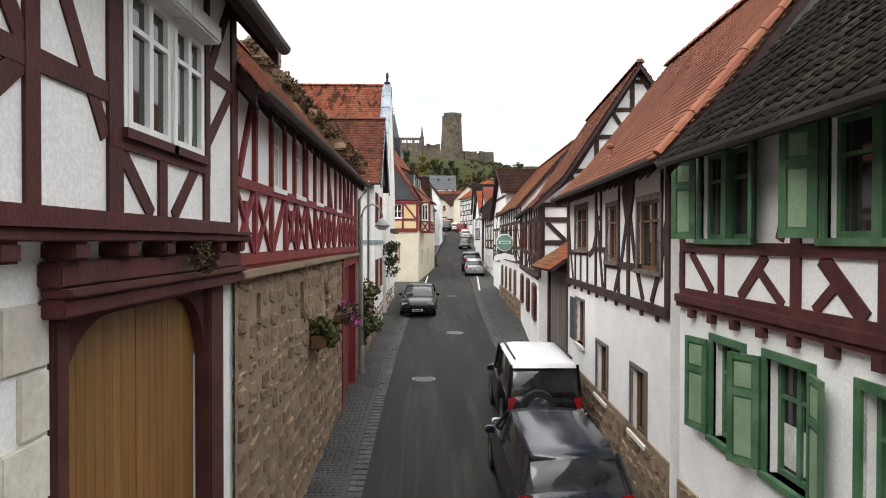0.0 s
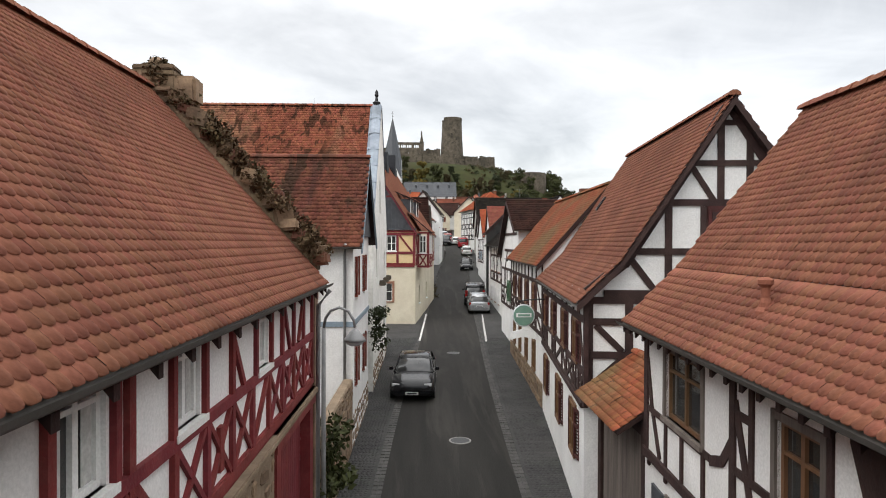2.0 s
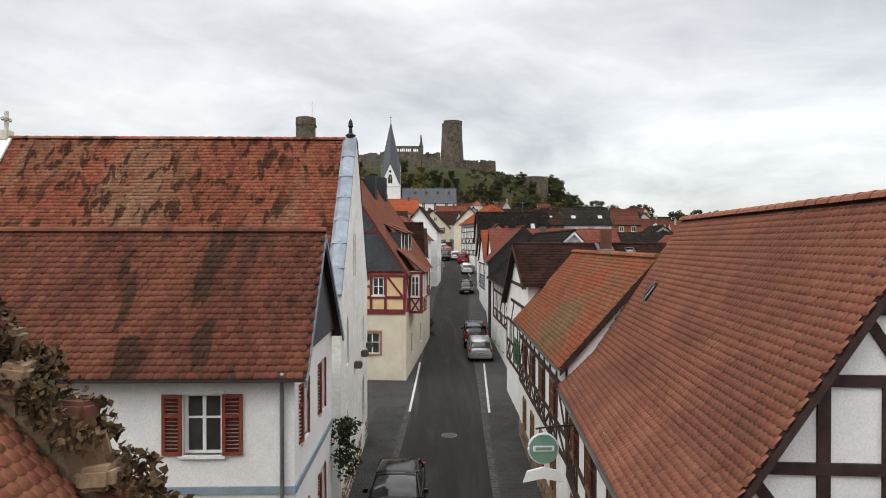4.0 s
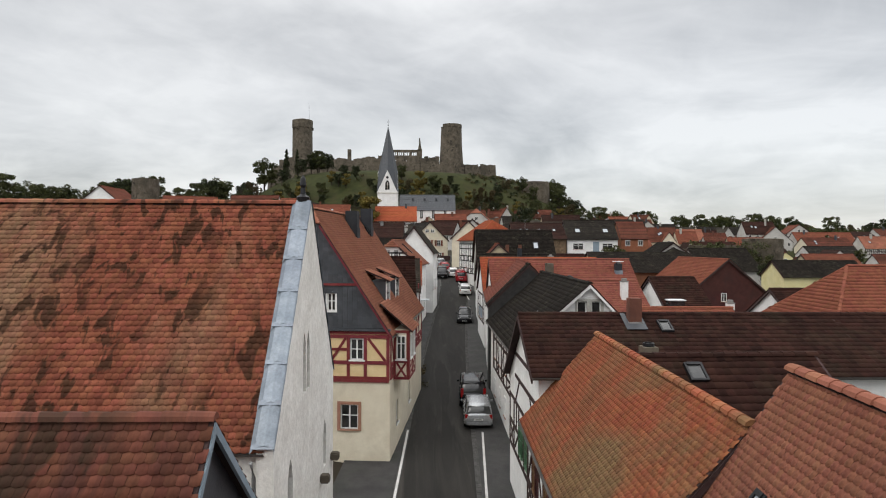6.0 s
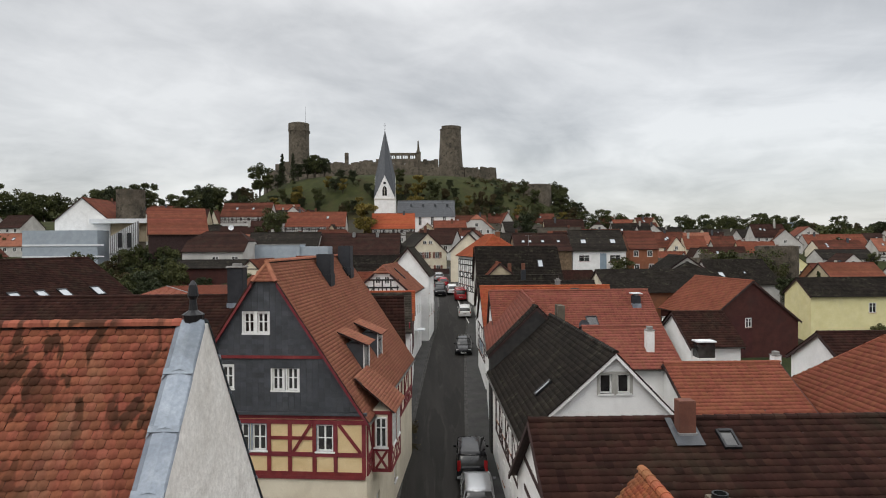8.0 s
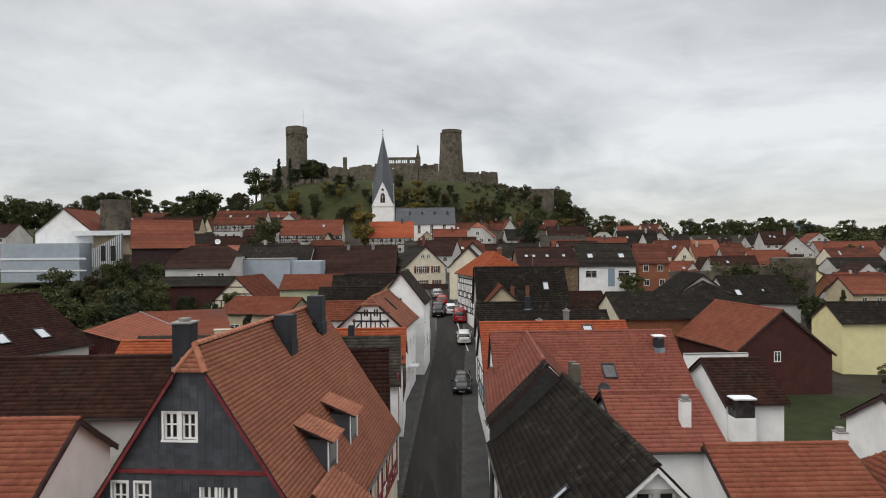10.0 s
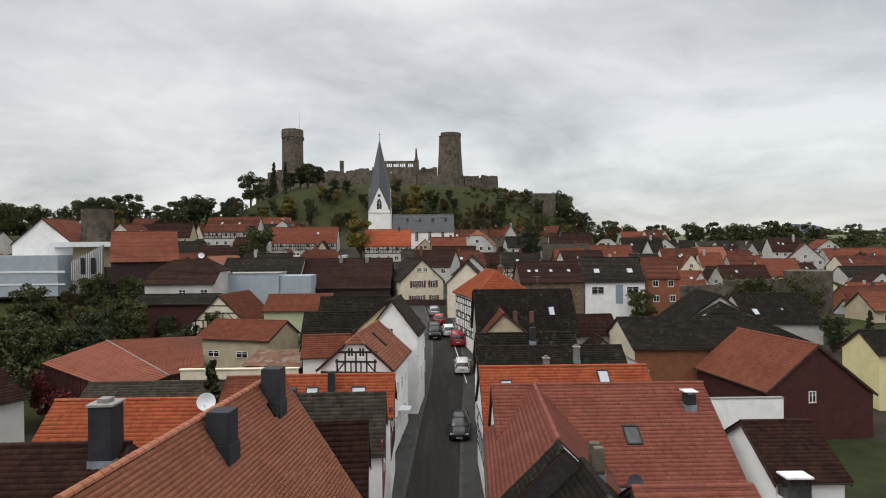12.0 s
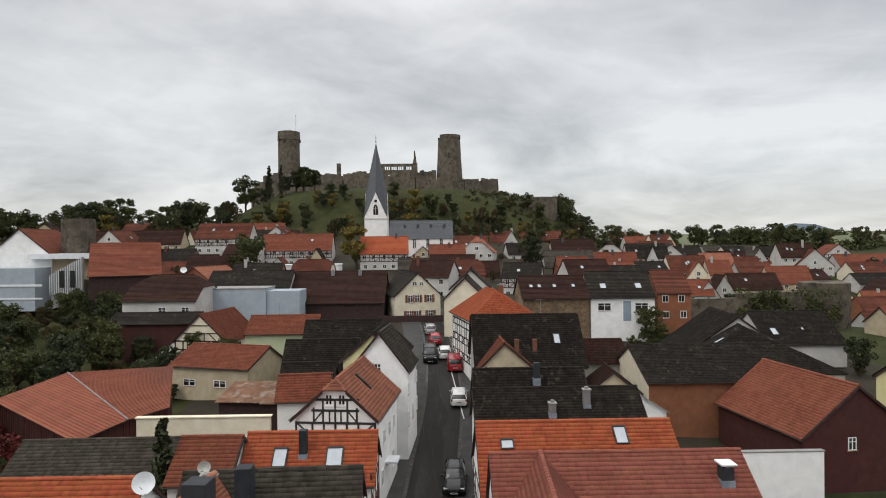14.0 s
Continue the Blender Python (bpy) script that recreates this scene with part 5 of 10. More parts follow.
def gabled_hall():
    """The tall whitewashed building with a parapet gable on the street."""
    g = -0.4
    wins = [(-0.9, 7.55 - g, 0.42, 1.65), (-0.34, 7.55 - g, 0.42, 1.65), (-2.7, 4.6 - g, 0.6, 1.75), (2.6, 4.3 - g, 0.6, 1.6), (2.6, 0.9 - g, 1.1, 2.3), (-2.8, 1.3 - g, 0.8, 1.8)]
    h = House("gabled_hall", "tall whitewashed hall with a parapet gable and mossy tiled roof", (-16.2, 36.6), (-3.2, 36.6), 12.8, 4.3, 4.3, 7.25, "plaster_old", "tile_hall", "flat",
              g=g, over=0.12, verge=0.05, near=(-5.0, 34.5, 10.5), singles=170, verge_mat="plaster_old")
    o = h.ob
    fb = h.face["B"]
    # the gable: a thick wall that rises over the roof, with deep narrow windows
    sh = Shape()
    out = [(-4.45, 0), (4.45, 0), (4.45, 7.12 - g), (0.13, 12.8 - g), (-0.13, 12.8 - g), (-4.45, 7.12 - g)]
    m2 = fb @ Matrix.Translation((0, 0.25, 0))
    facade(sh, m2, out, openings(wins), 0.3)
    for a, b in zip(out, out[1:] + out[:1]):
        sh.poly([fb @ Vector((a[0], 0.25, a[1])), fb @ Vector((a[0], -0.12, a[1])), fb @ Vector((b[0], -0.12, b[1])), fb @ Vector((b[0], 0.25, b[1]))])
    sh.poly([fb @ Vector((u, -0.12, z)) for u, z in out])
    gable = part("gable_wall", sh, "plaster_old", o)
    for u, z, w, hh in wins:
        k = part("window", Shape().box(u - w / 2, u + w / 2, 0.0, 0.02, z, z + hh, fb).box(u - 0.03, u + 0.03, 0.02, 0.06, z, z + hh, fb), "metal_dark", o)
        arch = Shape()
        for s in (-1, 1):
            tri = [(u + s * w / 2, z + hh - w * 0.95), (u + s * w / 2, z + hh), (u, z + hh), (u + s * w * 0.3, z + hh - w * 0.4)]
            arch.add([m2 @ Vector((a, d, c)) for d in (-0.002, -0.26) for a, c in tri], [(0, 1, 2, 3), (7, 6, 5, 4), (0, 4, 5, 1), (1, 5, 6, 2), (2, 6, 7, 3), (3, 7, 4, 0)])
        part("arch", arch, "plaster_old", k)
    # lead capping in overlapping lengths
    for s in (-1, 1):
        k = 7
        for i in range(k):
            t0, t1 = i / k, (i + 1) / k + 0.008
            a = Vector((s * (4.52 - 4.4 * t0), 0, 7.1 - g + 5.69 * t0))
            b = Vector((s * (4.52 - 4.4 * t1), 0, 7.1 - g + 5.69 * t1))
            q = Shape()
            pts = []
            for p in (a, b):
                lift = 0.06 if p is a else 0.015
                pts += [fb @ (p + Vector((s * 0.06, 0.29, lift - 0.1))), fb @ (p + Vector((0, 0.26, lift + 0.03))), fb @ (p + Vector((0, 0.06, lift + 0.09))),
                        fb @ (p + Vector((0, -0.14, lift + 0.04))), fb @ (p + Vector((0, -0.26, lift - 0.1)))]
            q.add(pts, [(j, j + 1, j + 6, j + 5) for j in range(4)])
            part("lead_cap", q, "lead", gable)
            lip = Shape()
            lip.slab([fb @ (a + Vector((0, 0.29, 0.06))), fb @ (a + Vector((0, -0.22, 0.06))), fb @ (a + Vector((-s * 0.06, -0.22, 0.15))), fb @ (a + Vector((-s * 0.06, 0.29, 0.15)))], 0.03)
            part("lead_seam", lip, "lead", gable)
    part("finial", Shape().lathe(tuple(fb @ Vector((0, 0.03, 12.9 - g))), [(0.16, -0.1), (0.2, 0.08), (0.08, 0.16), (0.06, 0.35), (0.1, 0.42), (0.07, 0.62), (0.02, 0.7)], 10), "metal_dark", o)
    # far parapet gable with its stone cross
    fa = h.face["A"]
    part("rear_gable", Shape().slab([fa @ Vector((u, 0.3, z)) for u, z in out], 0.5), "plaster_old", o)
    part("cross", Shape().box(-0.07, 0.07, 0.0, 0.14, 13.1 - g, 13.85 - g, fa).box(-0.27, 0.27, 0.0, 0.14, 13.45 - g, 13.6 - g, fa).box(-0.22, 0.22, -0.1, 0.25, 12.7 - g, 13.1 - g, fa), "quoin", o, "pale stone cross on a block", bevel=0.03)
    downpipe(o, [h.local(-3.4, 32.0, 6.9), h.local(-3.4, 32.22, 6.5), h.local(-3.4, 32.22, 0.0)])
    for u in (-0.75, 1.75, 3.9):
        part("corbel", Shape().box(u - 0.15, u + 0.15, 0.24, 0.55, 4.1 - g, 4.36 - g, fb), "stone_castle", gable, bevel=0.04)
    stone_wall_face(o, m2, -4.4, 4.4, 0.1, 0.9 - g, 17, [(1.9, 3.3, 0, 3)], singles=60)


def slate_gable_house():
    """The house with a slate gable, ochre panels in red timber, dormers and an oriel."""
    g = -0.3
    a, b = (-5.75, 51.95), (-4.25, 66.0)
    top = [(-0.72, 10.5 - g, 0.46, 0.86), (-0.12, 10.5 - g, 0.46, 0.86)]
    mid = [(-2.45, 8.15 - g, 0.48, 0.95), (-1.68, 8.15 - g, 0.48, 0.95), (0.5, 8.1 - g, 0.46, 0.95), (1.14, 8.1 - g, 0.46, 0.95)]
    tim = [(-1.07, 5.55 - g, 0.6, 1.12), (-0.32, 5.55 - g, 0.6, 1.12), (2.5, 5.55 - g, 0.7, 1.12)]
    low = [(2.1, 1.9 - g, 0.95, 1.3), (-1.0, 1.9 - g, 0.95, 1.3)]
    side = [(-5.2, 5.3 - g, 0.7, 1.2), (-3.6, 5.3 - g, 0.7, 1.2), (-1.0, 5.3 - g, 0.7, 1.2), (1.0, 5.3 - g, 0.7, 1.2), (3.2, 5.3 - g, 0.7, 1.2), (-4.5, 1.6 - g, 0.8, 1.3), (0.5, 1.6 - g, 0.8, 1.3)]
    h = House("slate_gable_house", "house with slate gable, ochre panels, red timber, orange roof", a, b, 13.5, 4.25, 4.25, 7.05, "plaster_cream", "tile_apricot", "fine",
              g=g, over=0.14, verge=0.2, hips=(0.12, 0.0), holes={"A": openings(top + mid + tim + low), "R": openings(side)}, verge_mat="timber_red")
    o, f, fr = h.ob, h.face["A"], h.face["R"]
    # slate hanging in rows over the upper gable
    rng = random.Random(4)
    sl = Shape()
    blocked = openings(top + mid)
    z = 7.22 - g
    i = 0
    while z < 12.7 - g:
        half = 4.2 * (13.5 - g - z - 0.1) / 6.45 - 0.05
        u = -half + (i % 2) * 0.13
        while u < half - 0.05:
            w = min(0.26, half - u)
            if not any(p - 0.14 < u + w / 2 < q + 0.14 and r - 0.1 < z + 0.1 < s + 0.06 for p, q, r, s in blocked):
                sl.box(u, u + w - 0.006, 0.02, 0.045 + rng.uniform(0, 0.008), z, z + 0.22, f)
            u += 0.26
        z += 0.2
        i += 1
    tagged(part("slate_cladding", sl, "slate", o), kind="stuff")
    base = Shape()
    facade(base, f @ Matrix.Translation((0, 0.022, 0)), [(-4.2, 7.15 - g), (4.2, 7.15 - g), (0.45, 12.8 - g), (-0.45, 12.8 - g)], blocked, 0.02)
    part("slate_bed", base, "slate", o)
    part("slate_skirt", Shape().box(-4.3, 4.3, 0.0, 0.16, 7.08 - g, 7.2 - g, f), "slate", o)
    part("ochre_infill", Shape().box(-4.24, 4.24, 0.0, 0.01, 4.55 - g, 5.55 - g, f).box(0.02, 2.12, 0, 0.01, 5.55 - g, 6.7 - g, f).box(-4.24, -1.4, 0, 0.01, 5.55 - g, 6.7 - g, f).box(2.87, 4.24, 0, 0.01, 5.55 - g, 6.7 - g, f)
         .box(-4.24, 4.24, 0, 0.01, 6.7 - g, 7.05 - g, f), "plaster_ochre", o)
    up = f @ Matrix.Translation((0, 0.02, 0))
    timbers(o, up, [-4.15, -2.75, -1.5, 0.1, 1.0, 2.05, 2.95, 4.15], [4.6 - g, 5.42 - g, 6.78 - g], ["\\   |  ".replace("|", " "), "\\ o / \\"], "timber_red", 0.17, 0.03, 0.18)
    beam(o, up, -4.2, 6.98 - g, 4.2, 6.98 - g, 0.14, "timber_red", 0.03, name="rail")
    beam(o, up, -4.2, 4.46 - g, 4.2, 4.46 - g, 0.14, "timber_red", 0.05, name="sill_beam")
    beam(o, up, 0.15, 6.1 - g, 2.0, 6.1 - g, 0.14, "timber_red", 0.024, name="rail")
    beam(o, f @ Matrix.Translation((0, 0.05, 0)), -2.5, 9.5 - g, 2.5, 9.5 - g, 0.12, "timber_red", 0.06, name="rail")
    h.windows("A", top + mid, frame="paint_white", cols=2, bars=(0.55,), depth=0.06, sill="paint_white", surround="paint_white", surround_w=0.07)
    h.windows("A", tim, frame="paint_white", cols=2, bars=(0.5,), depth=0.06, sill="paint_white", surround="paint_bluegrey", surround_w=0.05)
    h.windows("A", low, frame="paint_white", cols=2, bars=(0.55,), sill="sandstone_red", surround="sandstone_red", surround_w=0.16)
    h.windows("R", side, frame="paint_white", cols=2, bars=(0.6,), sill="paint_white")
    us = [-6.9, -5.75, -4.4, -2.7, -1.6, 0.0, 1.6, 2.6, 3.8, 5.4, 6.9]
    timbers(o, fr @ Matrix.Translation((0, 0.02, 0)), us, [4.6 - g, 5.25 - g, 6.9 - g], ["x \\ x/x x/", "\\  /    / "], "timber_red", 0.17, 0.03, 0.18)
    # oriel on the street side
    m = fr @ Matrix.Translation((-4.6, 0, 0))
    part("oriel", Shape().box(-1.3, 1.3, 0, 0.85, 4.3 - g, 7.0 - g, m), "plaster_cream", o, "timbered oriel over the street")
    for q, w in ((m @ Matrix.Translation((0, 0.85, 0)), 1.2), (m @ Matrix(((0, -1, 0, -1.3), (1, 0, 0, 0.42), (0, 0, 1, 0), (0, 0, 0, 1))), 0.36), ):
        timbers(o, q, [-w, 0, w] if w > 1 else [-w, w], [4.4 - g, 5.3 - g, 6.9 - g], ["xx", "  "], "timber_red", 0.14, 0.03, 0.15)
    for u in (-0.6, 0.6):
        window(o, m @ Matrix.Translation((u, 0.85, 5.4 - g)), 0.7, 1.3, depth=-0.03, sill="paint_white")
    q = m @ Matrix(((0, -1, 0, -1.3), (1, 0, 0, 0.42), (0, 0, 1, 0), (0, 0, 0, 1)))
    window(o, q @ Matrix.Translation((0, 0, 5.4 - g)), 0.5, 1.3, depth=-0.03, sill="paint_white")
    sl2 = [[m @ Vector(p) for p in ((-1.5, 1.05, 6.95 - g), (1.5, 1.05, 6.95 - g), (1.4, -0.7, 8.4 - g), (-1.4, -0.7, 8.4 - g))]]
    k = part("oriel_roof", Shape().slab(sl2[0], 0.06), "timber_dark", o)
    lay_tiles(sl2, "fine", "tile_apricot", k, 5)
    # dormers
    for y, up_ in ((-3.1, 0.2), (0.4, 0.2)):
        x = 4.25 * (1 - up_)
        zb = h.e + (h.h - h.e) * up_
        d = part("dormer", Shape().box(x - 1.2, x + 0.05, y - 0.66, y + 0.66, zb - 0.3, zb + 1.2), "slate", o, "small slate-sided dormer")
        part("dormer_window", Shape().box(x + 0.05, x + 0.08, y - 0.45, y + 0.45, zb + 0.15, zb + 1.0), "window_glass", d)
        for v in (-0.62, 0.62):
            part("corner_trim", Shape().box(x + 0.05, x + 0.09, y + v - 0.05, y + v + 0.05, zb - 0.1, zb + 1.17), "paint_white", d)
        rp = [Vector((x + 0.32, y - 0.86, zb + 1.17)), Vector((x + 0.32, y + 0.86, zb + 1.17)), Vector((x - 1.9, y + 0.86, zb + 2.1)), Vector((x - 1.9, y - 0.86, zb + 2.1))]
        part("dormer_roof", Shape().slab(rp, 0.06), "timber_dark", d)
        lay_tiles([rp], "fine", "tile_apricot", d, int(y * 10 + 90))
    # chimneys clad in slate
    for x, y, z in ((0.65, 0.0, 13.7), (0.55, 5.0, 14.1)):
        zb = h.h - abs(x) * (h.h - h.e) / 4.25
        chimney(h, x, y, zb, z - g, 0.75, 0.75, "slate_clad", y < 0, "slate_clad")
    skylight(h, -1, 1.2, 0.8, 0.5, 0.6)
    skylight(h, 1, 4.6, 0.85, 0.5, 0.6)


gate_house()
red_house()
ruined_gable()
slate_turret()
white_house()
gabled_hall()
slate_gable_house()


def left_row():
    h = House("dark_red_roof_house", "narrow house with dark red tile roof and timbered street gable", (-9.0, 69.3), (-0.5, 69.9), 10.1, 2.9, 2.9, 7.2, "plaster_white", "tile_brown", "wave", over=0.25)
    timbers(h.ob, h.face["B"] @ Matrix.Translation((0, 0.01, 0)), [-2.8, -1.4, 0, 1.4, 2.8], [3.6, 4.8, 6.2, 7.0], ["x||x", "\\  /"], "timber_red", 0.16, 0.03)
    h.windows("B", [(-0.7, 5.0, 0.7, 1.1), (0.7, 5.0, 0.7, 1.1)], depth=-0.03)
    h = House("grey_roof_house", "house with weathered grey concrete tile roof", (-8.5, 77.0), (-0.2, 77.4), 9.75, 3.0, 3.0, 7.3, "plaster_white", "tile_grey", "wave", over=0.25)
    timbers(h.ob, h.face["B"] @ Matrix.Translation((0, 0.01, 0)), [-2.9, -1.5, 0, 1.5, 2.9], [3.4, 4.6, 6.0, 7.0], ["x||x", "/  \\"], "timber_red", 0.16, 0.03)
    h.windows("B", [(-0.75, 4.8, 0.7, 1.1), (0.75, 4.8, 0.7, 1.1)], depth=-0.03)
    chimney(h, 1.5, -2.75, 7.8, 9.3, 0.75, 0.7, "slate_clad")
    chimney(h, 1.5, -1.05, 7.8, 9.8, 0.8, 0.75, "slate_clad", False)
    h2 = House("orange_roof_house", "house with bright orange tile roof and roof windows", (-7.6, 84.9), (-0.1, 84.9), 9.35, 2.6, 2.6, 7.2, "plaster_white", "tile_orange", "wave", over=0.25)
    timbers(h2.ob, h2.face["B"] @ Matrix.Translation((0, 0.01, 0)), [-2.5, -1.2, 0, 1.2, 2.5], [3.0, 4.2, 5.6, 6.4], ["x||x", "\\  /"], "timber_maroon", 0.16, 0.03)
    skylight(h2, 1, -1.7, 0.47, 0.85, 1.3, "pane_sky_reflect")
    skylight(h2, 1, 1.5, 0.47, 1.0, 1.3, "pane_sky_reflect")
    chimney(h2, 1.2, -0.35, 7.2, 8.7, 0.5, 0.45, "slate_clad", False)
    # timbered white house with half-hipped gable
    g = 1.2
    w = [(-0.45, 9.75 - g, 0.5, 0.75), (0.45, 9.75 - g, 0.5, 0.75)]
    h = House("half_timbered_house", "white half-timbered house with brown half-hipped tile roof", (-3.2, 89.6), (-2.2, 98.4), 11.55, 2.8, 2.75, 9.05, "plaster_white", "tile_clay", "wave",
              g=g, over=0.3, verge=0.25, hips=(0.26, 0.0), holes={"A": openings(w)})
    f = h.face["A"] @ Matrix.Translation((0, 0.01, 0))
    timbers(h.ob, f, [-2.75, -1.6, -0.8, 0, 0.8, 1.6, 2.75], [5.6 - g, 6.6 - g, 7.6 - g, 8.55 - g], ["/|  |\\", " |  | ", "\\    /"], "timber_black", 0.14, 0.03)
    timbers(h.ob, f, [-1.6, -0.8, 0, 0.8, 1.6], [8.55 - g, 9.4 - g, 10.15 - g], ["/||\\", ""], "timber_black", 0.13, 0.028, posts=False)
    for u in (-1.5, -0.85, 0, 0.85, 1.5):
        beam(h.ob, f, u, 8.6 - g, u, 10.2 - g if abs(u) < 1 else 9.6 - g, 0.13, "timber_black", name="post")
    h.windows("A", w, depth=0.05, sill="paint_white", bars=(0.5,))
    ws = [(-3.2, 6.2 - g, 0.7, 1.0), (-1.2, 6.2 - g, 0.7, 1.0), (1.0, 6.2 - g, 0.7, 1.0), (3.0, 6.2 - g, 0.7, 1.0), (-2.0, 3.4 - g, 0.8, 1.2), (2.4, 3.4 - g, 0.8, 1.2)]
    h.windows("R", ws, depth=-0.03, sill="paint_white")
    part("porch", Shape().box(-0.9, 0.6, 0, 0.9, 4.6 - g, 4.75 - g, h.face["R"]), "metal_white", h.ob)
    skylight(h, 1, -0.6, 0.6, 0.25, 1.6, "pane_sky_reflect")
    h = House("white_gable_house", "white rendered house with a grey tile roof", (-1.0, 100.2), (-0.4, 105.6), 13.3, 2.9, 2.4, 10.2, "plaster_white", "tile_grey", "wave", over=0.2, verge=0.2, ze2=9.7,
              holes={"A": openings([(-0.2, 7.4, 0.6, 1.0)])})
    h.windows("A", [(-0.2, 7.4, 0.6, 1.0)])
    h.windows("R", [(-2.5, 3.2, 0.8, 1.2), (0, 3.2, 0.8, 1.2), (2.5, 3.2, 0.8, 1.2), (-2.5, 5.8, 0.8, 1.0), (2.5, 5.8, 0.8, 1.0)], depth=-0.03)
    House("yellow_street_house", "pale yellow street house with a dark roof", (-2.1, 106.6), (-1.5, 115.6), 12.4, 2.9, 2.7, 9.9, "plaster_yellow", "tile_dark", "wave").windows("R", [(-3, 3.0, 0.8, 1.2), (0, 3.0, 0.8, 1.2), (3, 3.0, 0.8, 1.2)], depth=-0.03)


SET_OUT[0] = True
left_row()
SET_OUT[0] = False


# ---------------------------------------------------------------- houses along the right side
def green_shutter_house():
    g = -1.4
    # facade on the left side of the ridge line; u runs towards the camera: u = 0.35 - y
    yc = (-8.5 + 7.6) / 2
    U = lambda y: yc - y
    low = [(U(6.15), 1.2 - g, 0.74, 1.2), (U(4.86), 1.2 - g, 0.76, 1.22), (U(3.35), 1.2 - g, 0.8, 1.22)]
    upw = [(U(6.24), 3.68 - g, 1.34, 1.08), (U(3.58), 3.68 - g, 1.34, 1.08), (U(0.9), 3.68 - g, 1.34, 1.08)]
    h = House("green_shutter_house", "white house with maroon timber upper floor and green shutters", (6.2, -8.5), (6.2, 7.6), 8.62, 3.4, 3.4, 5.17, "plaster_white", "tile_dark", "pan",
              g=g, over=0.45, verge=-0.6, holes={"L": openings(low) + openings(upw)}, near=(3.2, 6.3, 5.6), singles=140)
    f, o = h.face["L"], h.ob
    up = f @ Matrix.Translation((0, 0.0, 0))
    for u, z, w, hh in low:
        k = window(o, f @ Matrix.Translation((u, 0, z)), w, hh, "paint_green", 2, (0.68,), 0.13, "paint_green", "paint_green", surround_w=0.09)
        part("curtain", Shape().box(-w / 2 + 0.07, w / 2 - 0.07, -0.148, -0.142, 0.1, hh * 0.45), "curtain", k)
    for u, z, w, hh in upw:
        k = window(o, f @ Matrix.Translation((u, 0, z)), w, hh, "paint_green", 2, (0.68,), 0.1, "paint_green", "paint_green", surround_w=0.07)
        part("mullion", Shape().box(-0.06, 0.06, -0.07, 0.03, 0, hh), "paint_green", k)

    def leaf(y, z, w, hh, way, deg):
        """A framed shutter hinged at y, laid back towards larger (-1) or smaller (1) y."""
        s = Shape().box(0, 0.07, 0, 0.035, 0, hh).box(w - 0.07, w, 0, 0.035, 0, hh)
        for zz in (0, hh * 0.62, hh - 0.07):
            s.box(0.07, w - 0.07, 0, 0.035, zz, zz + 0.07)
        s.box(0.07, w - 0.07, 0.008, 0.02, 0.07, hh - 0.07)
        turn = Matrix.Rotation(radians(180 - deg) * way, 4, "Z") @ Matrix.Diagonal((way, 1, 1, 1))
        k = part("shutter", s, "paint_green", o, m=f @ Matrix.Translation((U(y), 0.04, z - g)) @ turn)
        # panels share the frame's green; their sheen is put into a paler colour
        for zz, hz in ((0.1, hh * 0.62 - 0.13), (hh * 0.62 + 0.1, hh * 0.38 - 0.2)):
            part("panel", Shape().box(0.09, w - 0.09, 0.008, 0.03, zz, zz + hz), "paint_green_sheen", k, "green shutter panel, paler by painted sheen")

    leaf(6.6, 1.2, 0.44, 1.2, -1, 168)
    leaf(5.31, 1.2, 0.38, 1.22, -1, 150)
    leaf(4.42, 1.2, 0.38, 1.22, 1, 165)
    leaf(2.9, 1.2, 0.4, 1.22, 1, 165)
    for y in (6.24, 3.58, 0.9):
        leaf(y + 0.74, 3.68, 0.34, 1.08, -1, 140)
        leaf(y - 0.74, 3.68, 0.34, 1.08, 1, 150)
    # beam ends and sill of the upper floor
    part("sill_beam", Shape().box(U(7.58), U(-8.5), 0.0, 0.1, 2.8 - g, 2.91 - g, f), "timber_maroon", o, bevel=0.01)
    part("plate_beam", Shape().box(U(7.58), U(-8.5), 0.0, 0.07, 2.74 - g, 2.795 - g, f), "timber_maroon", o)
    for i in range(26):
        u = U(7.1) + i * 0.6
        part("beam_end", Shape().box(u - 0.06, u + 0.06, 0, 0.08, 2.62 - g, 2.74 - g, f), "timber_maroon", o)
    M = "timber_maroon"
    for z, w in ((2.955, 0.09), (3.565, 0.13), (4.98, 0.14)):
        beam(o, up, U(7.55), z - g, U(-8.4), z - g, w, M, 0.032, name="rail")
    for y, w in ((7.5, 0.15), (4.72, 0.16), (2.25, 0.16), (-0.3, 0.15), (-2.5, 0.15), (-5.0, 0.15), (-7.5, 0.15)):
        beam(o, up, U(y), 3.0 - g, U(y), 3.5 - g, w, M, 0.028, name="post")
        beam(o, up, U(y), 3.63 - g, U(y), 4.91 - g, w, M, 0.028, name="post")
    for y in (6.31, 3.5, 1.0, -1.4, -3.8):
        beam(o, up, U(y), 3.0 - g, U(y), 3.5 - g, 0.13, M, 0.027, name="stud")
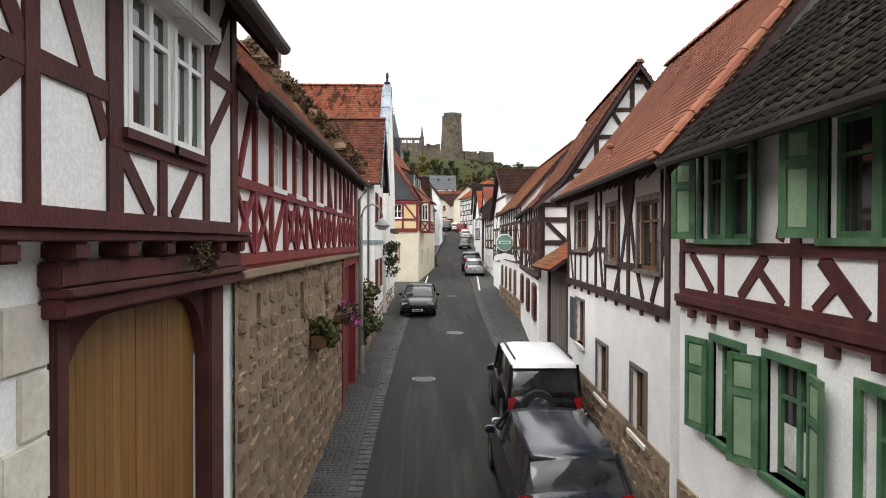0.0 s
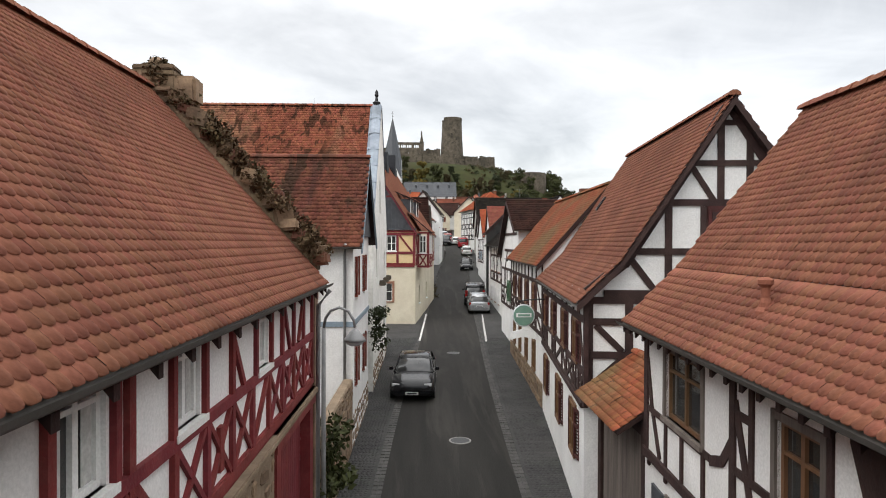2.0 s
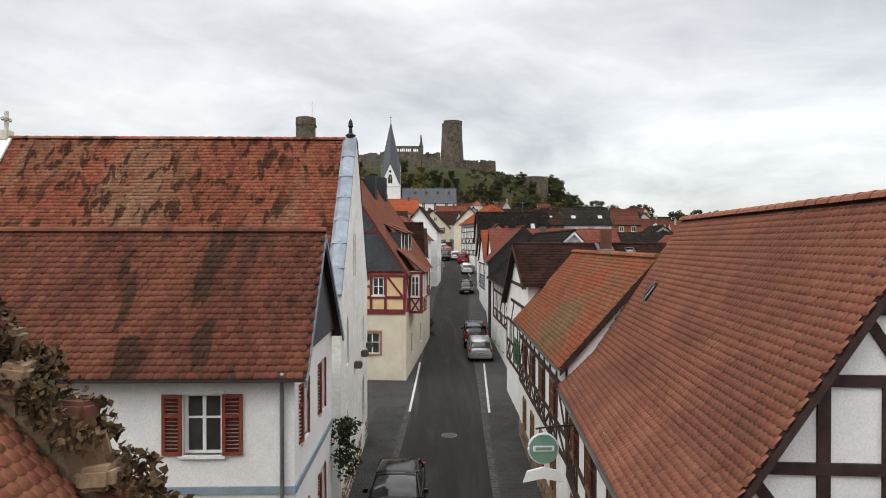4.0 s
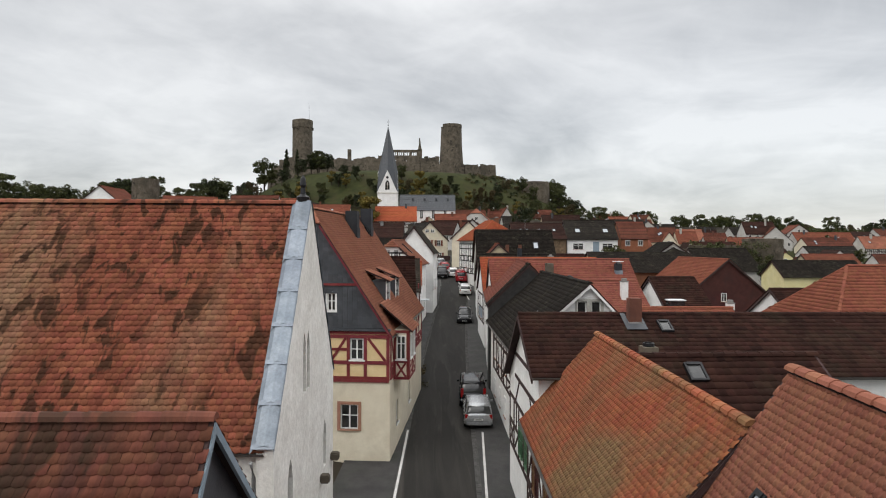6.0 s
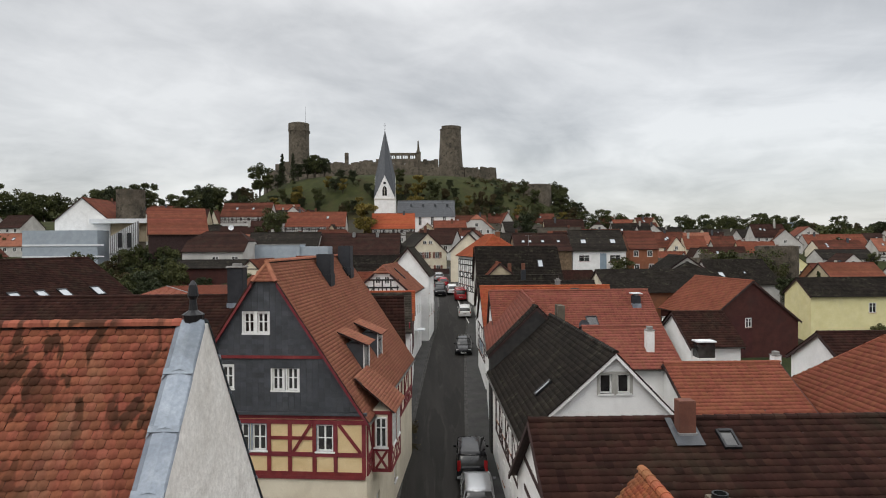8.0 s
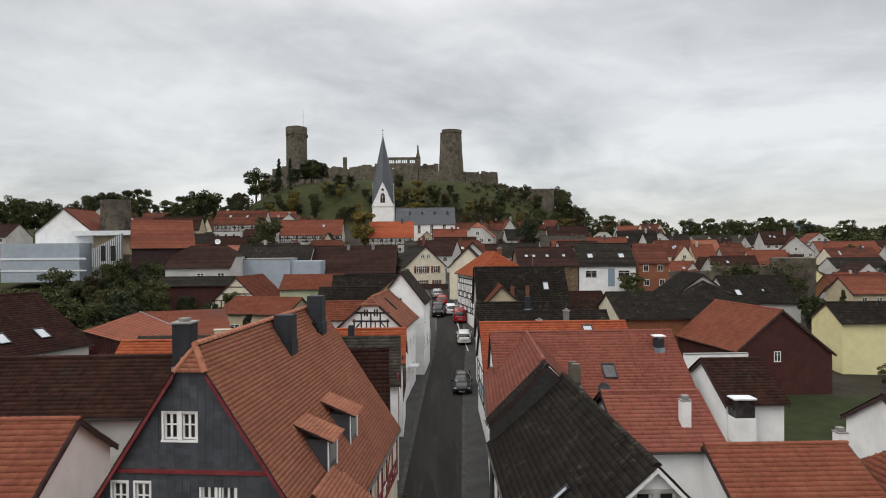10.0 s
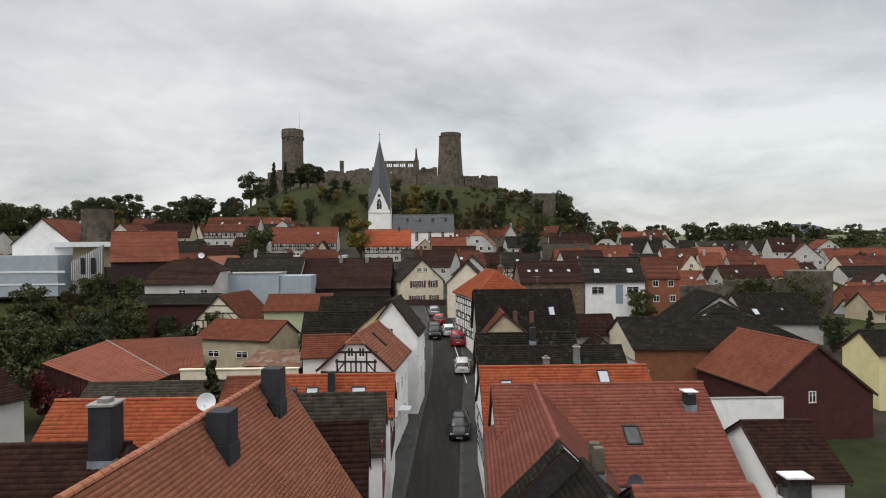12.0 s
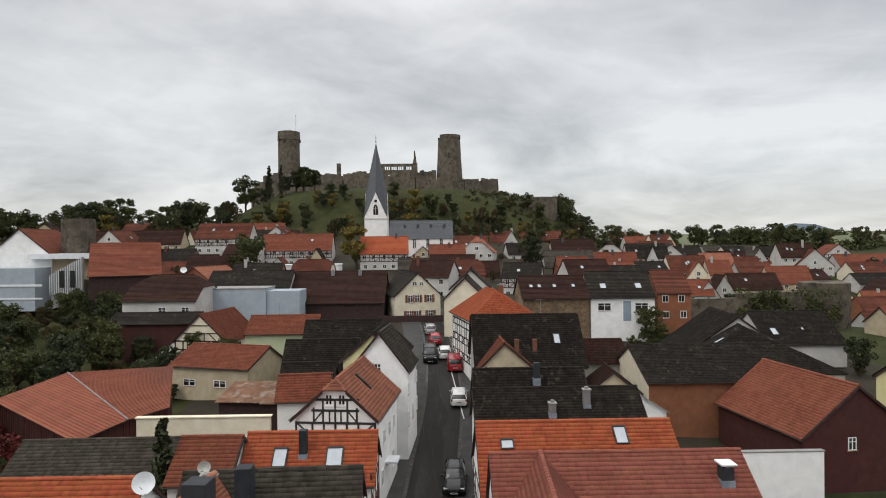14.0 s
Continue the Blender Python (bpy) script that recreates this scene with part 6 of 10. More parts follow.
    for i, (a, b, c, d, w) in enumerate(((7.22, 3.5, 6.55, 3.0, 0.13), (5.28, 3.5, 5.85, 3.0, 0.14), (5.42, 3.33, 4.95, 3.0, 0.11), (4.32, 3.5, 3.72, 3.0, 0.18), (4.12, 3.25, 4.42, 3.0, 0.11), (4.55, 5.0, 5.02, 3.66, 0.14),
                                        (2.1, 3.5, 1.5, 3.0, 0.14), (0.5, 3.5, -0.1, 3.0, 0.14), (-2.3, 4.9, -1.4, 3.7, 0.14), (-5.2, 4.9, -6.2, 3.7, 0.14))):
        beam(o, up, U(a), b - g, U(c), d - g, w, M, 0.014 + 0.0009 * i, name="brace")
    part("stone_base", Shape().box(U(7.6), U(-8.5), 0, 0.03, 0, 0.25 - g, f), "mortar", o)
    stone_wall_face(o, f @ Matrix.Translation((0, 0.03, 0)), U(7.6), U(-2), 0.05, 0.22 - g, 23, singles=80)


def white_timber_house():
    g = -1.3
    a, b = (5.5, 7.72), (5.85, 16.1)
    # the street wall is the left side; u runs from far to near
    mid = (7.72 + 16.1) / 2
    U = lambda y: mid - y
    low = [(U(9.3), 0.3 - g, 0.9, 1.15), (U(12.0), 0.3 - g, 1.0, 1.15), (U(14.4), 1.07 - g, 1.05, 1.1)]
    upw = [(U(8.76), 3.18 - g, 1.2, 1.14), (U(11.17), 3.25 - g, 0.82, 1.1), (U(14.3), 3.44 - g, 1.45, 1.05)]
    h = House("white_timber_house", "white house with dark timber upper floor and red tile roof", a, b, 8.5, 2.75, 3.3, 5.25, "plaster_white", "tile_clay", "scale", g=g, over=0.36, verge=0.1, verge_a=0.5, flare=(0.7, 0.16),
              holes={"L": openings(low) + openings(upw)}, near=(3.6, 11.0, 6.0), singles=170)
    f, o = h.face["L"], h.ob
    h.windows("L", low, frame="wood_brown", cols=2, bars=(), sill="quoin", surround="wood_grey", surround_w=0.06)
    part("shutter", Shape().box(U(15.62), U(15.08), 0.0, 0.04, 1.07 - g, 2.17 - g, f), "slate", o, "dark closed-back shutter")
    h.windows("L", upw, frame="wood_brown", cols=2, bars=(0.7,), depth=0.06, sill="wood_grey", surround="wood_grey", surround_w=0.09)
    W = "timber_dark"
    part("sill_beam", Shape().box(-4.19, 4.19, 0.0, 0.06, 2.5 - g, 2.66 - g, f), W, o, bevel=0.01)
    for i in range(10):
        u = -3.9 + i * 0.84
        part("beam_end", Shape().box(u - 0.05, u + 0.05, 0, 0.05, 2.4 - g, 2.5 - g, f), W, o, bevel=0.015)
    for y, z0, z1, w in ((16.0, 2.66, 4.9, 0.2), (12.6, 2.66, 4.9, 0.15), (12.12, 3.5, 4.9, 0.1), (11.72, 2.66, 3.4, 0.11), (10.62, 2.66, 4.9, 0.08), (9.95, 2.66, 4.9, 0.16), (7.82, 2.66, 4.9, 0.2),
                         (15.0, 2.66, 3.36, 0.1), (14.3, 2.66, 3.36, 0.1), (13.5, 2.66, 3.36, 0.1), (8.1, 3.1, 4.9, 0.08)):
        beam(o, f, U(y), z0 - g, U(y), z1 - g, w, W, 0.03, name="post")
    for y0, y1, z, w in ((16.0, 13.3, 3.36, 0.1), (12.6, 11.65, 3.47, 0.1), (12.6, 12.12, 4.15, 0.1), (11.75, 10.6, 3.16, 0.1), (10.45, 9.3, 3.2, 0.12)):
        beam(o, f, U(y0), z - g, U(y1), z - g, w, W, 0.026, name="rail")
    # curved braces, each of two pieces, round the middle post and at the corners
    for y0, z0, y1, z1, y2, z2 in ((10.05, 4.1, 10.4, 3.35, 10.95, 2.66), (9.85, 4.1, 9.55, 3.35, 9.05, 2.66), (12.55, 4.3, 12.25, 3.5, 11.95, 2.66), (7.85, 4.0, 8.15, 3.3, 8.6, 2.66), (12.65, 3.75, 12.9, 3.45, 13.3, 3.33), (15.95, 4.2, 15.7, 3.4, 15.3, 2.66)):
        beam(o, f, U(y0), z0 - g, U(y1), z1 - g, 0.14, W, 0.022, name="brace")
        beam(o, f, U(y1), z1 - g, U(y2), z2 - g, 0.14, W, 0.02, name="brace")
    # carved wedge at the head of the middle post
    part("post_head", Shape().add([f @ Vector((U(9.95) + a, d, z - g)) for d in (0.0, 0.04) for a, z in ((-0.12, 3.95), (0.12, 3.95), (0.36, 4.5), (0.36, 4.9), (-0.36, 4.9), (-0.36, 4.5))],
         [(0, 1, 2, 3, 4, 5), (11, 10, 9, 8, 7, 6)] + [(k, k + 6, (k + 1) % 6 + 6, (k + 1) % 6) for k in range(6)]), W, o)
    part("eave_frieze", Shape().box(-4.19, 4.19, 0, 0.1, 4.98 - g, 5.1 - g, f), "timber_dark", o)
    for i in range(22):
        u = -4.1 + i * 0.39
        rafter_end(o, f, u, 5.02 - g, 0.32, 1.03)
    part("stone_base", Shape().box(-4.19, 4.19, 0, 0.03, 0, 0.4 - g, f), "mortar", o)
    stone_wall_face(o, f @ Matrix.Translation((0, 0.03, 0)), -4.19, 4.19, 0.05, 0.36 - g, 29, singles=60)
    fb = h.face["B"]
    timbers(o, fb, [-3.2, -1.6, 0, 1.4, 2.65], [2.84 - g, 3.9 - g, 4.9 - g], ["/  \\", ""], "timber_dark", 0.16, 0.03)
    x0, y0, z0 = h.start
    ridge_caps((x0, y0 + 0.06, z0 + 0.05), (0, y0 + 0.06, h.h + 0.05), "tile_clay", h.roof, "rake", 0.1, alone=True)
    # clay vent pot on the slope
    vx, vy, vz = h.local(3.17, 12.43, 5.38)
    pot = part("vent_pot", Shape().lathe((vx, vy, vz), [(0.075, -0.1), (0.07, 0.1), (0.05, 0.15), (0.05, 0.27), (0.085, 0.31), (0.085, 0.36), (0.04, 0.39)], 14), "tile_clay", o, "clay vent pot on the roof slope", smooth=False)
    part("vent_collar", Shape().lathe((vx, vy, vz), [(0.11, -0.12), (0.11, 0.0), (0.075, 0.05)], 12), "tile_clay", pot)


def timber_gable_house():
    g = -0.9
    a, b = (6.1, 19.5), (6.9, 29.05)
    h = House("timber_gable_house", "old dark-timbered house with white panels in a steep gable", a, b, 9.45, 3.2, 3.4, 5.12, "plaster_white", "tile_clay", "scale", g=g, over=0.22, verge=0.32, flare=(0.72, 0.36),
              near=(4.6, 22.0, 6.8), singles=170)
    o, f = h.ob, h.face["A"]
    m = f @ Matrix.Translation((0, 0.01, 0))
    H = lambda z: z - g
    W = "timber_dark"
    half = lambda z: 2.25 * (9.4 - z) / 3.6
    # tie beams
    for z, r in ((4.96, 0.26), (5.97, 0.15), (7.08, 0.15), (7.97, 0.13), (8.88, 0.12)):
        k = min(half(z), 3.15)
        beam(o, m, -k, H(z), k, H(z), r, W, 0.035, name="rail")
    for u in (-1.33, -0.54, 0.3, 1.4):
        beam(o, m, u, H(5.08), u, H(7.0), 0.16, W, 0.03, name="post")
    for u in (-0.18, 0.46):
        beam(o, m, u, H(7.15), u, H(8.82), 0.15, W, 0.03, name="post")
    for s in (-1, 1):
        beam(o, m, s * 3.15, H(5.02), s * 2.3, H(5.72), 0.24, W, 0.04, name="principal")
        beam(o, m, s * 2.33, H(5.66), s * 0.05, H(9.22), 0.24, W, 0.042, name="principal")
        beam(o, m, s * 2.22, H(5.86), s * 1.61, H(5.05), 0.15, W, 0.024, name="brace")
    for u0, u1 in ((-0.8, -0.33), (1.05, 0.6)):
        beam(o, m, u0, H(7.86), u1, H(7.12), 0.13, W, 0.024, name="brace")
    # loft window in a broad frame
    part("window_board", Shape().box(-0.5, 0.26, 0.0, 0.03, H(6.03), H(7.02), m), "timber_maroon", o)
    window(o, m @ Matrix.Translation((-0.17, 0.03, H(6.14))), 0.42, 0.72, "timber_dark", 1, (), -0.03, "", "timber_maroon", surround_w=0.07)
    # lower storey of the gable
    timbers(o, m, [-3.1, -2.2, -1.41, -0.6, 0.3, 1.3, 2.2, 3.1], [H(2.9), H(3.6), H(4.36), H(4.85)], ["/    \\", "\\     /", ""], W, 0.18, 0.03)
    fl = h.face["L"]
    ml = fl @ Matrix.Translation((0, 0.01, 0))
    wins = [(-3.6, H(3.3), 0.7, 1.0), (-1.2, H(3.3), 0.7, 1.0), (1.4, H(3.3), 0.7, 1.0), (3.6, H(3.3), 0.7, 1.0)]
    timbers(o, ml, [-4.9, -4.05, -3.15, -1.65, -0.75, 0.9, 1.85, 3.15, 4.05, 4.9], [H(2.5), H(3.2), H(4.4), H(4.95)], ["xn x/\\xnx", "/       \\", "  "], W, 0.16, 0.03)
    for u, z, w, hh in wins:
        window(o, ml @ Matrix.Translation((u, 0, z)), w, hh, "wood_brown", 2, (0.6,), -0.03, "wood_brown", "wood_brown", "timber_maroon", 170, surround_w=0.06)
    for u in (-3.4, 0.2, 3.2):
        window(o, ml @ Matrix.Translation((u, 0, H(0.9))), 0.85, 1.2, "wood_brown", 2, (0.6,), -0.03, "wood_brown", "wood_brown", "timber_maroon", 170, surround_w=0.06)
    part("jetty_beam", Shape().box(-4.75, 4.75, 0, 0.08, H(2.36), H(2.48), fl), W, o, bevel=0.01)
    skylight(h, -1, 3.6, 0.62, 0.34, 0.55, "pane_sky_reflect", -0.3)
    # mono-pitch canopy over the yard gate between the houses
    c = thing("gate_canopy", "orange tiled canopy over a tall wooden yard gate", "canopy", Matrix.Translation((3.2, 17.85, -0.2)))
    q = [Vector((-0.6, 1.45, 3.05)), Vector((-0.6, -1.55, 3.05)), Vector((0.75, -1.55, 3.95)), Vector((0.75, 1.45, 3.95))]
    r = part("roof", Shape().slab(q, 0.08), "timber_dark", c)
    lay_tiles([q], "fine", "tile_lichen", r, 77)
    ridge_caps((0.75, -1.6, 3.98), (0.75, 1.5, 3.98), "tile_lichen", r, "ridge", 0.1)
    part("post", Shape().box(-0.1, 0.1, 1.2, 1.42, 0, 3.3), "timber_dark", c)
    part("post", Shape().box(-0.1, 0.1, -1.6, -1.42, 0, 3.3), "timber_dark", c)
    part("lintel", Shape().box(-0.1, 0.1, -1.42, 1.2, 2.95, 3.2), "timber_dark", c)
    for i in range(18):
        part("board", Shape().box(-0.03, 0.0, -1.4 + i * 0.145, -1.4 + i * 0.145 + 0.138, 0.15, 2.95), "wood_grey", c)


def right_row():
    h = House("mossy_roof_house", "timbered house with a red tile roof grown with lichen", (6.25, 29.5), (6.55, 41.0), 8.42, 2.5, 3.2, 5.0, "plaster_white", "tile_lichen", "scale", g=-0.4, over=0.25, verge=0.1, ze2=5.6)
    fl = h.face["L"] @ Matrix.Translation((0, 0.01, 0))
    g = -0.4
    timbers(h.ob, fl, [-5.6, -4.4, -3.2, -2.0, -0.8, 0.4, 1.6, 2.8, 4.0, 5.6], [2.6 - g, 3.3 - g, 4.6 - g, 5.4 - g], ["x/x\\xx/x\\", "/ \\  /  \\ ", ""], "timber_dark", 0.16, 0.03)
    for u in (-3.8, -1.4, 1.0, 3.4):
        window(h.ob, fl @ Matrix.Translation((u, 0, 3.45 - g)), 0.7, 1.0, "wood_brown", 2, (0.6,), -0.03, "wood_brown", "wood_brown", "timber_maroon", 170, surround_w=0.05)
        window(h.ob, fl @ Matrix.Translation((u, 0, 0.9 - g)), 0.8, 1.2, "wood_brown", 2, (0.6,), -0.03, "wood_brown", "wood_brown", surround_w=0.05)
    part("stone_base", Shape().box(-5.7, 5.7, 0, 0.04, 0, 0.75 - g, h.face["L"]), "mortar", h.ob)
    stone_wall_face(h.ob, h.face["L"] @ Matrix.Translation((0, 0.04, 0)), -5.7, 5.7, 0.05, 0.7 - g, 41, singles=40)
    h = House("long_brown_roof_house", "long house with dark brown tile roof and timbered street gable", (4.45, 44.5), (21.0, 44.5), 8.75, 4.5, 3.4, 7.05, "plaster_white", "tile_brown", "wave", g=-0.3, over=0.3, verge=0.3, ze2=5.6)
    fa = h.face["A"] @ Matrix.Translation((0, 0.01, 0))
    timbers(h.ob, fa, [-4.4, -3.0, -1.5, 0, 1.5, 3.3], [2.5, 3.6, 4.8], ["x/  \\", " |  |"], "timber_dark", 0.16, 0.03)
    timbers(h.ob, fa, [-2.6, -1.3, 0, 1.3, 2.6], [4.8, 6.0, 7.0], ["/  \\"], "timber_dark", 0.15, 0.028, posts=False)
    for u in (-0.8, 0.8):
        window(h.ob, fa @ Matrix.Translation((u, 0, 2.9)), 0.7, 1.1, "paint_green", 2, (0.6,), -0.03, "paint_green", "paint_green", "paint_green")
    chimney(h, 0.55, -3.9, h.h - 0.35, h.h + 0.72, 0.45, 0.5, "brick_dark", False, "zinc")
    for y0, y1, x0, x1 in ((-4.36, -4.17, 0.1, 1.15), (-3.63, -3.52, 0.1, 1.15), (-4.17, -3.63, 0.8, 1.15)):
        part("flashing", Shape().slab([(x0, y0, h.h - x0 * 0.5 + 0.09), (x1, y0, h.h - x1 * 0.5 + 0.09), (x1, y1, h.h - x1 * 0.5 + 0.09), (x0, y1, h.h - x0 * 0.5 + 0.09)][::-1], 0.02), "slate", h.ob, "lead strip beside the chimney")
    skylight(h, 1, -2.75, 0.74, 0.5, 0.75)
    k = House("small_brown_roof", "low outbuilding with brown tile roof", (6.7, 37.3), (12.2, 37.5), 8.28, 3.0, 3.8, 5.6, "plaster_white", "tile_brown", "wave", g=-0.3, category="outbuilding", over=0.15)
    skylight(k, 1, -1.15, 0.84, 0.55, 0.7)
    chimney(k, -2.4, -1.4, k.h - 1.9, k.h - 0.1, 0.55, 0.5, "stone_castle", False)
    part("pot", Shape().lathe((-2.4, -1.4, k.h - 0.1), [(0.2, 0), (0.19, 0.12), (0.15, 0.12), (0.15, 0.02)], 14), "metal_dark", k.ob)
    w = [(-0.37, 8.0, 0.52, 0.82), (0.4, 8.0, 0.52, 0.82)]
    h = House("dark_roof_gable_house", "white gabled house with a dark weathered tile roof", (8.97, 51.8), (8.92, 65.6), 9.58, 3.8, 2.5, 6.98, "plaster_white", "tile_dark", "wave", g=-0.2, over=0.3, verge=0.25,
              holes={"A": openings(w)}, verge_mat="paint_white", ze2=6.2)
    h.windows("A", w, cols=1, bars=(), sill="paint_white", surround="plaster_grey")
    skylight(h, -1, -4.0, 0.35, 0.45, 1.0, "pane_sky_reflect")
    h.windows("L", [(-3.4, 1.4, 0.8, 1.2), (-0.6, 1.4, 0.8, 1.2), (2, 1.4, 0.8, 1.2), (-3.4, 4.0, 0.8, 1.1), (-0.6, 4.0, 0.8, 1.1), (2, 4.0, 0.8, 1.1)], depth=-0.03)
    timbers(h.ob, h.face["L"] @ Matrix.Translation((0, 0.01, 0)), [-4.65, -4.1, -2.7, -1.3, 0.1, 1.3, 2.7, 4.65], [3.2, 3.9, 5.3, 6.3], ["x x x /", "/ \\ / \\"], "timber_dark", 0.16, 0.025)
    # dark roof that joins the two houses
    k = House("joining_roof", "short dark tiled roof between two street houses", (7.93, 65.2), (7.93, 66.33), 10.15, 2.95, 2.95, 7.25, "timber_black", "tile_dark", "wave", g=-0.2, over=0.15, verge=0.02, category="roof")
    for y in (-0.3, 0.35):
        chimney(k, 1.6, y, k.h - 1.2, k.h + 0.05, 0.45, 0.4, "stone_castle", False)
    # rose-tiled house with its cross gable
    SET_OUT[0] = True
    h = House("rose_tile_house", "broad house with rose-red tile roof, roof windows and a cross gable", (6.5, 79.0), (19.4, 79.0), 9.78, 2.6, 5.4, 5.8, "plaster_white", "tile_rose", "wave", over=0.3, verge=0.15)
    skylight(h, 1, 1.2, 0.42, 0.9, 1.3)
    chimney(h, 1.5, 5.15, h.h - 1.1, h.h - 0.35, 0.6, 0.6, "slate_clad", False)
    part("cowl", Shape().box(1.05, 1.95, 4.75, 5.55, h.h - 0.2, h.h - 0.14), "metal_white", h.ob, "white sheet cowl over the chimney")
    for dx in (-0.25, 0.25):
        part("cowl_leg", Shape().box(1.5 + dx - 0.02, 1.5 + dx + 0.02, 5.0, 5.3, h.h - 0.4, h.h - 0.2), "zinc", h.ob)
    k = House("cross_gable", "cross gable with a white verge over the street corner", (8.3, 67.9), (9.05, 79.0), 9.8, 2.9, 2.9, 6.9, "plaster_white", "tile_rose", "wave", over=0.2, verge=0.2, verge_mat="paint_white", category="roof")
    dish = part("satellite_dish", Shape().lathe((0, 0, 0), [(0.02, 0.0), (0.2, 0.03), (0.4, 0.12), (0.41, 0.13), (0.2, 0.045), (0.02, 0.015)], 20), "slate", h.ob, m=h.m.inverted() @ pose(10.75, 64.5, 8.95, 70, 0, 20))
    h = House("balcony_wing", "white wing with a small balcony and dark roof", (20.4, 75.5), (24.0, 75.5), 8.3, 3.4, 3.4, 6.3, "plaster_white", "tile_brown", "wave")
    h.windows("R", [(-0.9, 1.6, 1.0, 1.2), (0.9, 1.6, 1.0, 1.2)], depth=-0.03)
    bay = part("bay", Shape().box(-1.75, -0.45, 0, 1.0, 3.7, 5.2, h.face["R"]), "plaster_white", h.ob, "white projecting bay", bevel=0.02)
    part("bay_glass", Shape().box(-1.7, -0.5, 0, 0.95, 5.2, 6.3, h.face["R"]), "window_glass", bay)
    part("bay_roof", Shape().box(-1.8, -0.4, 0, 1.05, 6.3, 6.4, h.face["R"]), "metal_white", bay, bevel=0.02)
    House("upper_annexe", "annexe with red tile roof beside the gabled house", (10.9, 65.2), (15.5, 65.2), 8.6, 3.0, 3.2, 6.8, "plaster_white", "tile_rose", "wave", category="outbuilding")
    House("dark_yard_house", "white yard house with a dark tile roof", (26.4, 66.6), (35.6, 66.6), 7.9, 3.2, 3.2, 6.0, "plaster_white", "tile_brown", "wave")
    House("red_annexe", "low annexe with red tile roof", (14.6, 61.5), (20.8, 61.5), 7.0, 3.0, 4.0, 4.9, "plaster_white", "tile_salmon", "wave", category="outbuilding")
    h = House("bright_orange_house", "long house with bright orange tile roof", (6.2, 85.0), (17.9, 85.0), 9.75, 3.8, 4.2, 6.6, "plaster_white", "tile_orange", "wave", over=0.25, verge=0.15)
    skylight(h, 1, 2.7, 0.78, 0.8, 1.3, "pane_sky_reflect")
    skylight(h, 1, -4.2, 0.68, 0.8, 0.7, "pane_sky_reflect")
    timbers(h.ob, h.face["A"], [-4.0, -2.0, 0, 2.0, 3.7], [2.6, 4.0, 5.3], ["x||x", "/  \\"], "timber_dark", 0.16, 0.03)
    h.windows("A", [(-1, 2.9, 0.8, 1.0), (1, 2.9, 0.8, 1.0)], depth=-0.03, frame="paint_bluegrey")
    h = House("black_roof_house", "house with mossy black tile roof and white verge walls", (6.7, 94.8), (19.0, 94.8), 9.6, 3.4, 3.8, 6.9, "plaster_white", "tile_dark", "wave", over=0.25, verge=0.2)
    chimney(h, 1.5, 2.1, 7.2, 8.4, 0.45, 0.5, "zinc")
    chimney(h, 2.2, -0.6, 6.8, 7.6, 0.5, 0.5, "zinc")
    w = thing("party_wall", "white rendered party wall stepping down beside a black roof", "wall", placed((19.4, 98.3, 0)))
    part("wall", Shape().slab([(0, 0, 3.0), (3.4, 0, 3.0), (3.4, 0, 6.7), (0, 0, 8.9)], 0.3), "plaster_white", w)
    part("coping", Shape().slab([(-0.05, -0.35, 8.93), (3.5, -0.35, 6.68), (3.5, 0.06, 6.68), (-0.05, 0.06, 8.93)], 0.06), "concrete", w)
    h = House("second_black_roof", "house with dark tile roof behind its neighbour", (7.1, 101.0), (16.4, 101.0), 9.9, 3.2, 3.0, 7.0, "plaster_white", "tile_dark", "wave", over=0.25)
    chimney(h, 1.5, 0.5, 7.4, 8.8, 0.5, 0.5, "slate_clad", False)
    h = House("big_dark_roof_house", "tall house with a large dark tile roof", (7.8, 113.2), (18.6, 113.2), 13.2, 4.2, 4.6, 8.6, "plaster_grey", "tile_dark", "wave", over=0.25)
    skylight(h, 1, 3.0, 0.5, 0.7, 1.3, "pane_sky_reflect")
    for y in (-1.2, 0.6):
        chimney(h, 3.2, y, 5.6, 8.3, 0.45, 0.45, "brick_dark", False)
    h = House("small_gable_annexe", "small grey gabled annexe with an orange roof edge", (10.4, 107.0), (10.4, 112.0), 11.2, 2.2, 2.6, 9.0, "plaster_tan", "tile_red", "wave")
    h = House("corner_house", "timbered corner house with orange hipped roof", (11.9, 121.0), (9.9, 132.0), 15.0, 3.7, 4.3, 12.0, "plaster_white", "tile_orange", "wave", over=0.4, hips=(1.0, 1.0))
    for f, us in (("L", [-5.2, -3.9, -2.6, -1.3, 0, 1.3, 2.6, 3.9, 5.2]), ("A", [-3.7, -2.4, -1.1, 0.2, 1.5, 2.8, 4.3])):
        timbers(h.ob, h.face[f] @ Matrix.Translation((0, 0.01, 0)), us, [2.6, 3.4, 4.6, 5.4, 6.6, 7.4], ["x x x x x", "        ", "x x x x x", "        ", "/      \\"], "timber_black", 0.15, 0.03)
    h.windows("L", [(-3.2, 3.5, 0.7, 1.0), (-0.6, 3.5, 0.7, 1.0), (2.0, 3.5, 0.7, 1.0), (-3.2, 5.6, 0.7, 0.9), (-0.6, 5.6, 0.7, 0.9), (2.0, 5.6, 0.7, 0.9)], depth=-0.03)
    chimney(h, 1.2, -0.6, 10.2, 11.7, 0.6, 0.6, "brick_red")
    SET_OUT[0] = False


green_shutter_house()
white_timber_house()
timber_gable_house()
right_row()


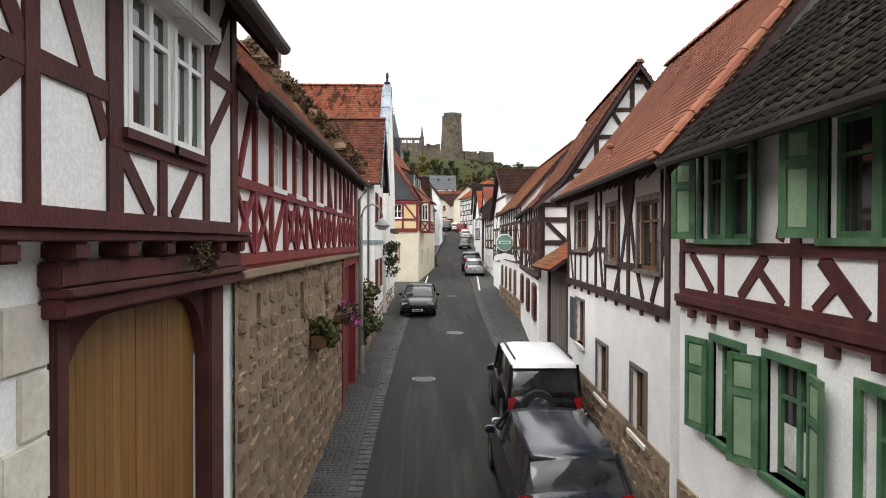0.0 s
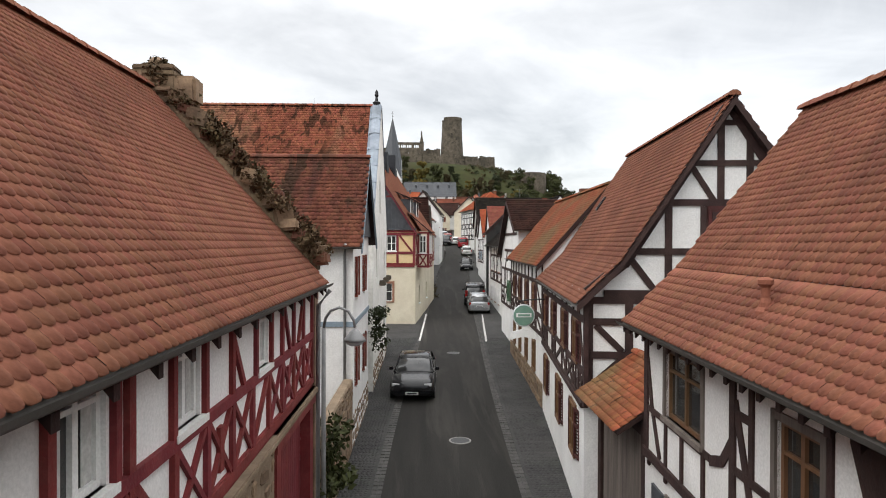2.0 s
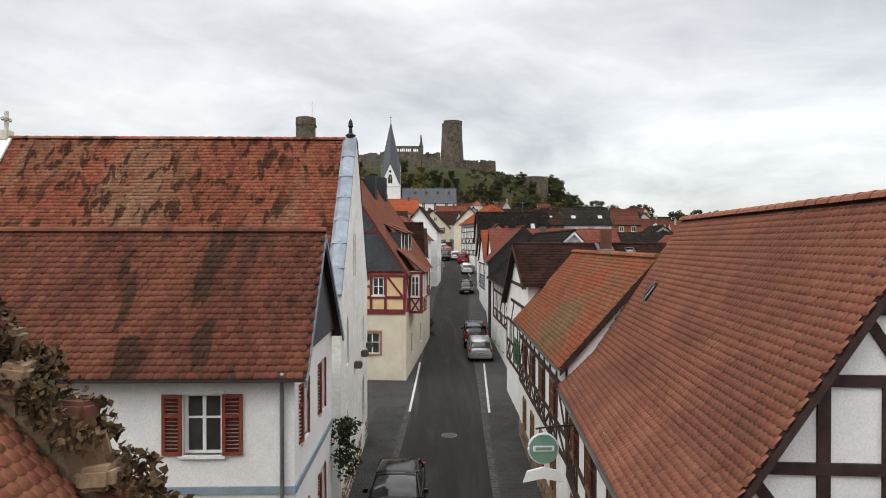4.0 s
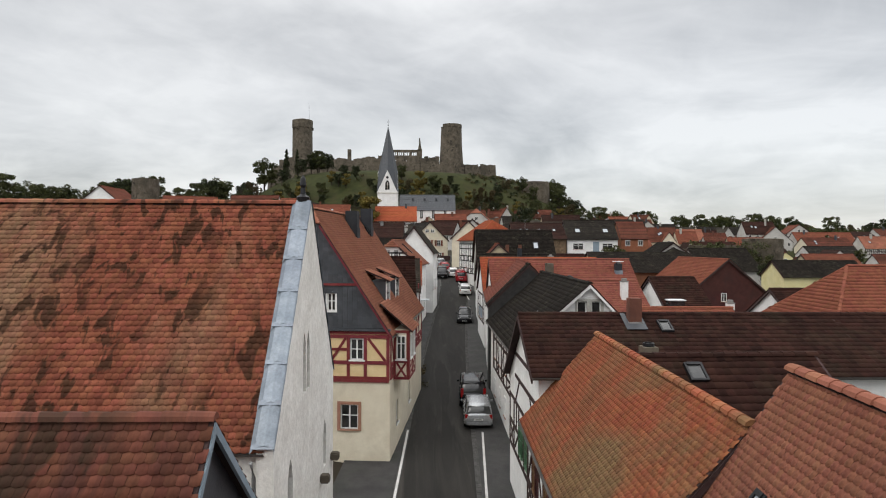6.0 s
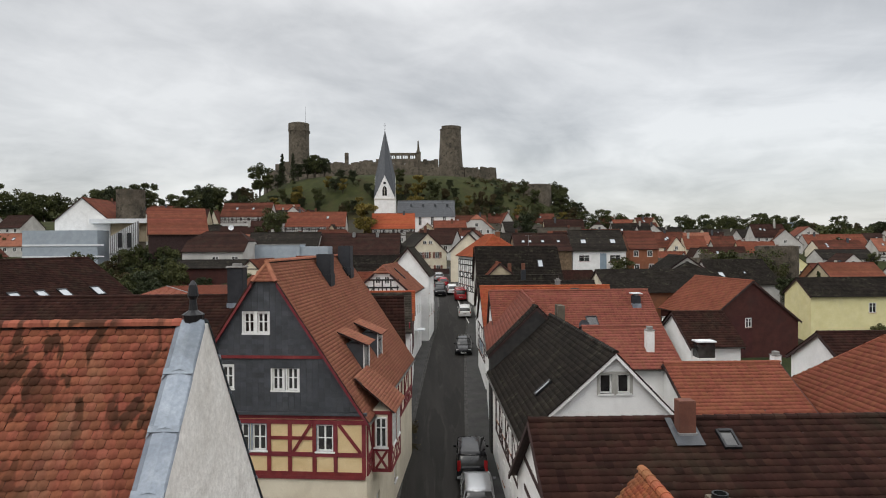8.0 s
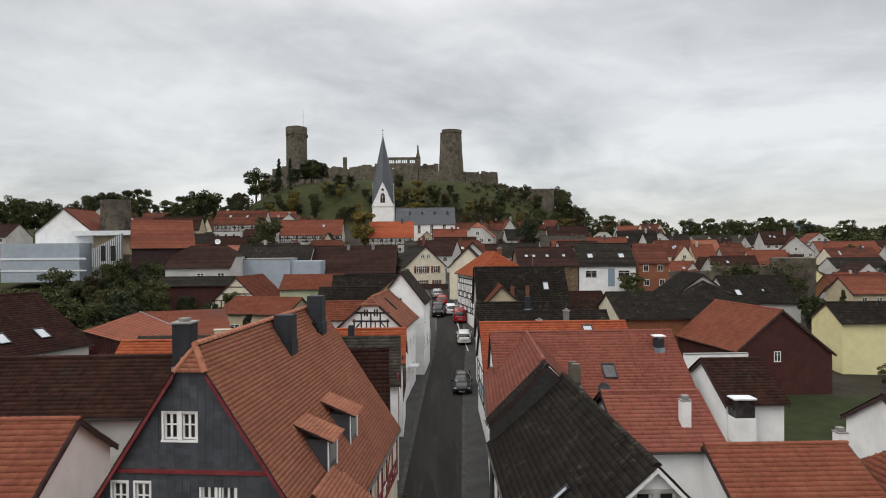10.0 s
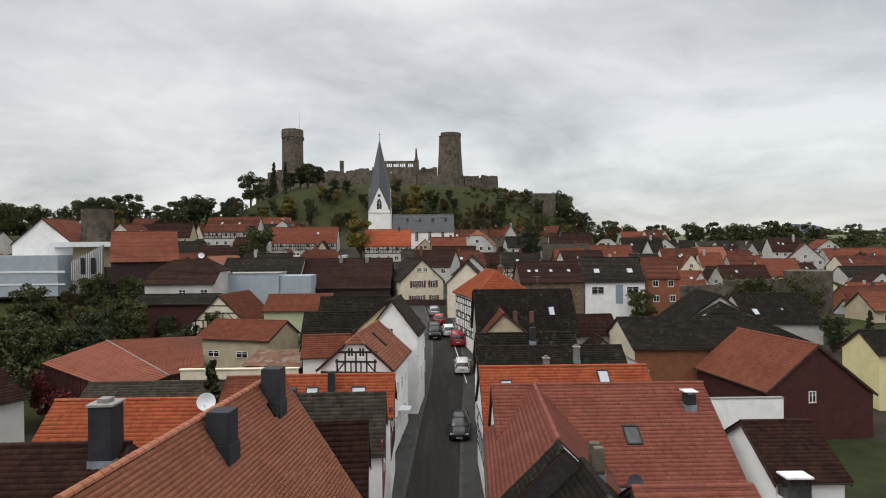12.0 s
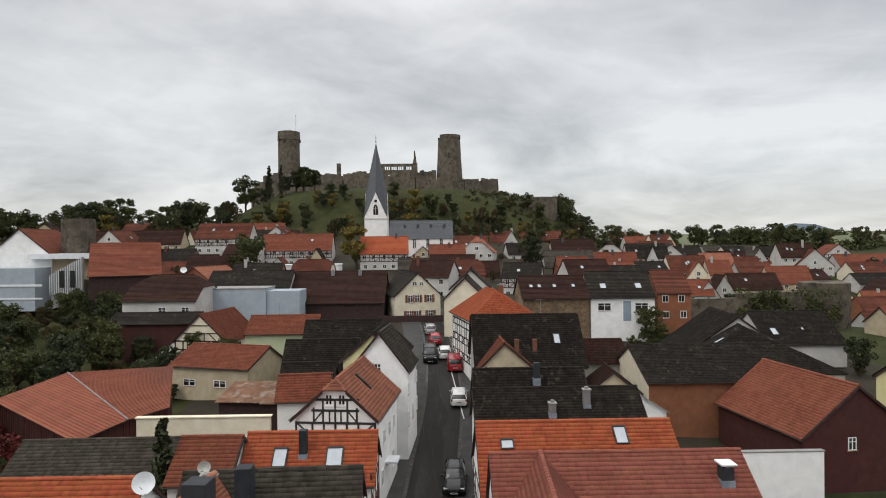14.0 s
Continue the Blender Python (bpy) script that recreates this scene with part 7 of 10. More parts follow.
# ---------------------------------------------------------------- the town beyond
def plain_windows(h, face, us, zs, w=0.8, hh=1.1, **k):
    h.windows(face, [(u, z, w, hh) for z in zs for u in us], depth=-0.03, **k)


def round_masonry(parent, x, y, r, z0, z1, seed):
    """Rough courses of stones round a tower, as one mesh."""
    rng = random.Random(seed)
    sh = Shape()
    z = z0
    while z < z1:
        step = rng.uniform(0.34, 0.52)
        a = rng.uniform(0, 1)
        end = a + 2 * math.pi - 0.1
        while a < end:
            w = rng.uniform(0.45, 1.0) / r
            m = Matrix.Translation((x, y, z)) @ Matrix.Rotation(a + w / 2, 4, "Z")
            sh.box(r - 0.2, r + rng.uniform(0.02, 0.13), -w * r / 2 + 0.03, w * r / 2 - 0.03, 0.02, min(step - 0.03, z1 - z + 0.2), m)
            a += w
        z += step
    tagged(part("masonry", sh, "stone_castle", parent), kind="stuff")


def town():
    House("red_shed_roof", "small building with a red tile roof", (-11.2, 83.8), (-7.9, 83.8), 9.5, 2.6, 2.6, 7.8, "plaster_white", "tile_red", "wave", category="outbuilding")
    House("long_dark_shed", "long low shed under a weathered dark tile roof", (-21.8, 86.0), (-11.4, 86.2), 8.75, 3.0, 3.2, 6.9, "plaster_tan", "tile_grey", "wave", category="shed")
    House("orange_yard_house", "low yard house with bright orange tile roof", (-18.5, 76.2), (-10.3, 76.2), 9.85, 3.0, 3.2, 7.4, "plaster_white", "tile_orange", "wave")
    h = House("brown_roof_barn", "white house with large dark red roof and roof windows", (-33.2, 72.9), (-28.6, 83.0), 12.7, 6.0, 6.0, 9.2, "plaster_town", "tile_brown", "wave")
    for y in (-3.6, -1.6, 0.2, 3.0):
        skylight(h, 1, y, 0.24, 0.8, 1.2, "pane_sky_reflect")
    plain_windows(h, "R", (-2.5, 0.5, 3.0), (5.0,), 1.0, 1.2)
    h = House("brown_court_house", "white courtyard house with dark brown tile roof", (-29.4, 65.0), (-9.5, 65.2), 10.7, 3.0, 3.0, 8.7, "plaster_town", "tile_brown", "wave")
    chimney(h, 0.5, 9.4, h.h - 0.5, h.h + 1.7, 1.0, 0.9, "slate_clad")
    plain_windows(h, "R", (-4.0, 0.0, 4.0), (5.2,), 1.0, 1.2)
    House("orange_gable_house", "orange-roofed house in the courtyard", (-19.5, 57.3), (-11.4, 57.3), 9.7, 2.6, 2.6, 8.0, "plaster_white", "tile_salmon", "wave")
    # barn of two low slopes that meet in a valley
    b = thing("barn", "red boarded barn under wide salmon tile slopes", "barn", Matrix.Translation((-29, 101, 3)))
    top, west, south, dip, east, back = (-3.6, 7.0, 5.9), (-8.2, 3.0, 4.2), (5.3, -8.0, 3.5), (8.15, -5.6, 4.53), (10.2, -2.6, 4.72), (5.6, 9.8, 5.9)
    slopes = [[west, south, dip, top], [dip, east, back, top]]
    r = part("roof", Shape().slab(slopes[0], 0.12).slab(slopes[1], 0.12), "timber_dark", b)
    lay_courses(slopes, "tile_salmon", r, 0.3)
    part("valley", Shape().tube([Vector(dip) + Vector((0, 0, 0.05)), Vector(top) + Vector((0, 0, 0.05))], 0.06, 6), "zinc", r)
    for p, q in ((west, south), (south, dip), (dip, east), (east, back)):
        p, q = Vector(p), Vector(q)
        n = (q - p).cross(Vector((0, 0, 1))).normalized() * 0.25
        foot = [Vector((v.x, v.y, -0.5)) - n for v in (p, q)]
        part("boarding", Shape().slab([foot[0], foot[1], q - n - Vector((0, 0, 0.1)), p - n - Vector((0, 0, 0.1))], 0.15), "boards_red", b)
        k = int((q - p).length / 0.5)
        for i in range(k):
            c = p + (q - p) * (i + 0.5) / k - n * 0.9
            part("batten", Shape().box(c.x - 0.04, c.x + 0.04, c.y - 0.04, c.y + 0.04, -0.5, c.z - 0.12), "boards_red", b)
    rng = random.Random(44)
    vine = [(-8.2 + 13.5 * t - 0.5 + rng.uniform(-0.2, 0.2), 3.0 - 11.0 * t - 0.6 + rng.uniform(-0.2, 0.2), rng.uniform(-0.3, 3.6 - 2.2 * t), rng.uniform(0.3, 0.6)) for t in [0.7 * rng.random() ** 1.3 for _ in range(80)]]
    part("creeper", array_mesh("creeper", *leaf_cloud(vine, 70, 0.11, 19), "leaf_red"), "leaf_red", b, "red autumn creeper on the boards")
    wall = thing("courtyard_wall", "long plastered courtyard wall", "wall", placed((-14, 92, 0)))
    part("wall", Shape().box(-3.7, 5.8, -0.2, 0.2, 3.0, 8.45), "plaster_cream", wall, bevel=0.03)
    part("coping", Shape().box(-3.8, 5.9, -0.28, 0.28, 8.45, 8.55), "plaster_cream", wall, bevel=0.02)
    h = House("yard_barn", "small tan barn with red tile roof", (-25.3, 124.0), (-15.6, 121.0), 9.0, 3.0, 4.4, 7.2, "plaster_tan", "tile_red", "wave", category="barn")
    plain_windows(h, "R", (-2.5, 1.5), (1.6,), 1.6, 0.8)
    for i, (x, y) in enumerate(((-14.3, 108.5), (-9.9, 107.6))):
        s = thing("rusty_shed", "lean-to shed with rusted sheet metal roof", "shed", placed((x, y, 3.1)) @ pose(0, 0, 0, 0, 0, -6))
        part("wall", Shape().box(-2.2, 2.2, -2.2, 2.2, -0.5, 3.0), "timber_dark", s)
        r = part("roof", Shape().slab([(-2.4, -2.6, 3.0), (2.4, -2.6, 3.0), (2.4, 2.4, 3.9), (-2.4, 2.4, 3.9)], 0.06), "rust_sheet", s)
        rib = Shape()
        for k in range(20):
            rib.slab([(-2.4 + k * 0.24, -2.6, 3.05), (-2.32 + k * 0.24, -2.6, 3.05), (-2.32 + k * 0.24, 2.4, 3.95), (-2.4 + k * 0.24, 2.4, 3.95)], 0.05)
        tagged(part("sheet_ribbing", rib, "rust_sheet", r), kind="stuff")
    h = House("timbered_barn", "cream half-timbered barn with red tile roof", (-29.3, 137.0), (-27.6, 147.0), 11.1, 3.9, 3.9, 7.4, "plaster_cream", "tile_red", "wave", category="barn", g=3.8)
    f = h.face["A"] @ Matrix.Translation((0, 0.01, 0))
    timbers(h.ob, f, [-3.8, -2.6, -1.3, 0, 1.3, 2.6, 3.8], [1.1, 2.3, 3.5], ["/|  |\\", " |  | "], "timber_dark", 0.18, 0.04)
    timbers(h.ob, f, [-2.5, -1.25, 0, 1.25, 2.5], [3.5, 4.6], ["/||\\"], "timber_dark", 0.17, 0.04, posts=False)
    beam(h.ob, f, -1.4, 5.7, 1.4, 5.7, 0.16, "timber_dark", 0.04, name="rail")
    part("lean_to", Shape().slab([f @ Vector(p) for p in ((-7.2, 0.1, 0), (-3.9, 0.1, 0), (-3.9, 0.1, 3.3), (-7.2, 0.1, 1.0))], 4.0), "plaster_white", h.ob, "white lean-to beside the barn")
    h = House("green_house", "pale green house with an orange and dark tile roof", (-19.4, 128.2), (-11.0, 128.2), 11.8, 3.2, 3.4, 10.0, "plaster_green", "tile_red", "wave")
    plain_windows(h, "R", (-2.6, 1.8), (3.2,), 1.6, 1.1)
    House("black_barn", "low building with black tile roof", (-11.0, 120.5), (-2.5, 120.9), 12.0, 4.0, 4.4, 9.0, "plaster_grey", "tile_dark", "wave", category="barn")
    House("black_yard_roof", "yard building with black tile roof", (-11.5, 112.5), (-4.2, 112.8), 10.9, 3.0, 3.4, 8.2, "plaster_grey", "tile_dark", "wave", category="barn")
    House("side_house", "house with red tile roof beside the half-timbered house", (-8.4, 96.0), (-4.6, 96.4), 10.6, 2.6, 2.1, 9.2, "plaster_white", "tile_red", "wave")
    House("low_dark_roof", "low yard building with a dark tile roof", (-10.2, 105.2), (-5.6, 105.4), 9.85, 2.2, 2.2, 8.4, "timber_dark", "tile_dark", "wave", category="shed")
    h = House("wide_brown_roof", "wide building with dark brown tile roof", (-21.3, 165.0), (-4.8, 165.0), 15.9, 7.0, 8.0, 10.8, "timber_dark", "tile_brown", "courses", category="barn")
    for y in (-1.5, 3.5):
        chimney(h, 1.0, y, 14.8 - h.g, 16.4 - h.g, 0.8, 0.6, "zinc")
    h = House("hipped_white_house", "white house with dark hipped roof", (-43.5, 150.0), (-32.5, 150.0), 16.2, 5.6, 6.0, 12.6, "plaster_town", "tile_brown", "courses", hips=(0.5, 0.5))
    plain_windows(h, "R", (0.5, 4.0), (h.e - 2.3,), 1.2, 1.2)
    House("dark_low_wing", "dark-roofed wing below the white house", (-43, 141.5), (-30.5, 141.5), 11.0, 2.5, 3.0, 9.8, "boards_red", "tile_dark", "courses", category="outbuilding")
    s = thing("blue_grey_hall", "flat blue-grey rendered hall", "building", placed((-26, 155, 5)))
    part("wall", Shape().box(-7.6, 2.2, -3, 3, 0, 8.6).box(2.2, 7.7, -2.6, 3, 0, 8.2), "sheet_blue", s, bevel=0.03)
    part("roof", Shape().box(-7.7, 2.3, -3.1, 3.1, 8.6, 8.75), "concrete", s)
    House("dark_back_roof", "house with dark roof behind the hall", (-36, 163), (-21.5, 163), 16.2, 4.5, 5.0, 13.0, "plaster_town", "tile_dark", "courses")
    h = House("yellow_gable_house", "pale yellow gabled house with a dark roof", (1.2, 157.0), (-2.2, 170.0), 15.8, 4.0, 4.0, 12.0, "plaster_cream", "tile_dark", "courses", g=7.0)
    plain_windows(h, "A", (-0.6, 0.6), (6.5,), 0.8, 0.7)
    plain_windows(h, "A", (-1.4, -0.2, 2.0), (3.6,), 0.9, 1.3, shutters="shutter_brown")
    plain_windows(h, "A", (-1.6, -0.4, 2.2), (0.9,), 0.9, 1.3, shutters="shutter_brown")
    plain_windows(h, "L", (-4, -1, 2), (2.8,), 0.8, 1.1)
    w = thing("dark_garden_wall", "dark wall in front of the yellow house", "wall", placed((1.5, 154.5, 6.4)))
    part("wall", Shape().box(-7, 4, -0.2, 0.2, 0, 2.2), "timber_dark", w)
    h = House("cream_gable_house", "cream gabled house at the bend of the street", (8.6, 143.0), (9.6, 153.0), 15.6, 3.2, 3.2, 12.4, "plaster_cream", "tile_dark", "courses")
    plain_windows(h, "L", (-3, 0, 3), (3.0, 5.4), 0.8, 1.1)
    House("white_gable_second", "white gabled house behind the bend", (10.2, 155.0), (11.0, 164.0), 16.4, 3.4, 3.4, 13.2, "plaster_town", "tile_dark", "courses")
    h = House("red_boarded_barn", "dark red boarded barn with red tile roof", (36.4, 94.7), (34.9, 105.8), 9.45, 4.7, 5.5, 5.15, "boards_red", "tile_salmon", "wave", category="barn", ze2=5.75)
    plain_windows(h, "A", (-0.5,), (3.6,), 0.7, 1.0)
    s = thing("fire_wall", "blank white rendered fire wall over the yard", "wall", placed((27.2, 89.3, 0)))
    part("wall", Shape().box(-2.6, 3.1, -0.2, 0.2, -0.5, 6.2), "plaster_white", s, bevel=0.02)
    part("coping", Shape().box(-2.65, 3.15, -0.25, 0.25, 6.2, 6.27), "concrete", s, bevel=0.02)
    h = House("brick_barn", "orange brick barn under a dark tile roof", (24.0, 112.0), (38.5, 112.0), 10.0, 5.0, 6.0, 7.5, "brick_red", "tile_dark", "wave", category="barn")
    part("gable_render", Shape().slab([h.face["A"] @ Vector(p) for p in ((-4.9, 0.02, 0.0), (5.9, 0.02, 0.0), (5.9, 0.02, h.e - 0.15), (0, 0.02, h.h - 0.15), (-4.9, 0.02, h.e - 0.15))], 0.03), "plaster_cream", h.ob, "cream rendered gable end")
    House("cream_gable_end", "narrow tan gabled house", (20.9, 107.0), (21.2, 111.0), 8.3, 2.4, 2.4, 6.4, "plaster_tan", "tile_brown", "wave")
    House("brown_roof_lean", "low building with a brown tile roof", (18.5, 119.0), (25.0, 119.0), 9.6, 3.2, 3.4, 7.6, "plaster_grey", "tile_brown", "wave")
    House("black_gable_house", "white gable under a black tile roof", (40.9, 123.3), (42.3, 134.5), 11.5, 7.0, 7.0, 6.4, "plaster_town", "tile_dark", "wave")
    h = House("black_hipped_house", "low house with a hipped black tile roof", (40.0, 115.6), (40.7, 123.0), 10.6, 7.8, 8.6, 6.2, "plaster_grey", "tile_dark", "wave", hips=(0.999, 0.0))
    skylight(h, -1, 1.2, 0.62, 0.7, 1.2, "pane_sky_reflect")
    h = House("black_long_house", "long white building with black roof and roof window", (49.6, 138.3), (60.3, 138.3), 10.45, 5.0, 6.0, 6.6, "plaster_town", "tile_dark", "wave")
    skylight(h, 1, -3.6, 0.35, 0.9, 1.5, "pane_sky_reflect")
    skylight(h, 1, 0.6, 0.42, 0.4, 0.6, "pane_sky_reflect")
    h = House("black_roof_white_house", "modern white house with black tile roof and roof windows", (28.4, 149.5), (38.2, 149.0), 16.0, 5.0, 5.0, 12.3, "plaster_white", "tile_dark", "courses")
    plain_windows(h, "R", (-2.8, 2.9), (h.e - 2.2,), 2.0, 1.2)
    part("stair_light", Shape().box(0.1, 1.3, 0, 0.03, h.e - 3.8, h.e - 0.7, h.face["R"]), "paint_bluegrey", h.ob)
    skylight(h, 1, -2.6, 0.4, 1.0, 1.3, "pane_sky_reflect")
    skylight(h, 1, 2.9, 0.4, 1.0, 1.3, "pane_sky_reflect")
    h = House("stone_long_house", "stone house with long brown tile roof and roof windows", (17.6, 149.5), (27.9, 149.5), 15.4, 5.0, 5.2, 12.3, "stone_rubble", "tile_brown", "courses")
    for y in (-3.5, -2.2, 0.2, 3.2):
        skylight(h, 1, y, 0.5, 0.6, 0.9, "pane_sky_reflect")
    h = House("end_house", "white house with a red tile roof beyond the black roofs", (80.0, 153.5), (91.0, 153.5), 9.2, 4.0, 4.2, 6.4, "plaster_tan", "tile_red", "courses")
    plain_windows(h, "R", (-3.4, -0.6, 2.4), (h.e - 2.0,), 1.0, 1.2)
    h = House("yellow_house", "bright yellow rendered house with a dark roof", (48.2, 106.5), (59.5, 106.5), 9.0, 2.9, 2.9, 7.1, "plaster_yellow", "tile_dark", "wave")
    plain_windows(h, "R", (2.0,), (4.2,), 0.9, 1.2)
    House("big_salmon_roof", "building with a broad salmon tile roof", (20.2, 57.3), (42.5, 57.3), 9.95, 7.0, 7.0, 4.15, "plaster_white", "tile_salmon", "wave", category="barn", hips=(1.0, 0.0))
    for x, y, z in ((21.25, 62.4, 7.2), (14.24, 63.2, 8.6)):
        c = thing("white_chimney", "slim white rendered chimney", "chimney", placed((x, y, 0)))
        part("shaft", Shape().box(-0.23, 0.23, -0.23, 0.23, 0, z), "plaster_white", c, bevel=0.02)
        part("cap", Shape().box(-0.25, 0.25, -0.25, 0.25, z, z + 0.06).box(-0.15, 0.15, -0.15, 0.15, z + 0.08, z + 0.25), "concrete", c)
    # white house with a metal roof terrace, and the sheds below it
    h = House("white_gabled_block", "white gabled building with flat-roofed extension", (-75.8, 171.0), (-76.2, 184.0), 24.5, 6.0, 6.0, 19.4, "plaster_white", "tile_red", "courses", g=9.0)
    s = thing("grey_hall", "pale grey metal hall with flat roof", "building", placed((-72, 170, 9)))
    part("wall", Shape().box(-14, 2, -4, 2, 0, 8.0), "sheet_blue", s)
    part("terrace", Shape().box(-1.5, 11.0, -0.5, 5, 9.6, 10.6), "metal_white", s)
    part("loggia", Shape().box(-1, 10, 1.5, 4, 5.5, 9.6), "plaster_tan", s)
    side = part("side_wall", Shape().slab([(3.6, -2.0, 2.5), (9.8, -2.0, 3.2), (9.8, -2.0, 10.0), (3.6, -2.0, 6.6)], 0.4), "zinc", s, "ribbed pale metal side wall")
    for i in range(15):
        x = 3.8 + i * 0.42
        part("rib", Shape().box(x - 0.05, x + 0.05, -2.46, -2.4, 3.0, 6.5 + (x - 3.6) * 0.54), "metal_white", side)
    for x in (5.6, 7.6):
        part("door", Shape().box(x, x + 0.9, -2.5, -2.46, 4.2, 7.4), "metal_dark", side)
    part("rail", Shape().box(-14, 3.4, -4.12, -4.02, 4.6, 5.0).box(-14, 3.4, -4.12, -4.02, 2.2, 2.5), "metal_white", s)
    House("wide_red_roof", "building with wide red tile roof", (-57.5, 162.3), (-47.3, 166.8), 21.5, 7.0, 8.0, 16.0, "timber_dark", "tile_red", "courses")
    t = thing("town_tower", "round stone tower of the town wall", "tower", placed((-67.8, 177, 8)))
    part("wall", Shape().lathe((0, 0, 0), [(3.1, 0), (3.0, 10), (2.95, 18.0), (3.05, 18.05), (3.05, 18.4), (2.2, 18.4), (2.2, 17.0)], 28), "stone_castle", t, smooth=False)
    part("opening", Shape().box(-0.1, 0.9, -3.2, -2.8, 9.5, 11.0), "dark_gap", t)
    round_masonry(t, 0, 0, 3.0, 6.0, 18.3, 3)
    # town wall on the right, ivy over part of it
    w = thing("town_wall", "old rubble town wall partly grown with ivy", "wall", placed((0, 0, 0)))
    sh = Shape()
    for (x0, y0), (x1, y1), z in (((38, 160), (60, 163), 10.2), ((60, 163), (76, 167), 11.0), ((76, 167), (85, 172), 12.6)):
        d = Vector((x1 - x0, y1 - y0, 0)).normalized()
        n = Vector((-d.y, d.x, 0)) * 0.5
        a, b = Vector((x0, y0, 0)), Vector((x1, y1, 0))
        sh.slab([a - n + Vector((0, 0, z)), b - n + Vector((0, 0, z)), b + n + Vector((0, 0, z)), a + n + Vector((0, 0, z))], 12)
    part("wall", sh, "stone_castle", w)
    tw = Shape().lathe((79.6, 168.5, 0), [(4.4, 0), (4.3, 12.4), (4.4, 12.5), (3.6, 12.6)], 24)
    part("bastion", tw, "stone_castle", w)
    round_masonry(w, 79.6, 168.5, 4.35, 3.0, 12.4, 6)
    rng = random.Random(12)
    ivy = leaf_cloud([(rng.uniform(60, 79), 162.4 + (0.24 * rng.uniform(0, 4)), rng.uniform(6.5, 11.3), rng.uniform(0.7, 1.3)) for _ in range(60)], 60, 0.22, 5)
    part("ivy", array_mesh("ivy", *ivy, "leaf_green"), "leaf_green", w)


# houses of the far town: "f" with the ridge across the view (x from, x to, y, ridge, eave), "g" with a gable towards it (x, half-width, y, ridge, eave)
QUARTER_WEST = [
    ("f", -114.1, -106.4, 234.5, 25.7, 21.5, "tile_red", "plaster_tan"), ("f", -113.1, -94.7, 266.5, 26.8, 22.2, "tile_brown", "plaster_tan"),
    ("f", -113.1, -101.8, 292.5, 30.1, 27.2, "tile_old", "plaster_white"), ("f", -90.1, -76.8, 254.5, 26.7, 22.1, "tile_brown", "plaster_tan"),
    ("f", -78.3, -66.9, 237.5, 20.5, 16.5, "tile_dark", "brick_red"), ("g", -104.2, 2.9, 280.5, 25.7, 21.2, "tile_red", "plaster_tan"),
    ("g", -76.8, 2.5, 259.5, 26.5, 20.0, "tile_old", "plaster_cream"), ("f", -68.1, -51.5, 244.5, 28.2, 23.6, "tile_old", "T"),
    ("f", -59.4, -47.8, 270.5, 29.1, 25.5, "tile_red", "plaster_white"), ("f", -45.7, -25.6, 234.5, 24.5, 19.9, "tile_red", "T"),
    ("g", -55.5, 3.2, 306.5, 35.5, 29.3, "tile_old", "plaster_white"), ("f", -54.8, -39.0, 307.5, 35.3, 30.7, "tile_old", "brick_red"),
    ("g", -37.4, 3.3, 215.5, 18.0, 14.2, "tile_old", "T"), ("f", -70.6, -61.5, 222.5, 17.1, 13.5, "tile_old", "plaster_tan"),
    ("f", -62.6, -55.2, 220.5, 16.7, 13.6, "tile_red", "plaster_tan"),
]
QUARTER_CHURCH = [
    ("g", -29.2, 2.9, 226.5, 20.2, 15.6, "tile_dark", "plaster_tan"), ("f", -16.2, -3.2, 224.5, 23.4, 18.8, "tile_orange", "T"),
    ("g", 0.9, 3.9, 230.5, 20.5, 17.1, "tile_old", "plaster_tan"), ("f", 2.8, 12.6, 222.5, 21.0, 16.9, "tile_red", "plaster_cream"),
    ("f", -5.5, 7.1, 217.5, 17.4, 12.8, "tile_grey", "plaster_grey"), ("f", 8.3, 21.3, 250.5, 23.7, 19.1, "tile_old", "T"),
    ("f", 9.2, 21.4, 216.5, 16.5, 12.3, "tile_brown", "plaster_tan"), ("g", 30.7, 3.3, 262.5, 25.4, 20.2, "tile_red", "plaster_white"),
    ("f", 24.1, 30.8, 268.5, 25.1, 21.6, "tile_old", "plaster_white"), ("f", 36.1, 51.0, 280.5, 25.5, 22.0, "tile_old", "brick_red"),
    ("f", 42.8, 56.7, 255.5, 22.3, 18.4, "tile_brown", "plaster_tan"), ("f", 26.4, 35.6, 242.5, 21.2, 17.8, "tile_dark", "plaster_white"),
    ("f", 36.0, 50.1, 230.5, 18.9, 14.3, "tile_grey", "plaster_grey"), ("g", 30.8, 2.5, 222.5, 18.0, 12.5, "tile_grey", "plaster_cream"),
    ("f", 36.6, 44.8, 214.5, 17.4, 13.0, "tile_red", "brick_red"),
]
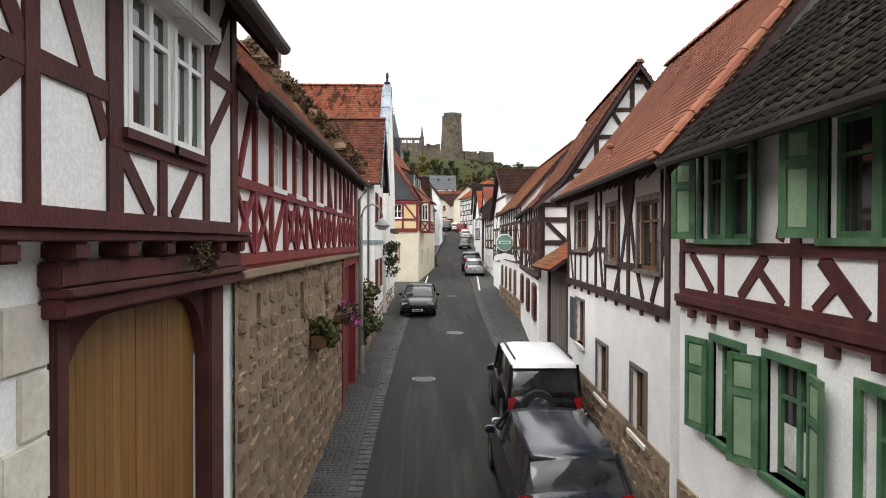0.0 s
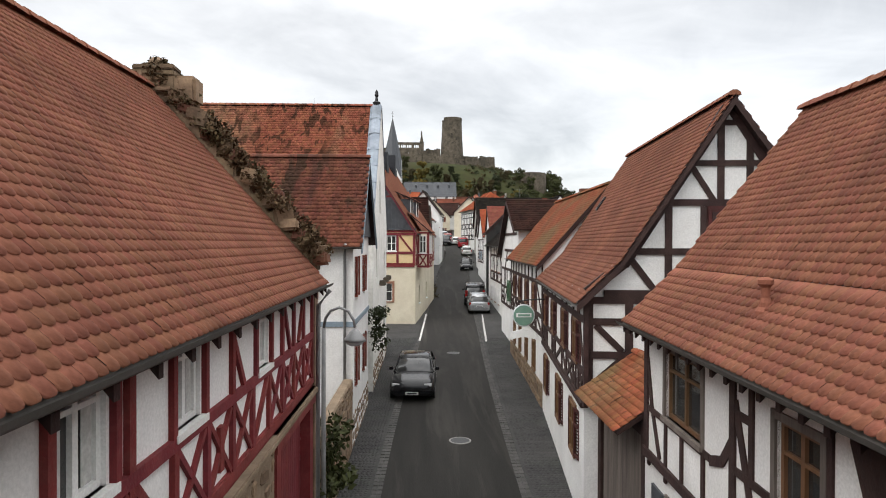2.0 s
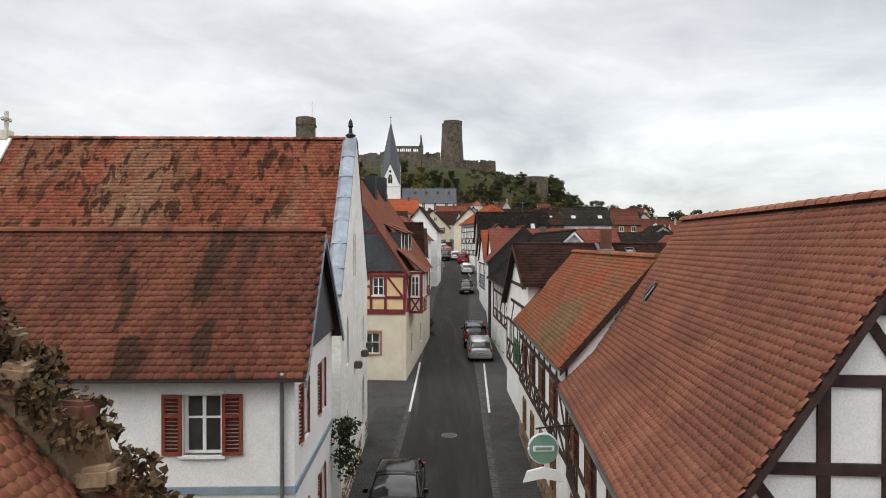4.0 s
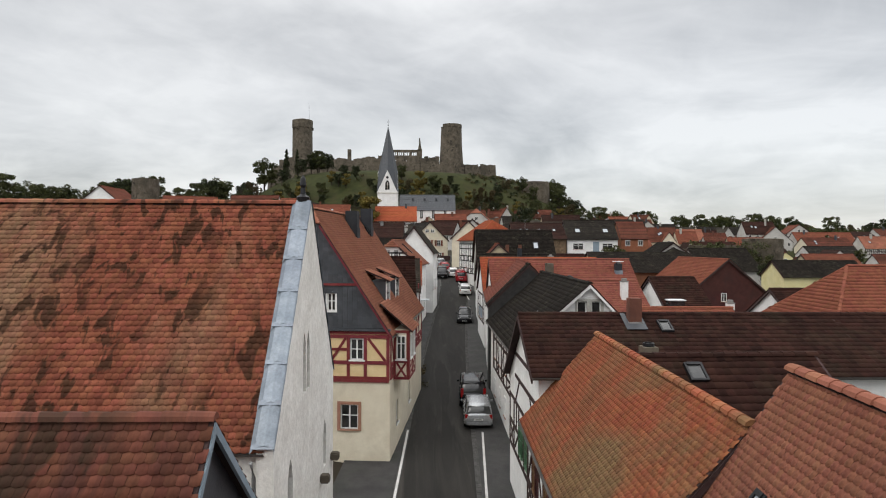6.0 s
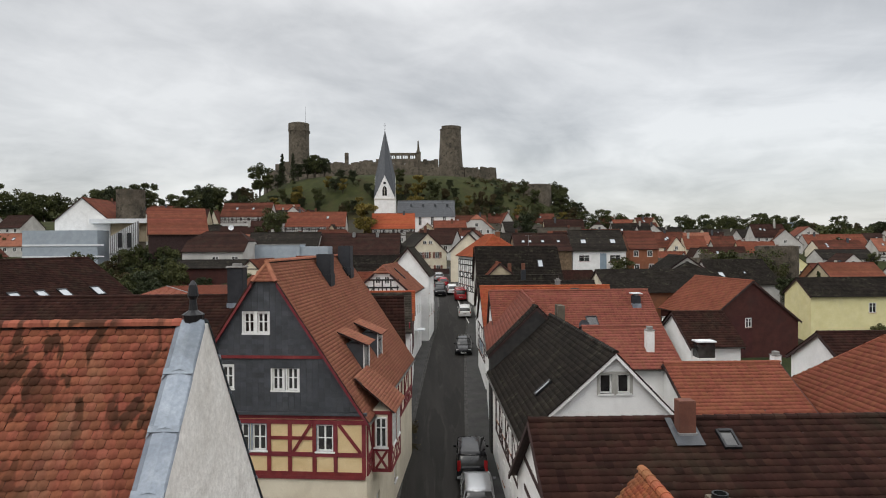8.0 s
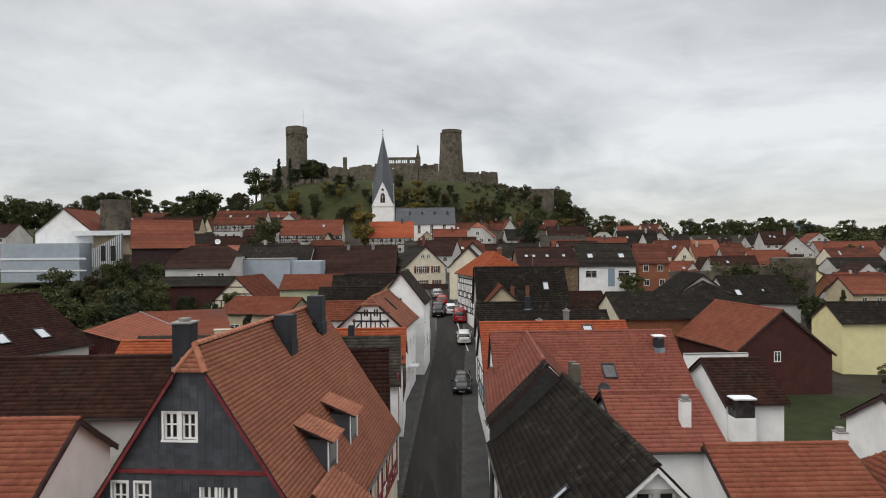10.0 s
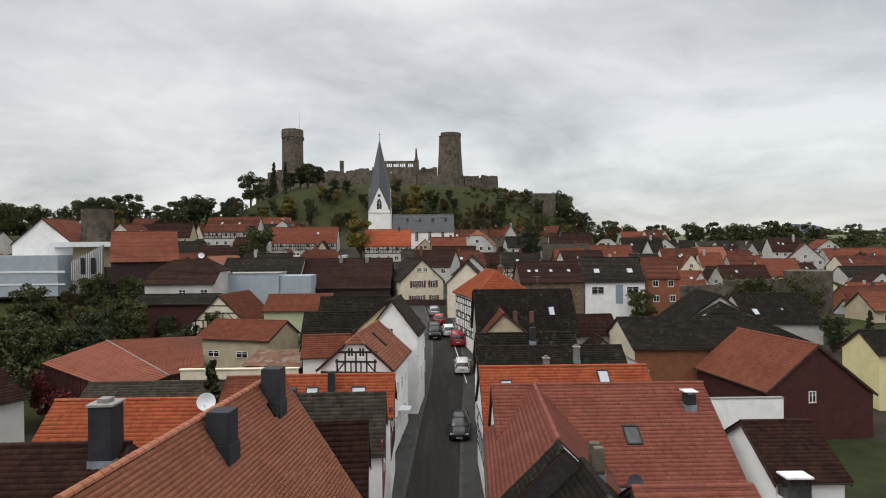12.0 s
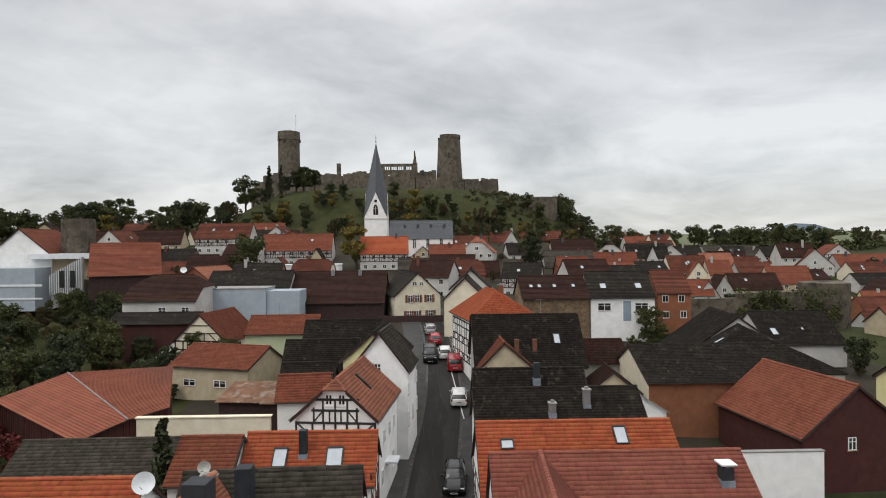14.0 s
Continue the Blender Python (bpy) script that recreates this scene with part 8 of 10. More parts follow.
QUARTER_EAST = [
    ("f", 76.6, 88.6, 306.5, 25.1, 20.5, "tile_old", "plaster_tan"), ("f", 77.6, 87.8, 290.5, 23.3, 19.9, "tile_red", "plaster_white"),
    ("f", 83.9, 91.4, 280.5, 23.7, 20.1, "tile_old", "plaster_cream"), ("g", 91.1, 5.0, 278.5, 23.6, 16.2, "tile_red", "plaster_cream"),
    ("f", 66.6, 79.8, 252.5, 20.6, 16.0, "tile_dark", "plaster_white"), ("g", 73.9, 2.7, 247.5, 19.7, 14.0, "tile_dark", "plaster_white"),
    ("f", 50.6, 63.5, 232.5, 18.2, 13.6, "tile_red", "plaster_white"), ("f", 50.3, 59.4, 222.5, 15.7, 13.2, "tile_red", "plaster_white"),
    ("f", 60.6, 68.9, 224.5, 15.6, 13.0, "tile_dark", "plaster_white"), ("f", 88.4, 99.3, 272.5, 19.6, 15.4, "tile_dark", "plaster_grey"),
    ("f", 116.0, 139.4, 309.5, 19.3, 16.6, "tile_grey", "plaster_grey"), ("f", 71.0, 82.3, 228.5, 17.1, 12.5, "tile_old", "plaster_cream"),
    ("g", 78.2, 3.3, 222.5, 15.5, 11.0, "tile_red", "plaster_cream"), ("f", 80.9, 87.3, 224.5, 15.8, 11.9, "tile_red", "plaster_cream"),
    ("f", 104.0, 119.3, 276.5, 17.5, 14.1, "tile_brown", "plaster_grey"),
]
QUARTER_WALL = [
    ("f", 103.7, 112.1, 256.5, 15.9, 12.0, "tile_old", "brick_red"), ("f", 119.8, 131.1, 258.5, 20.2, 15.6, "tile_brown", "plaster_white"),
    ("g", 129.3, 6.2, 252.5, 18.2, 12.7, "tile_old", "plaster_white"), ("f", 69.0, 75.8, 210.5, 11.2, 7.5, "tile_red", "plaster_white"),
    ("g", 74.4, 2.9, 207.5, 11.0, 7.1, "tile_red", "plaster_white"), ("g", 80.8, 3.0, 212.5, 12.1, 7.1, "tile_brown", "plaster_grey"),
    ("f", 83.2, 96.3, 216.5, 12.4, 8.3, "tile_brown", "plaster_tan"), ("f", 98.1, 109.5, 224.5, 13.9, 9.3, "tile_red", "plaster_tan"),
    ("f", 139.0, 161.3, 258.5, 16.3, 12.3, "tile_red", "plaster_white"), ("g", 119.8, 3.6, 269.5, 18.4, 13.6, "tile_grey", "plaster_white"),
    ("f", 134.2, 150.9, 244.5, 14.1, 10.8, "tile_old", "plaster_cream"), ("f", 128.8, 146.9, 234.5, 11.1, 8.1, "tile_dark", "plaster_white"),
    ("f", 98.3, 113.1, 186.5, 8.3, 4.9, "tile_old", "brick_red"), ("f", 40.3, 45.7, 152.5, 16.3, 12.9, "tile_old", "brick_red"),
    ("f", 90.4, 102.2, 172.5, 6.5, 3.1, "tile_old", "plaster_white"),
]
ROOF_WORDS = {"tile_old": "weathered red", "tile_red": "red", "tile_brown": "brown", "tile_dark": "dark", "tile_orange": "orange", "tile_salmon": "salmon", "tile_clay": "clay", "tile_grey": "grey"}
WALL_WORDS = {"plaster_white": "white", "plaster_cream": "cream", "plaster_yellow": "yellow", "plaster_grey": "grey", "plaster_tan": "tan", "brick_red": "brick", "stone_rubble": "stone", "T": "half-timbered"}


def far_window():
    """One small window mesh that the far houses share."""
    both = Shape().box(-0.5, 0.5, 0.0, 0.04, -0.05, 1.15).box(-0.42, -0.03, 0.04, 0.05, 0.05, 1.05).box(0.03, 0.42, 0.04, 0.05, 0.05, 1.05)
    me = both.mesh("window", "paint_white")
    me.materials.append(MATS["window_glass"])
    for i, poly in enumerate(me.polygons):
        poly.material_index = 1 if i >= 6 else 0
    return me


def far_house(rng, glazing, a, b, zr, left, right, ze, wall, roof, hips=(0.0, 0.0)):
    """A town house with its windows, timbers, chimney and roof windows."""
    g = min(ground(*a), ground(*b), ground(a[0], a[1] - 5), ze - 4.6) - 0.5
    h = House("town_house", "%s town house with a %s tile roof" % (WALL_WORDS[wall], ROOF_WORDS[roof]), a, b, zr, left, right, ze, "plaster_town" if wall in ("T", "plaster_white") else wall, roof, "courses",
              g=g, gutter=False, verge_mat="timber_dark", group="houses of the town", hips=hips)
    e, ln = h.e, h.ln
    for face, half in (("R", ln / 2), ("A", right), ("L", ln / 2), ("B", right)):
        if (h.m.to_3x3() @ h.face[face].to_3x3() @ Vector((0, 1, 0))).normalized().y > -0.45:
            continue
        k = max(1, int(half * 2 / 2.4))
        rows = [e - 1.6, e - 4.2] + ([e + 0.5] if face in "AB" and h.h - e > 3.2 else [])
        for z in rows:
            if z > 0.8:
                for i in range(k if z < e else 1):
                    u = -half + (i + 0.5) * 2 * half / k if z < e else 0.0
                    part("window", glazing, "paint_white", h.ob, m=h.face[face] @ Matrix.Translation((u + rng.uniform(-0.2, 0.2), 0, z)))
        if wall == "T":
            n = max(3, int(half * 2 / 1.3))
            timbers(h.ob, h.face[face] @ Matrix.Translation((0, 0.02, 0)), [-half + i * 2 * half / n for i in range(n + 1)], [e - 2.3, e - 1.2, e - 0.15],
                    ["".join(rng.choice("/\\x |") for _ in range(n)), "".join(rng.choice(" |/\\") for _ in range(n))], "timber_dark", 0.2, 0.04, 0.2)
    if rng.random() < 0.75:
        chimney(h, rng.uniform(-0.2, 0.3) * right, rng.uniform(-ln / 3, ln / 3), h.h - right * 0.25, h.h + rng.uniform(0.5, 1.1), 0.6, 0.6, rng.choice(("brick_dark", "plaster_grey", "slate")), plain=True)
    for _ in range(rng.choice((0, 0, 1, 1, 2))):
        skylight(h, 1, rng.uniform(-ln / 3, ln / 3), rng.uniform(0.35, 0.6), 0.8, 1.1, "pane_sky_reflect")
    return h


def far_houses():
    """Houses between the street and the castle hill, each its own thing."""
    rng = random.Random(77)
    glazing = far_window()
    taken = [(-13, 244, 16), (0, 240, 14), (-26, 155, 12), (-13, 165, 13), (-76, 176, 12), (-52, 165, 12), (-38, 150, 11), (33, 149, 9), (22, 149, 9), (2, 163, 9), (9, 150, 9), (86, 168, 9), (-67, 177, 6), (48, 125, 12), (-24, 142, 9), (52, 106, 9)]
    for quarter in (QUARTER_WEST, QUARTER_CHURCH, QUARTER_EAST, QUARTER_WALL):
        for kind, p, q, y, zr, ze, roof, wall in quarter:
            tilt = rng.uniform(-0.5, 0.5)
            if kind == "f":
                far_house(rng, glazing, (p, y - tilt), (q, y + tilt), zr, 4.3, 4.3, ze, wall, roof)
                taken.append(((p + q) / 2, y, max((q - p) / 2, 4.5)))
            else:
                far_house(rng, glazing, (p, y), (p + tilt * 2, y + 9.0), zr, q, q, ze, wall, roof)
                taken.append((p, y + 4.5, 6))
    # houses that fill the lanes between them and the outskirts
    zones = [((-60, 58), (186, 262), 16), ((-150, -80), (185, 290), 12), ((60, 150), (200, 320), 14), ((110, 190), (120, 270), 20), ((-130, -84), (140, 180), 4)]
    walls = ["plaster_white"] * 3 + ["plaster_cream", "plaster_tan", "plaster_yellow", "plaster_grey", "plaster_tan", "brick_red", "T", "T"]
    roofs = ["tile_old"] * 7 + ["tile_red"] * 2 + ["tile_brown"] * 5 + ["tile_dark"] * 3 + ["tile_clay"]
    for (x0, x1), (y0, y1), count in zones:
        made = tries = 0
        while made < count and tries < 900:
            tries += 1
            x, y = rng.uniform(x0, x1), rng.uniform(y0, y1)
            ln, w = rng.uniform(8, 13), rng.uniform(3.6, 5.0)
            r = max(ln / 2, w) + 0.6
            if any(math.hypot(x - a, y - b) < r * 0.82 + c * 0.82 for a, b, c in taken):
                continue
            taken.append((x, y, r))
            e = min(ground(x - 4, y), ground(x + 4, y), ground(x, y - 4)) + rng.uniform(2.6, 4.0)
            turn = rng.choice((0, 0, 0.2, -0.2, 1.57, 1.4, 1.75)) + rng.uniform(-0.15, 0.15)
            dx, dy = math.cos(turn) * ln / 2, math.sin(turn) * ln / 2
            far_house(rng, glazing, (x - dx, y - dy), (x + dx, y + dy), e + w * rng.uniform(0.7, 0.95), w, w, e, rng.choice(walls), rng.choice(roofs), (0.35, 0.35) if rng.random() < 0.15 else (0.0, 0.0))
            made += 1
    f = thing("flat_white_hall", "long white flat-roofed hall among the old houses", "building", Matrix.Translation((-27.5, 212, 9)))
    part("wall", Shape().box(-7.2, 7.2, -3, 3, 0, 7.0), "plaster_white", f)
    part("roof", Shape().box(-7.4, 7.4, -3.2, 3.2, 7.0, 7.25), "metal_white", f, bevel=0.03)


# ---------------------------------------------------------------- church and castle
def church():
    h = House("church_nave", "church nave with a long slate roof", (-9.0, 241.0), (9.8, 241.0), 28.4, 5.8, 5.8, 23.0, "plaster_white", "slate", "courses", category="church", gutter=False)
    for y in (-5, -1, 3, 7):
        part("dormer", Shape().box(1.6, 2.6, y - 0.35, y + 0.35, h.h - 2.2, h.h - 1.3), "slate", h.ob)
    plain_windows(h, "R", (-6, -2, 2, 6), (2.5,), 1.0, 3.0)
    x, y, g, r = -13.6, 246.0, 14.0, 3.5
    t = thing("church_tower", "white church tower with four gables and a slate spire", "church tower", Matrix.Translation((x, y, 0)))
    part("wall", Shape().box(-r, r, -r, r, g, 29.3), "plaster_white", t)
    part("cornice", Shape().box(-r - 0.15, r + 0.15, -r - 0.15, r + 0.15, 29.0, 29.3), "quoin", t)
    for i in range(4):
        m = Matrix.Rotation(i * math.pi / 2, 4, "Z")
        gab = part("gable", Shape().slab([m @ Vector(p) for p in ((-r, -r, 29.3), (r, -r, 29.3), (0, -r, 37.2))], 0.5), "plaster_white", t)
        part("belfry_window", Shape().add([m @ Vector(p) for p in ((-0.75, -r - 0.03, 30.3), (0.75, -r - 0.03, 30.3), (0.75, -r - 0.03, 32.4), (0.45, -r - 0.03, 33.2), (0, -r - 0.03, 33.6), (-0.45, -r - 0.03, 33.2), (-0.75, -r - 0.03, 32.4))], [(0, 1, 2, 3, 4, 5, 6)]), "dark_gap", gab)
        part("tracery", Shape().box(-0.06, 0.06, -r - 0.06, -r - 0.02, 30.3, 33.0, m).box(-0.75, 0.75, -r - 0.06, -r - 0.02, 32.2, 32.3, m), "quoin", gab)
        part("clock", Shape().lathe((0, 0, 0), [(0.45, 0), (0.45, 0.06)], 16), "metal_dark", gab, m=m @ Matrix.Translation((0, -r - 0.02, 34.6)) @ Matrix.Rotation(math.pi / 2, 4, "X"))
    # octagonal spire between the gables
    sh = Shape()
    base = []
    for i in range(4):
        m = Matrix.Rotation(i * math.pi / 2, 4, "Z")
        base += [m @ Vector((-r - 0.1, -r - 0.1, 29.4)), m @ Vector((0, -r + 0.1, 37.3))]
    tip = Vector((0, 0, 53.2))
    for i in range(8):
        sh.poly([base[i], base[(i + 1) % 8], tip])
    part("spire", sh, "slate", t, "steep blue-grey slate spire")
    part("spire_cross", Shape().box(-0.05, 0.05, -0.05, 0.05, 53.0, 55.4).box(-0.4, 0.4, -0.05, 0.05, 54.5, 54.6).lathe((0, 0, 53.4), [(0.05, -0.2), (0.25, 0), (0.05, 0.2)], 10), "metal_dark", t)


def ragged_wall(parent, name, pts, thick, rng, step=2.2, notch=1.2):
    """A ruined wall along (x, y, foot, top) points with an uneven, stepped top."""
    sh = Shape()
    for (x0, y0, f0, t0), (x1, y1, f1, t1) in zip(pts, pts[1:]):
        ln = math.hypot(x1 - x0, y1 - y0)
        k = max(1, int(ln / step))
        n = Vector((-(y1 - y0) / ln, (x1 - x0) / ln, 0)) * thick / 2
        line = []
        for i in range(k):
            top = t0 + (t1 - t0) * i / k + rng.choice((0, 0, 0, -0.4, -0.8, 0.3)) * notch
            for f, z in ((i / k, top), ((i + rng.uniform(0.3, 0.7)) / k, top + rng.uniform(-0.3, 0.3) * notch), ((i + 0.98) / k, top + rng.uniform(-0.25, 0.25) * notch)):
                line.append(Vector((x0 + (x1 - x0) * f, y0 + (y1 - y0) * f, z)))
        line.append(Vector((x1, y1, line[-1].z)))
        lo = min(f0, f1) - 4
        for a, b in zip(line, line[1:]):
            a0, b0 = Vector((a.x, a.y, lo)), Vector((b.x, b.y, lo))
            sh.add([a - n, b - n, b + n, a + n, a0 - n, b0 - n, b0 + n, a0 + n], [(0, 1, 2, 3), (0, 4, 5, 1), (2, 6, 7, 3)])
        for p in (line[0], line[-1]):
            q = Vector((p.x, p.y, lo))
            sh.poly([p - n, p + n, q + n, q - n])
    me = sh.mesh(name, "stone_castle")
    bm = bmesh.new()
    bm.from_mesh(me)
    bmesh.ops.remove_doubles(bm, verts=bm.verts, dist=1e-3)
    bm.to_mesh(me)
    bm.free()
    return part(name, me, "stone_castle", parent)


def castle():
    rng = random.Random(31)
    c = thing("castle", "ruined stone castle with two round towers on the hill", "castle", Matrix.Translation((0, 0, 0)))
    ragged_wall(c, "curtain_wall", [(-76, 353, 44, 54.5), (-66, 350, 44, 56.5), (-58, 345, 43.5, 54.3), (-38, 338, 43.5, 53.2), (-20, 330, 43, 52.6), (-3, 325, 43, 51), (18, 326, 42.5, 49.4), (33, 335, 43, 50.6)], 2.0, rng)
    ragged_wall(c, "curtain_wall", [(33, 335, 42, 50.4), (36, 360, 42, 49)], 2.0, rng)
    ragged_wall(c, "curtain_wall", [(-76, 353, 44, 52), (-81, 356, 42, 49.5), (-84, 362, 40, 47)], 1.6, rng)
    ragged_wall(c, "inner_wall", [(-3, 334, 44, 54.2), (6, 336, 44, 54.4)], 1.4, rng, 1.6)
    ragged_wall(c, "inner_wall", [(-56, 350, 46, 53), (-22, 340, 46, 55.3)], 1.6, rng)
    ragged_wall(c, "outer_wall", [(33, 335, 40, 44.5), (44, 333, 36, 41)], 1.4, rng)
    # east tower, tapered, with a worn top and a gap
    prof = [(6.3, 40), (5.9, 52), (5.4, 60), (5.05, 69.0), (5.2, 69.2), (4.9, 69.4)]
    t = part("tower", Shape().lathe((12.2, 338, 0), prof, 32), "stone_castle", c, "round tower with a broken parapet")
    for i in range(16):
        a = i * math.pi / 8
        if i in (5, 6, 9):
            continue
        hgt = 1.6 if i not in (7, 8) else 0.5
        m = Matrix.Translation((12.2, 338, 69)) @ Matrix.Rotation(a, 4, "Z")
        part("parapet", Shape().box(4.3, 5.15, -1.02, 1.02, 0, hgt, m), "stone_castle", t)
    # west tower, slimmer and straight, with corbels
    prof = [(5.7, 45), (5.45, 60), (5.35, 74.2), (5.6, 74.6), (5.5, 78.6), (5.0, 78.8)]
    t = part("tower", Shape().lathe((-68.2, 372, 0), prof, 32), "stone_castle", c, "round tower with a corbelled top")
    for i in range(5):
        a = -2.4 + i * 0.6
        part("corbel", Shape().box(5.2, 6.0, -0.35, 0.35, 73.2, 74.6, Matrix.Translation((-68.2, 372, 0)) @ Matrix.Rotation(a, 4, "Z")), "stone_castle", t)
    part("roof", Shape().lathe((-68.2, 372, 78.7), [(3.0, 0), (2.8, 0.5), (1.6, 1.0), (1.2, 1.1)], 16), "zinc", t)
    part("antenna", Shape().tube([(-64.6, 372, 78), (-64.6, 372, 88)], 0.06, 6), "metal_dark", t)
    # the hall with its arcade of openings, open to the sky
    sh = Shape()
    m = Matrix.Translation((-10.5, 332, 0))
    holes = []
    for a in (-6.4, -3.4, -0.4, 3.2):
        for k in range(3):
            holes.append((a + k * 0.85, a + k * 0.85 + 0.6, 54.4, 56.0))
    holes += [(-5.0, -3.8, 50.6, 52.2), (0.5, 1.7, 50.6, 52.2), (4.0, 5.0, 50.6, 52.2)]
    for y in (-0.6, 0.6):
        facade(sh, m @ Matrix.Translation((0, y, 0)), [(-8, 44), (7.5, 44), (7.5, 57.0), (-8, 57.0)], holes, 1.2 if y > 0 else 0.0)
    sh.box(-8, 7.5, -0.6, 0.6, 57.0, 57.2, m)
    part("great_hall", sh, "stone_castle", c, "roofless hall wall with arcaded windows")
    part("gable_spike", Shape().add([m @ Vector(p) for p in ((6.0, -0.6, 57), (8.0, -0.6, 57), (7.6, -0.6, 59.5), (7.2, -0.6, 63.0), (6.7, -0.6, 62.8), (6.6, -0.6, 59.5), (6.0, 0.6, 57), (8.0, 0.6, 57), (7.6, 0.6, 59.5), (7.2, 0.6, 63.0), (6.7, 0.6, 62.8), (6.6, 0.6, 59.5))],
         [(0, 1, 2, 3, 4, 5), (11, 10, 9, 8, 7, 6), (0, 6, 7, 1), (1, 7, 8, 2), (2, 8, 9, 3), (3, 9, 10, 4), (4, 10, 11, 5), (5, 11, 6, 0)]), "stone_castle", c)
    part("end_pier", Shape().box(6.4, 8.2, -1.5, 1.5, 44, 57.4, m), "stone_castle", c)
    part("chimney", Shape().box(-40.2, -38.4, 344.5, 346.3, 48, 59.2), "stone_castle", c, bevel=0.1)
    part("bay", Shape().box(-40.5, -36.5, 335.0, 338.5, 40, 51.0), "stone_castle", c)
    b = thing("outer_bastion", "low round stone bastion on the hill's flank", "bastion", Matrix.Translation((51, 322, 0)))
    part("wall", Shape().lathe((0, 0, 0), [(7.6, 24), (7.3, 36), (7.1, 40.6), (6.2, 40.8)], 28), "stone_castle", b)


# ---------------------------------------------------------------- trees
def tree_model(name, label, seed, height, spread, leaf, lumps=30, per=110, size=0.24, conifer=False, bare=False):
    rng = random.Random(seed)
    t = thing(name, label, "tree", Matrix.Translation((0, 0, -500)))
    th = height * (0.85 if conifer or bare else 0.55)
    tr = Shape().tube([(0, 0, -0.5), (rng.uniform(-0.2, 0.2), 0, th * 0.5), (rng.uniform(-0.3, 0.3), rng.uniform(-0.3, 0.3), th)], [height * 0.032, height * 0.022, height * 0.008], 7)
    balls = []
    if conifer:
        for i in range(lumps):
            f = i / lumps
            r = spread * (1 - f) * 0.8 + 0.2
            a = rng.uniform(0, 6.28)
            balls.append((math.cos(a) * r * 0.5, math.sin(a) * r * 0.5, height * (0.12 + 0.86 * f), r * 0.62 + 0.15))
    else:
        for i in range(9 if not bare else 26):
            a, f = rng.uniform(0, 6.28), rng.uniform(0.3, 0.95)
            d = spread * rng.uniform(0.5, 0.9)
            p = (math.cos(a) * d, math.sin(a) * d, th * f + height * 0.28)
            tr.tube([(0, 0, th * f * 0.75), (p[0] * 0.5, p[1] * 0.5, th * f + height * 0.12), p], [height * 0.012, height * 0.008, height * 0.003], 5)
        for i in range(lumps):
            a, u = rng.uniform(0, 6.28), rng.random() ** 0.5
            z = rng.uniform(0.28, 0.95)
            env = math.sin(math.pi * min(1, (z - 0.15) / 0.95)) ** 0.6
            balls.append((math.cos(a) * u * spread * env, math.sin(a) * u * spread * env, height * z, spread * rng.uniform(0.2, 0.36)))
    part("trunk", tr, "bark", t)
    if not bare:
        part("crown", array_mesh("crown", *leaf_cloud(balls, per, size, seed), leaf), leaf, t)
    return t


